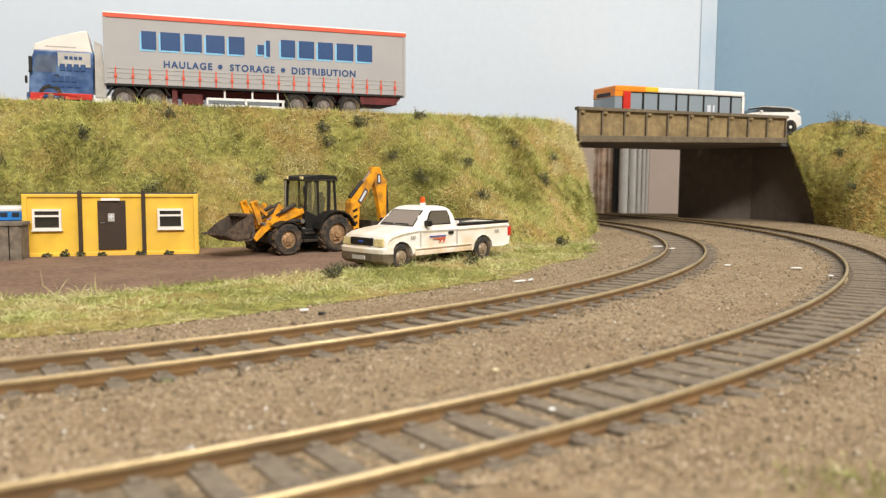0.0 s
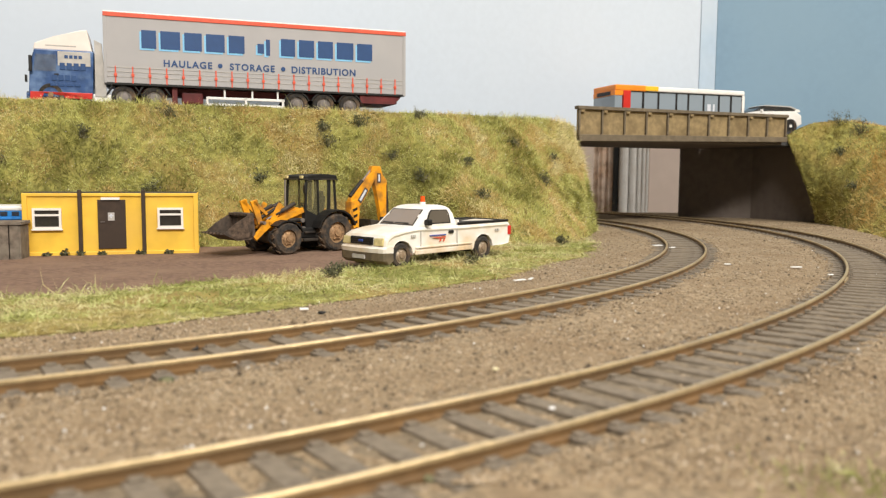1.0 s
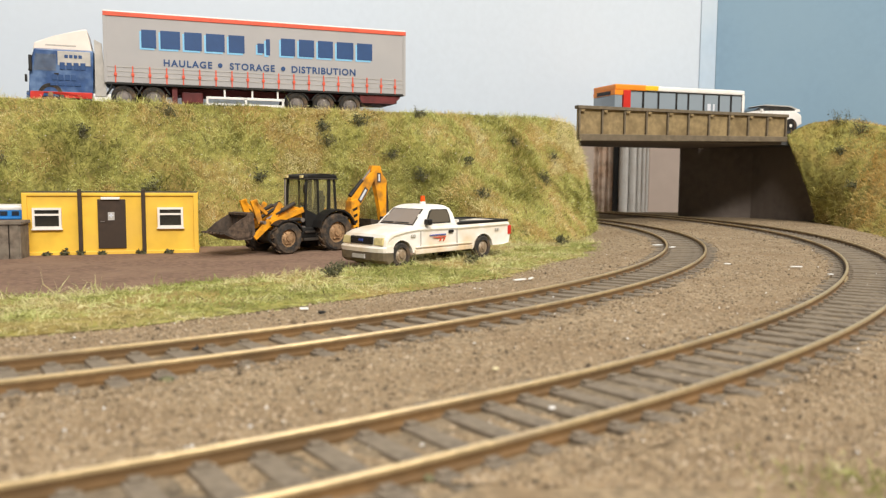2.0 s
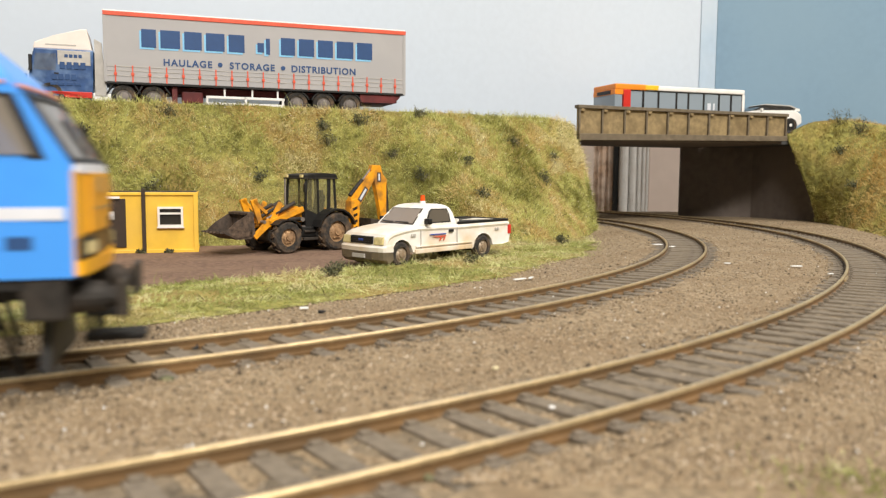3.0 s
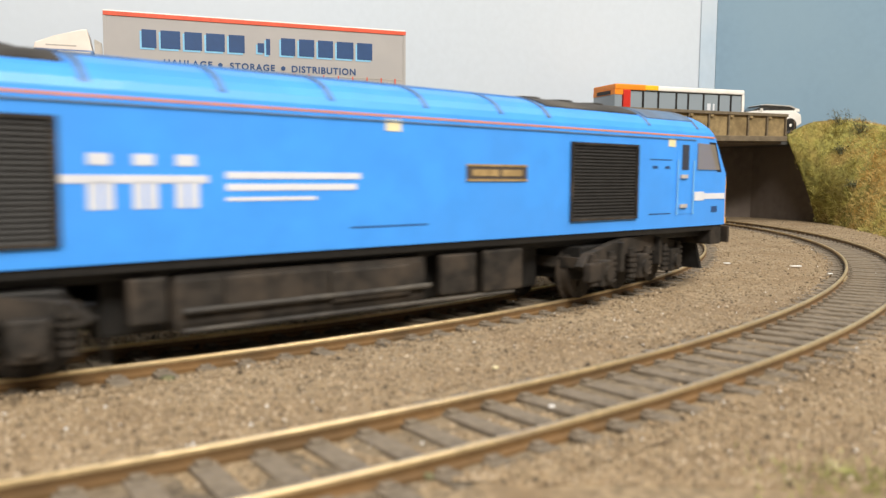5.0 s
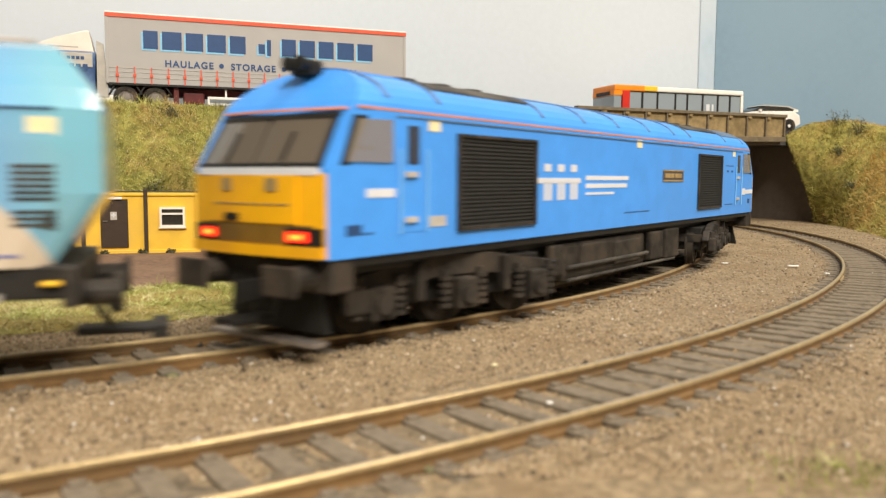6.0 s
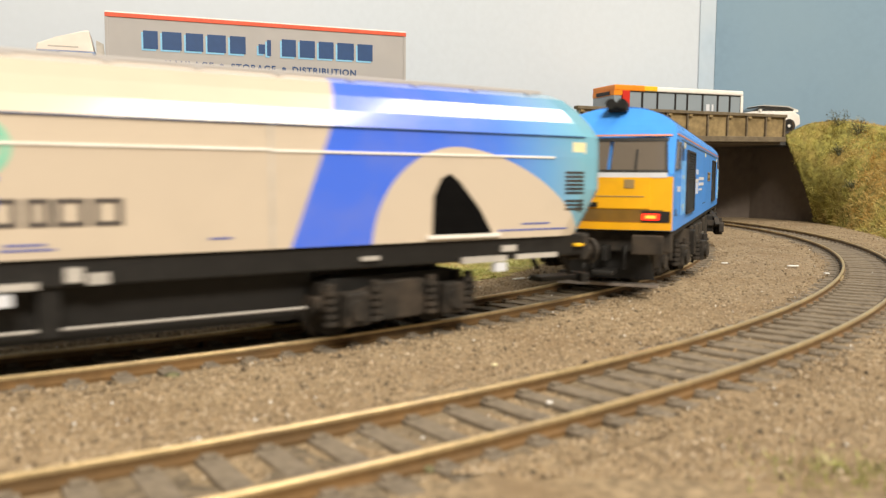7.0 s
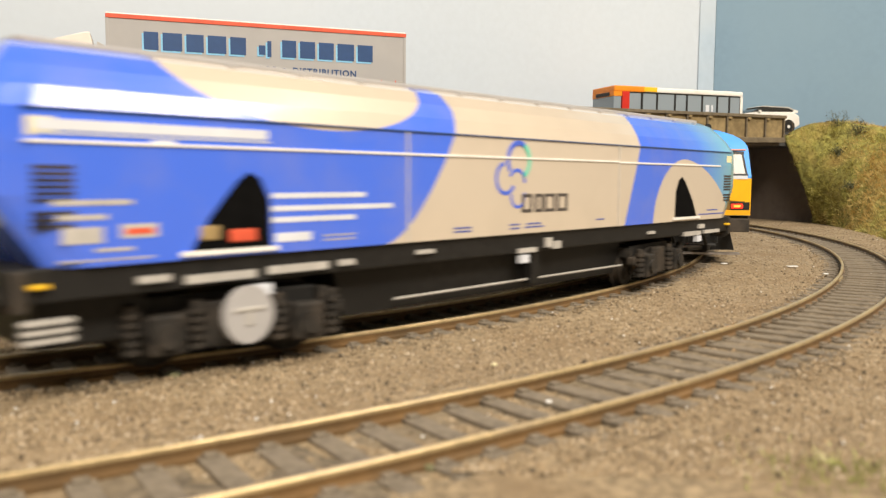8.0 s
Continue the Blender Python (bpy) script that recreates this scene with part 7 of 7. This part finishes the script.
        for x0, x1 in ((-0.90, -0.58), (-0.50, -0.24), (-0.20, 0.16), (0.22, 0.58)):
            bm = bmesh.new()
            for a, b_, c, d in ((x0, x1, 1.78, 1.84), (x0, x1, 2.06, 2.12), (x0, x0 + 0.08, 1.84, 2.06), (x1 - 0.08, x1, 1.84, 2.06)):
                box(bm, a, b_, *yd, c, d)
            opart("name_block", bm, "text_dark", t, "dark open block in place of a letter")
        # frame fittings
        yy = sorted((sd * 1.2, sd * 1.3))
        for x0, x1, z0, z1 in ((-8.2, -7.8, 1.16, 1.24), (-7.6, -6.6, 1.1, 1.2), (-6.4, -5.4, 1.12, 1.22), (-5.2, -4.9, 1.14, 1.22), (-3.6, -3.2, 1.2, 1.26), (-0.95, -0.4, 1.04, 1.12), (-0.1, 0.1, 1.1, 1.28), (0.15, 0.4, 1.06, 1.2), (5.7, 6.6, 1.02, 1.12), (6.8, 7.7, 1.04, 1.12), (6.5, 6.8, 1.18, 1.28), (3.9, 4.2, 1.16, 1.22)):
            opart("frame_label", boxm(x0, x1, yy[0], yy[1] + 0.03 if sd > 0 else yy[1], z0, z1) if sd > 0 else boxm(x0, x1, yy[0] - 0.03, yy[1], z0, z1), "silver", t, "grey frame label")
        yy = sorted((sd * 1.25, sd * 1.36))
        for x in (-6.5, -0.8, 6.45):
            opart("plate", boxm(x - 0.12, x + 0.12, *yy, 0.86, 1.0), "text_white", t, "small white plate")
        opart("yellow_handle", boxm(8.1, 8.3, *yy, 1.2, 1.25, bev=0.02), "amber", t, "yellow handle")
        opart("yellow_handle", boxm(-9.4, -9.2, *yy, 1.2, 1.25, bev=0.02), "amber", t, "yellow handle")
        for z in (0.62, 0.72, 0.82):
            opart("step", boxm(-9.5, -8.95, *yy, z, z + 0.05), "silver", t, "pale step bar")
        opart("handwheel_disc", cyl(bmesh.new(), (-6.84, sd * 1.46, 0.66), (-6.84, sd * 1.52, 0.66), 0.37, 28), "curtain", t, "large white disc handwheel")
        opart("disc_print", boxm(-6.89, -6.79, *sorted((sd * 1.50, sd * 1.54)), 0.52, 0.70, bev=0.02), "silver", t)
        opart("disc_print", boxm(-7.06, -6.62, *sorted((sd * 1.50, sd * 1.54)), 0.70, 0.76, bev=0.02), "silver", t)
        opart("truss_rod", cyl(bmesh.new(), (-3.9, sd * 1.1, 0.50), (3.1, sd * 1.1, 0.50), 0.02, 8), "silver", t, "pale underframe rod")
        opart("truss_post", boxm(-0.4, -0.15, *sorted((sd * 1.0, sd * 1.2)), 0.42, 1.1), "black", t)
    opart("frame", boxm(-9.6, 8.5, -1.27, 1.27, 1.04, 1.42, bev=0.03), "black", t, "black underframe")
    opart("hopper_chute", prism(bmesh.new(), [(-5.0, 1.06), (3.3, 1.06), (3.0, 0.32), (-4.8, 0.32)], "y", -0.95, 0.95), "black", t, "black discharge chutes")
    # plain block added to keep the space under the rear end dark
    opart("gap_block", boxm(-9.2, -7.9, -0.9, 0.9, 0.45, 1.06, bev=0.05), "black", t, "black block in place of brake gear, filling the gap below the frame")
    for s in (-1, 1):
        for y in (-0.87, 0.87):
            bm = bmesh.new()
            cyl(bm, (s * 8.90 - 0.55, y, 1.06), (s * 9.40 - 0.55, y, 1.06), 0.15, 14)
            cyl(bm, (s * 9.38 - 0.55, y, 1.06), (s * 9.46 - 0.55, y, 1.06), 0.24, 18)
            opart("buffer", bm, "grime", t, "dark round buffer")
        bm = bmesh.new()
        box(bm, *sorted((s * 8.85 - 0.55, s * 9.90 - 0.55)), -0.2, 0.2, 0.42, 0.52, bev=0.03)
        box(bm, *sorted((s * 9.75 - 0.55, s * 9.95 - 0.55)), -0.35, 0.35, 0.38, 0.56, bev=0.03)
        opart("coupling", bm, "black", t)
        for y in (-0.5, 0.45):
            opart("brake_pipe", cyl(bmesh.new(), (s * 8.97 - 0.55, y, 1.1), (s * 9.30 - 0.55, y, 0.6), 0.05, 6), "black", t)
        opart("headstock", boxm(*sorted((s * 8.85 - 0.55, s * 9.01 - 0.55)), -1.3, 1.3, 0.95, 1.4, bev=0.03), "grime", t)
    for x, turn in ((4.5, BEND_W * 0.86), (-6.55, -BEND_W * 1.22)):
        b = bogie(t, x, turn, (-0.95, 0.95), 0.46, heavy=False)
        for a in (-0.95, 0.95):
            WHEELS.append((wheelset(b, a, 0.46), a, 0.46))
    return t


loco = locomotive()
wagon = biomass_wagon()


# ---------------------------------------------------------------- what moves
def on_curve(s, piv):
    """A vehicle whose middle is s mm along the inner track, on two pivots."""
    deg = math.degrees(s / RA)
    x, y = on_arc(CA, math.sqrt(RA * RA - piv * piv), deg)
    return at(x, y, 0, deg + 90)


RUN = [(0.0, -798.0), (1.0, -718.0), (2.0, -638.0), (2.8, -574.0), (3.0, -557.7), (3.2, -541.0), (3.5, -515.8), (4.0, -467.8), (4.5, -421.2), (5.0, -371.0), (5.5, -319.8),
       (5.8, -289.2), (6.0, -268.6), (6.3, -236.8), (6.6, -204.6), (7.0, -160.8), (7.4, -117.0), (8.0, -51.3)]


def motions():
    walk(loco, [(t, on_curve(s, LOCO_PIV)) for t, s in RUN])
    walk(wagon, [(t, on_curve(s - 269.3, WAG_PIV)) for t, s in RUN])
    times = [k / 15 for k in range(121)]
    dist = np.interp(times, [t for t, _ in RUN], [s for _, s in RUN])
    for w, a, r in WHEELS:
        walk(w, [(t, Matrix.Translation((a * OO, 0, r * OO)) @ Matrix.Rotation((s + 798) / (r * OO * 1000), 4, "Y")) for t, s in zip(times, dist)])


motions()
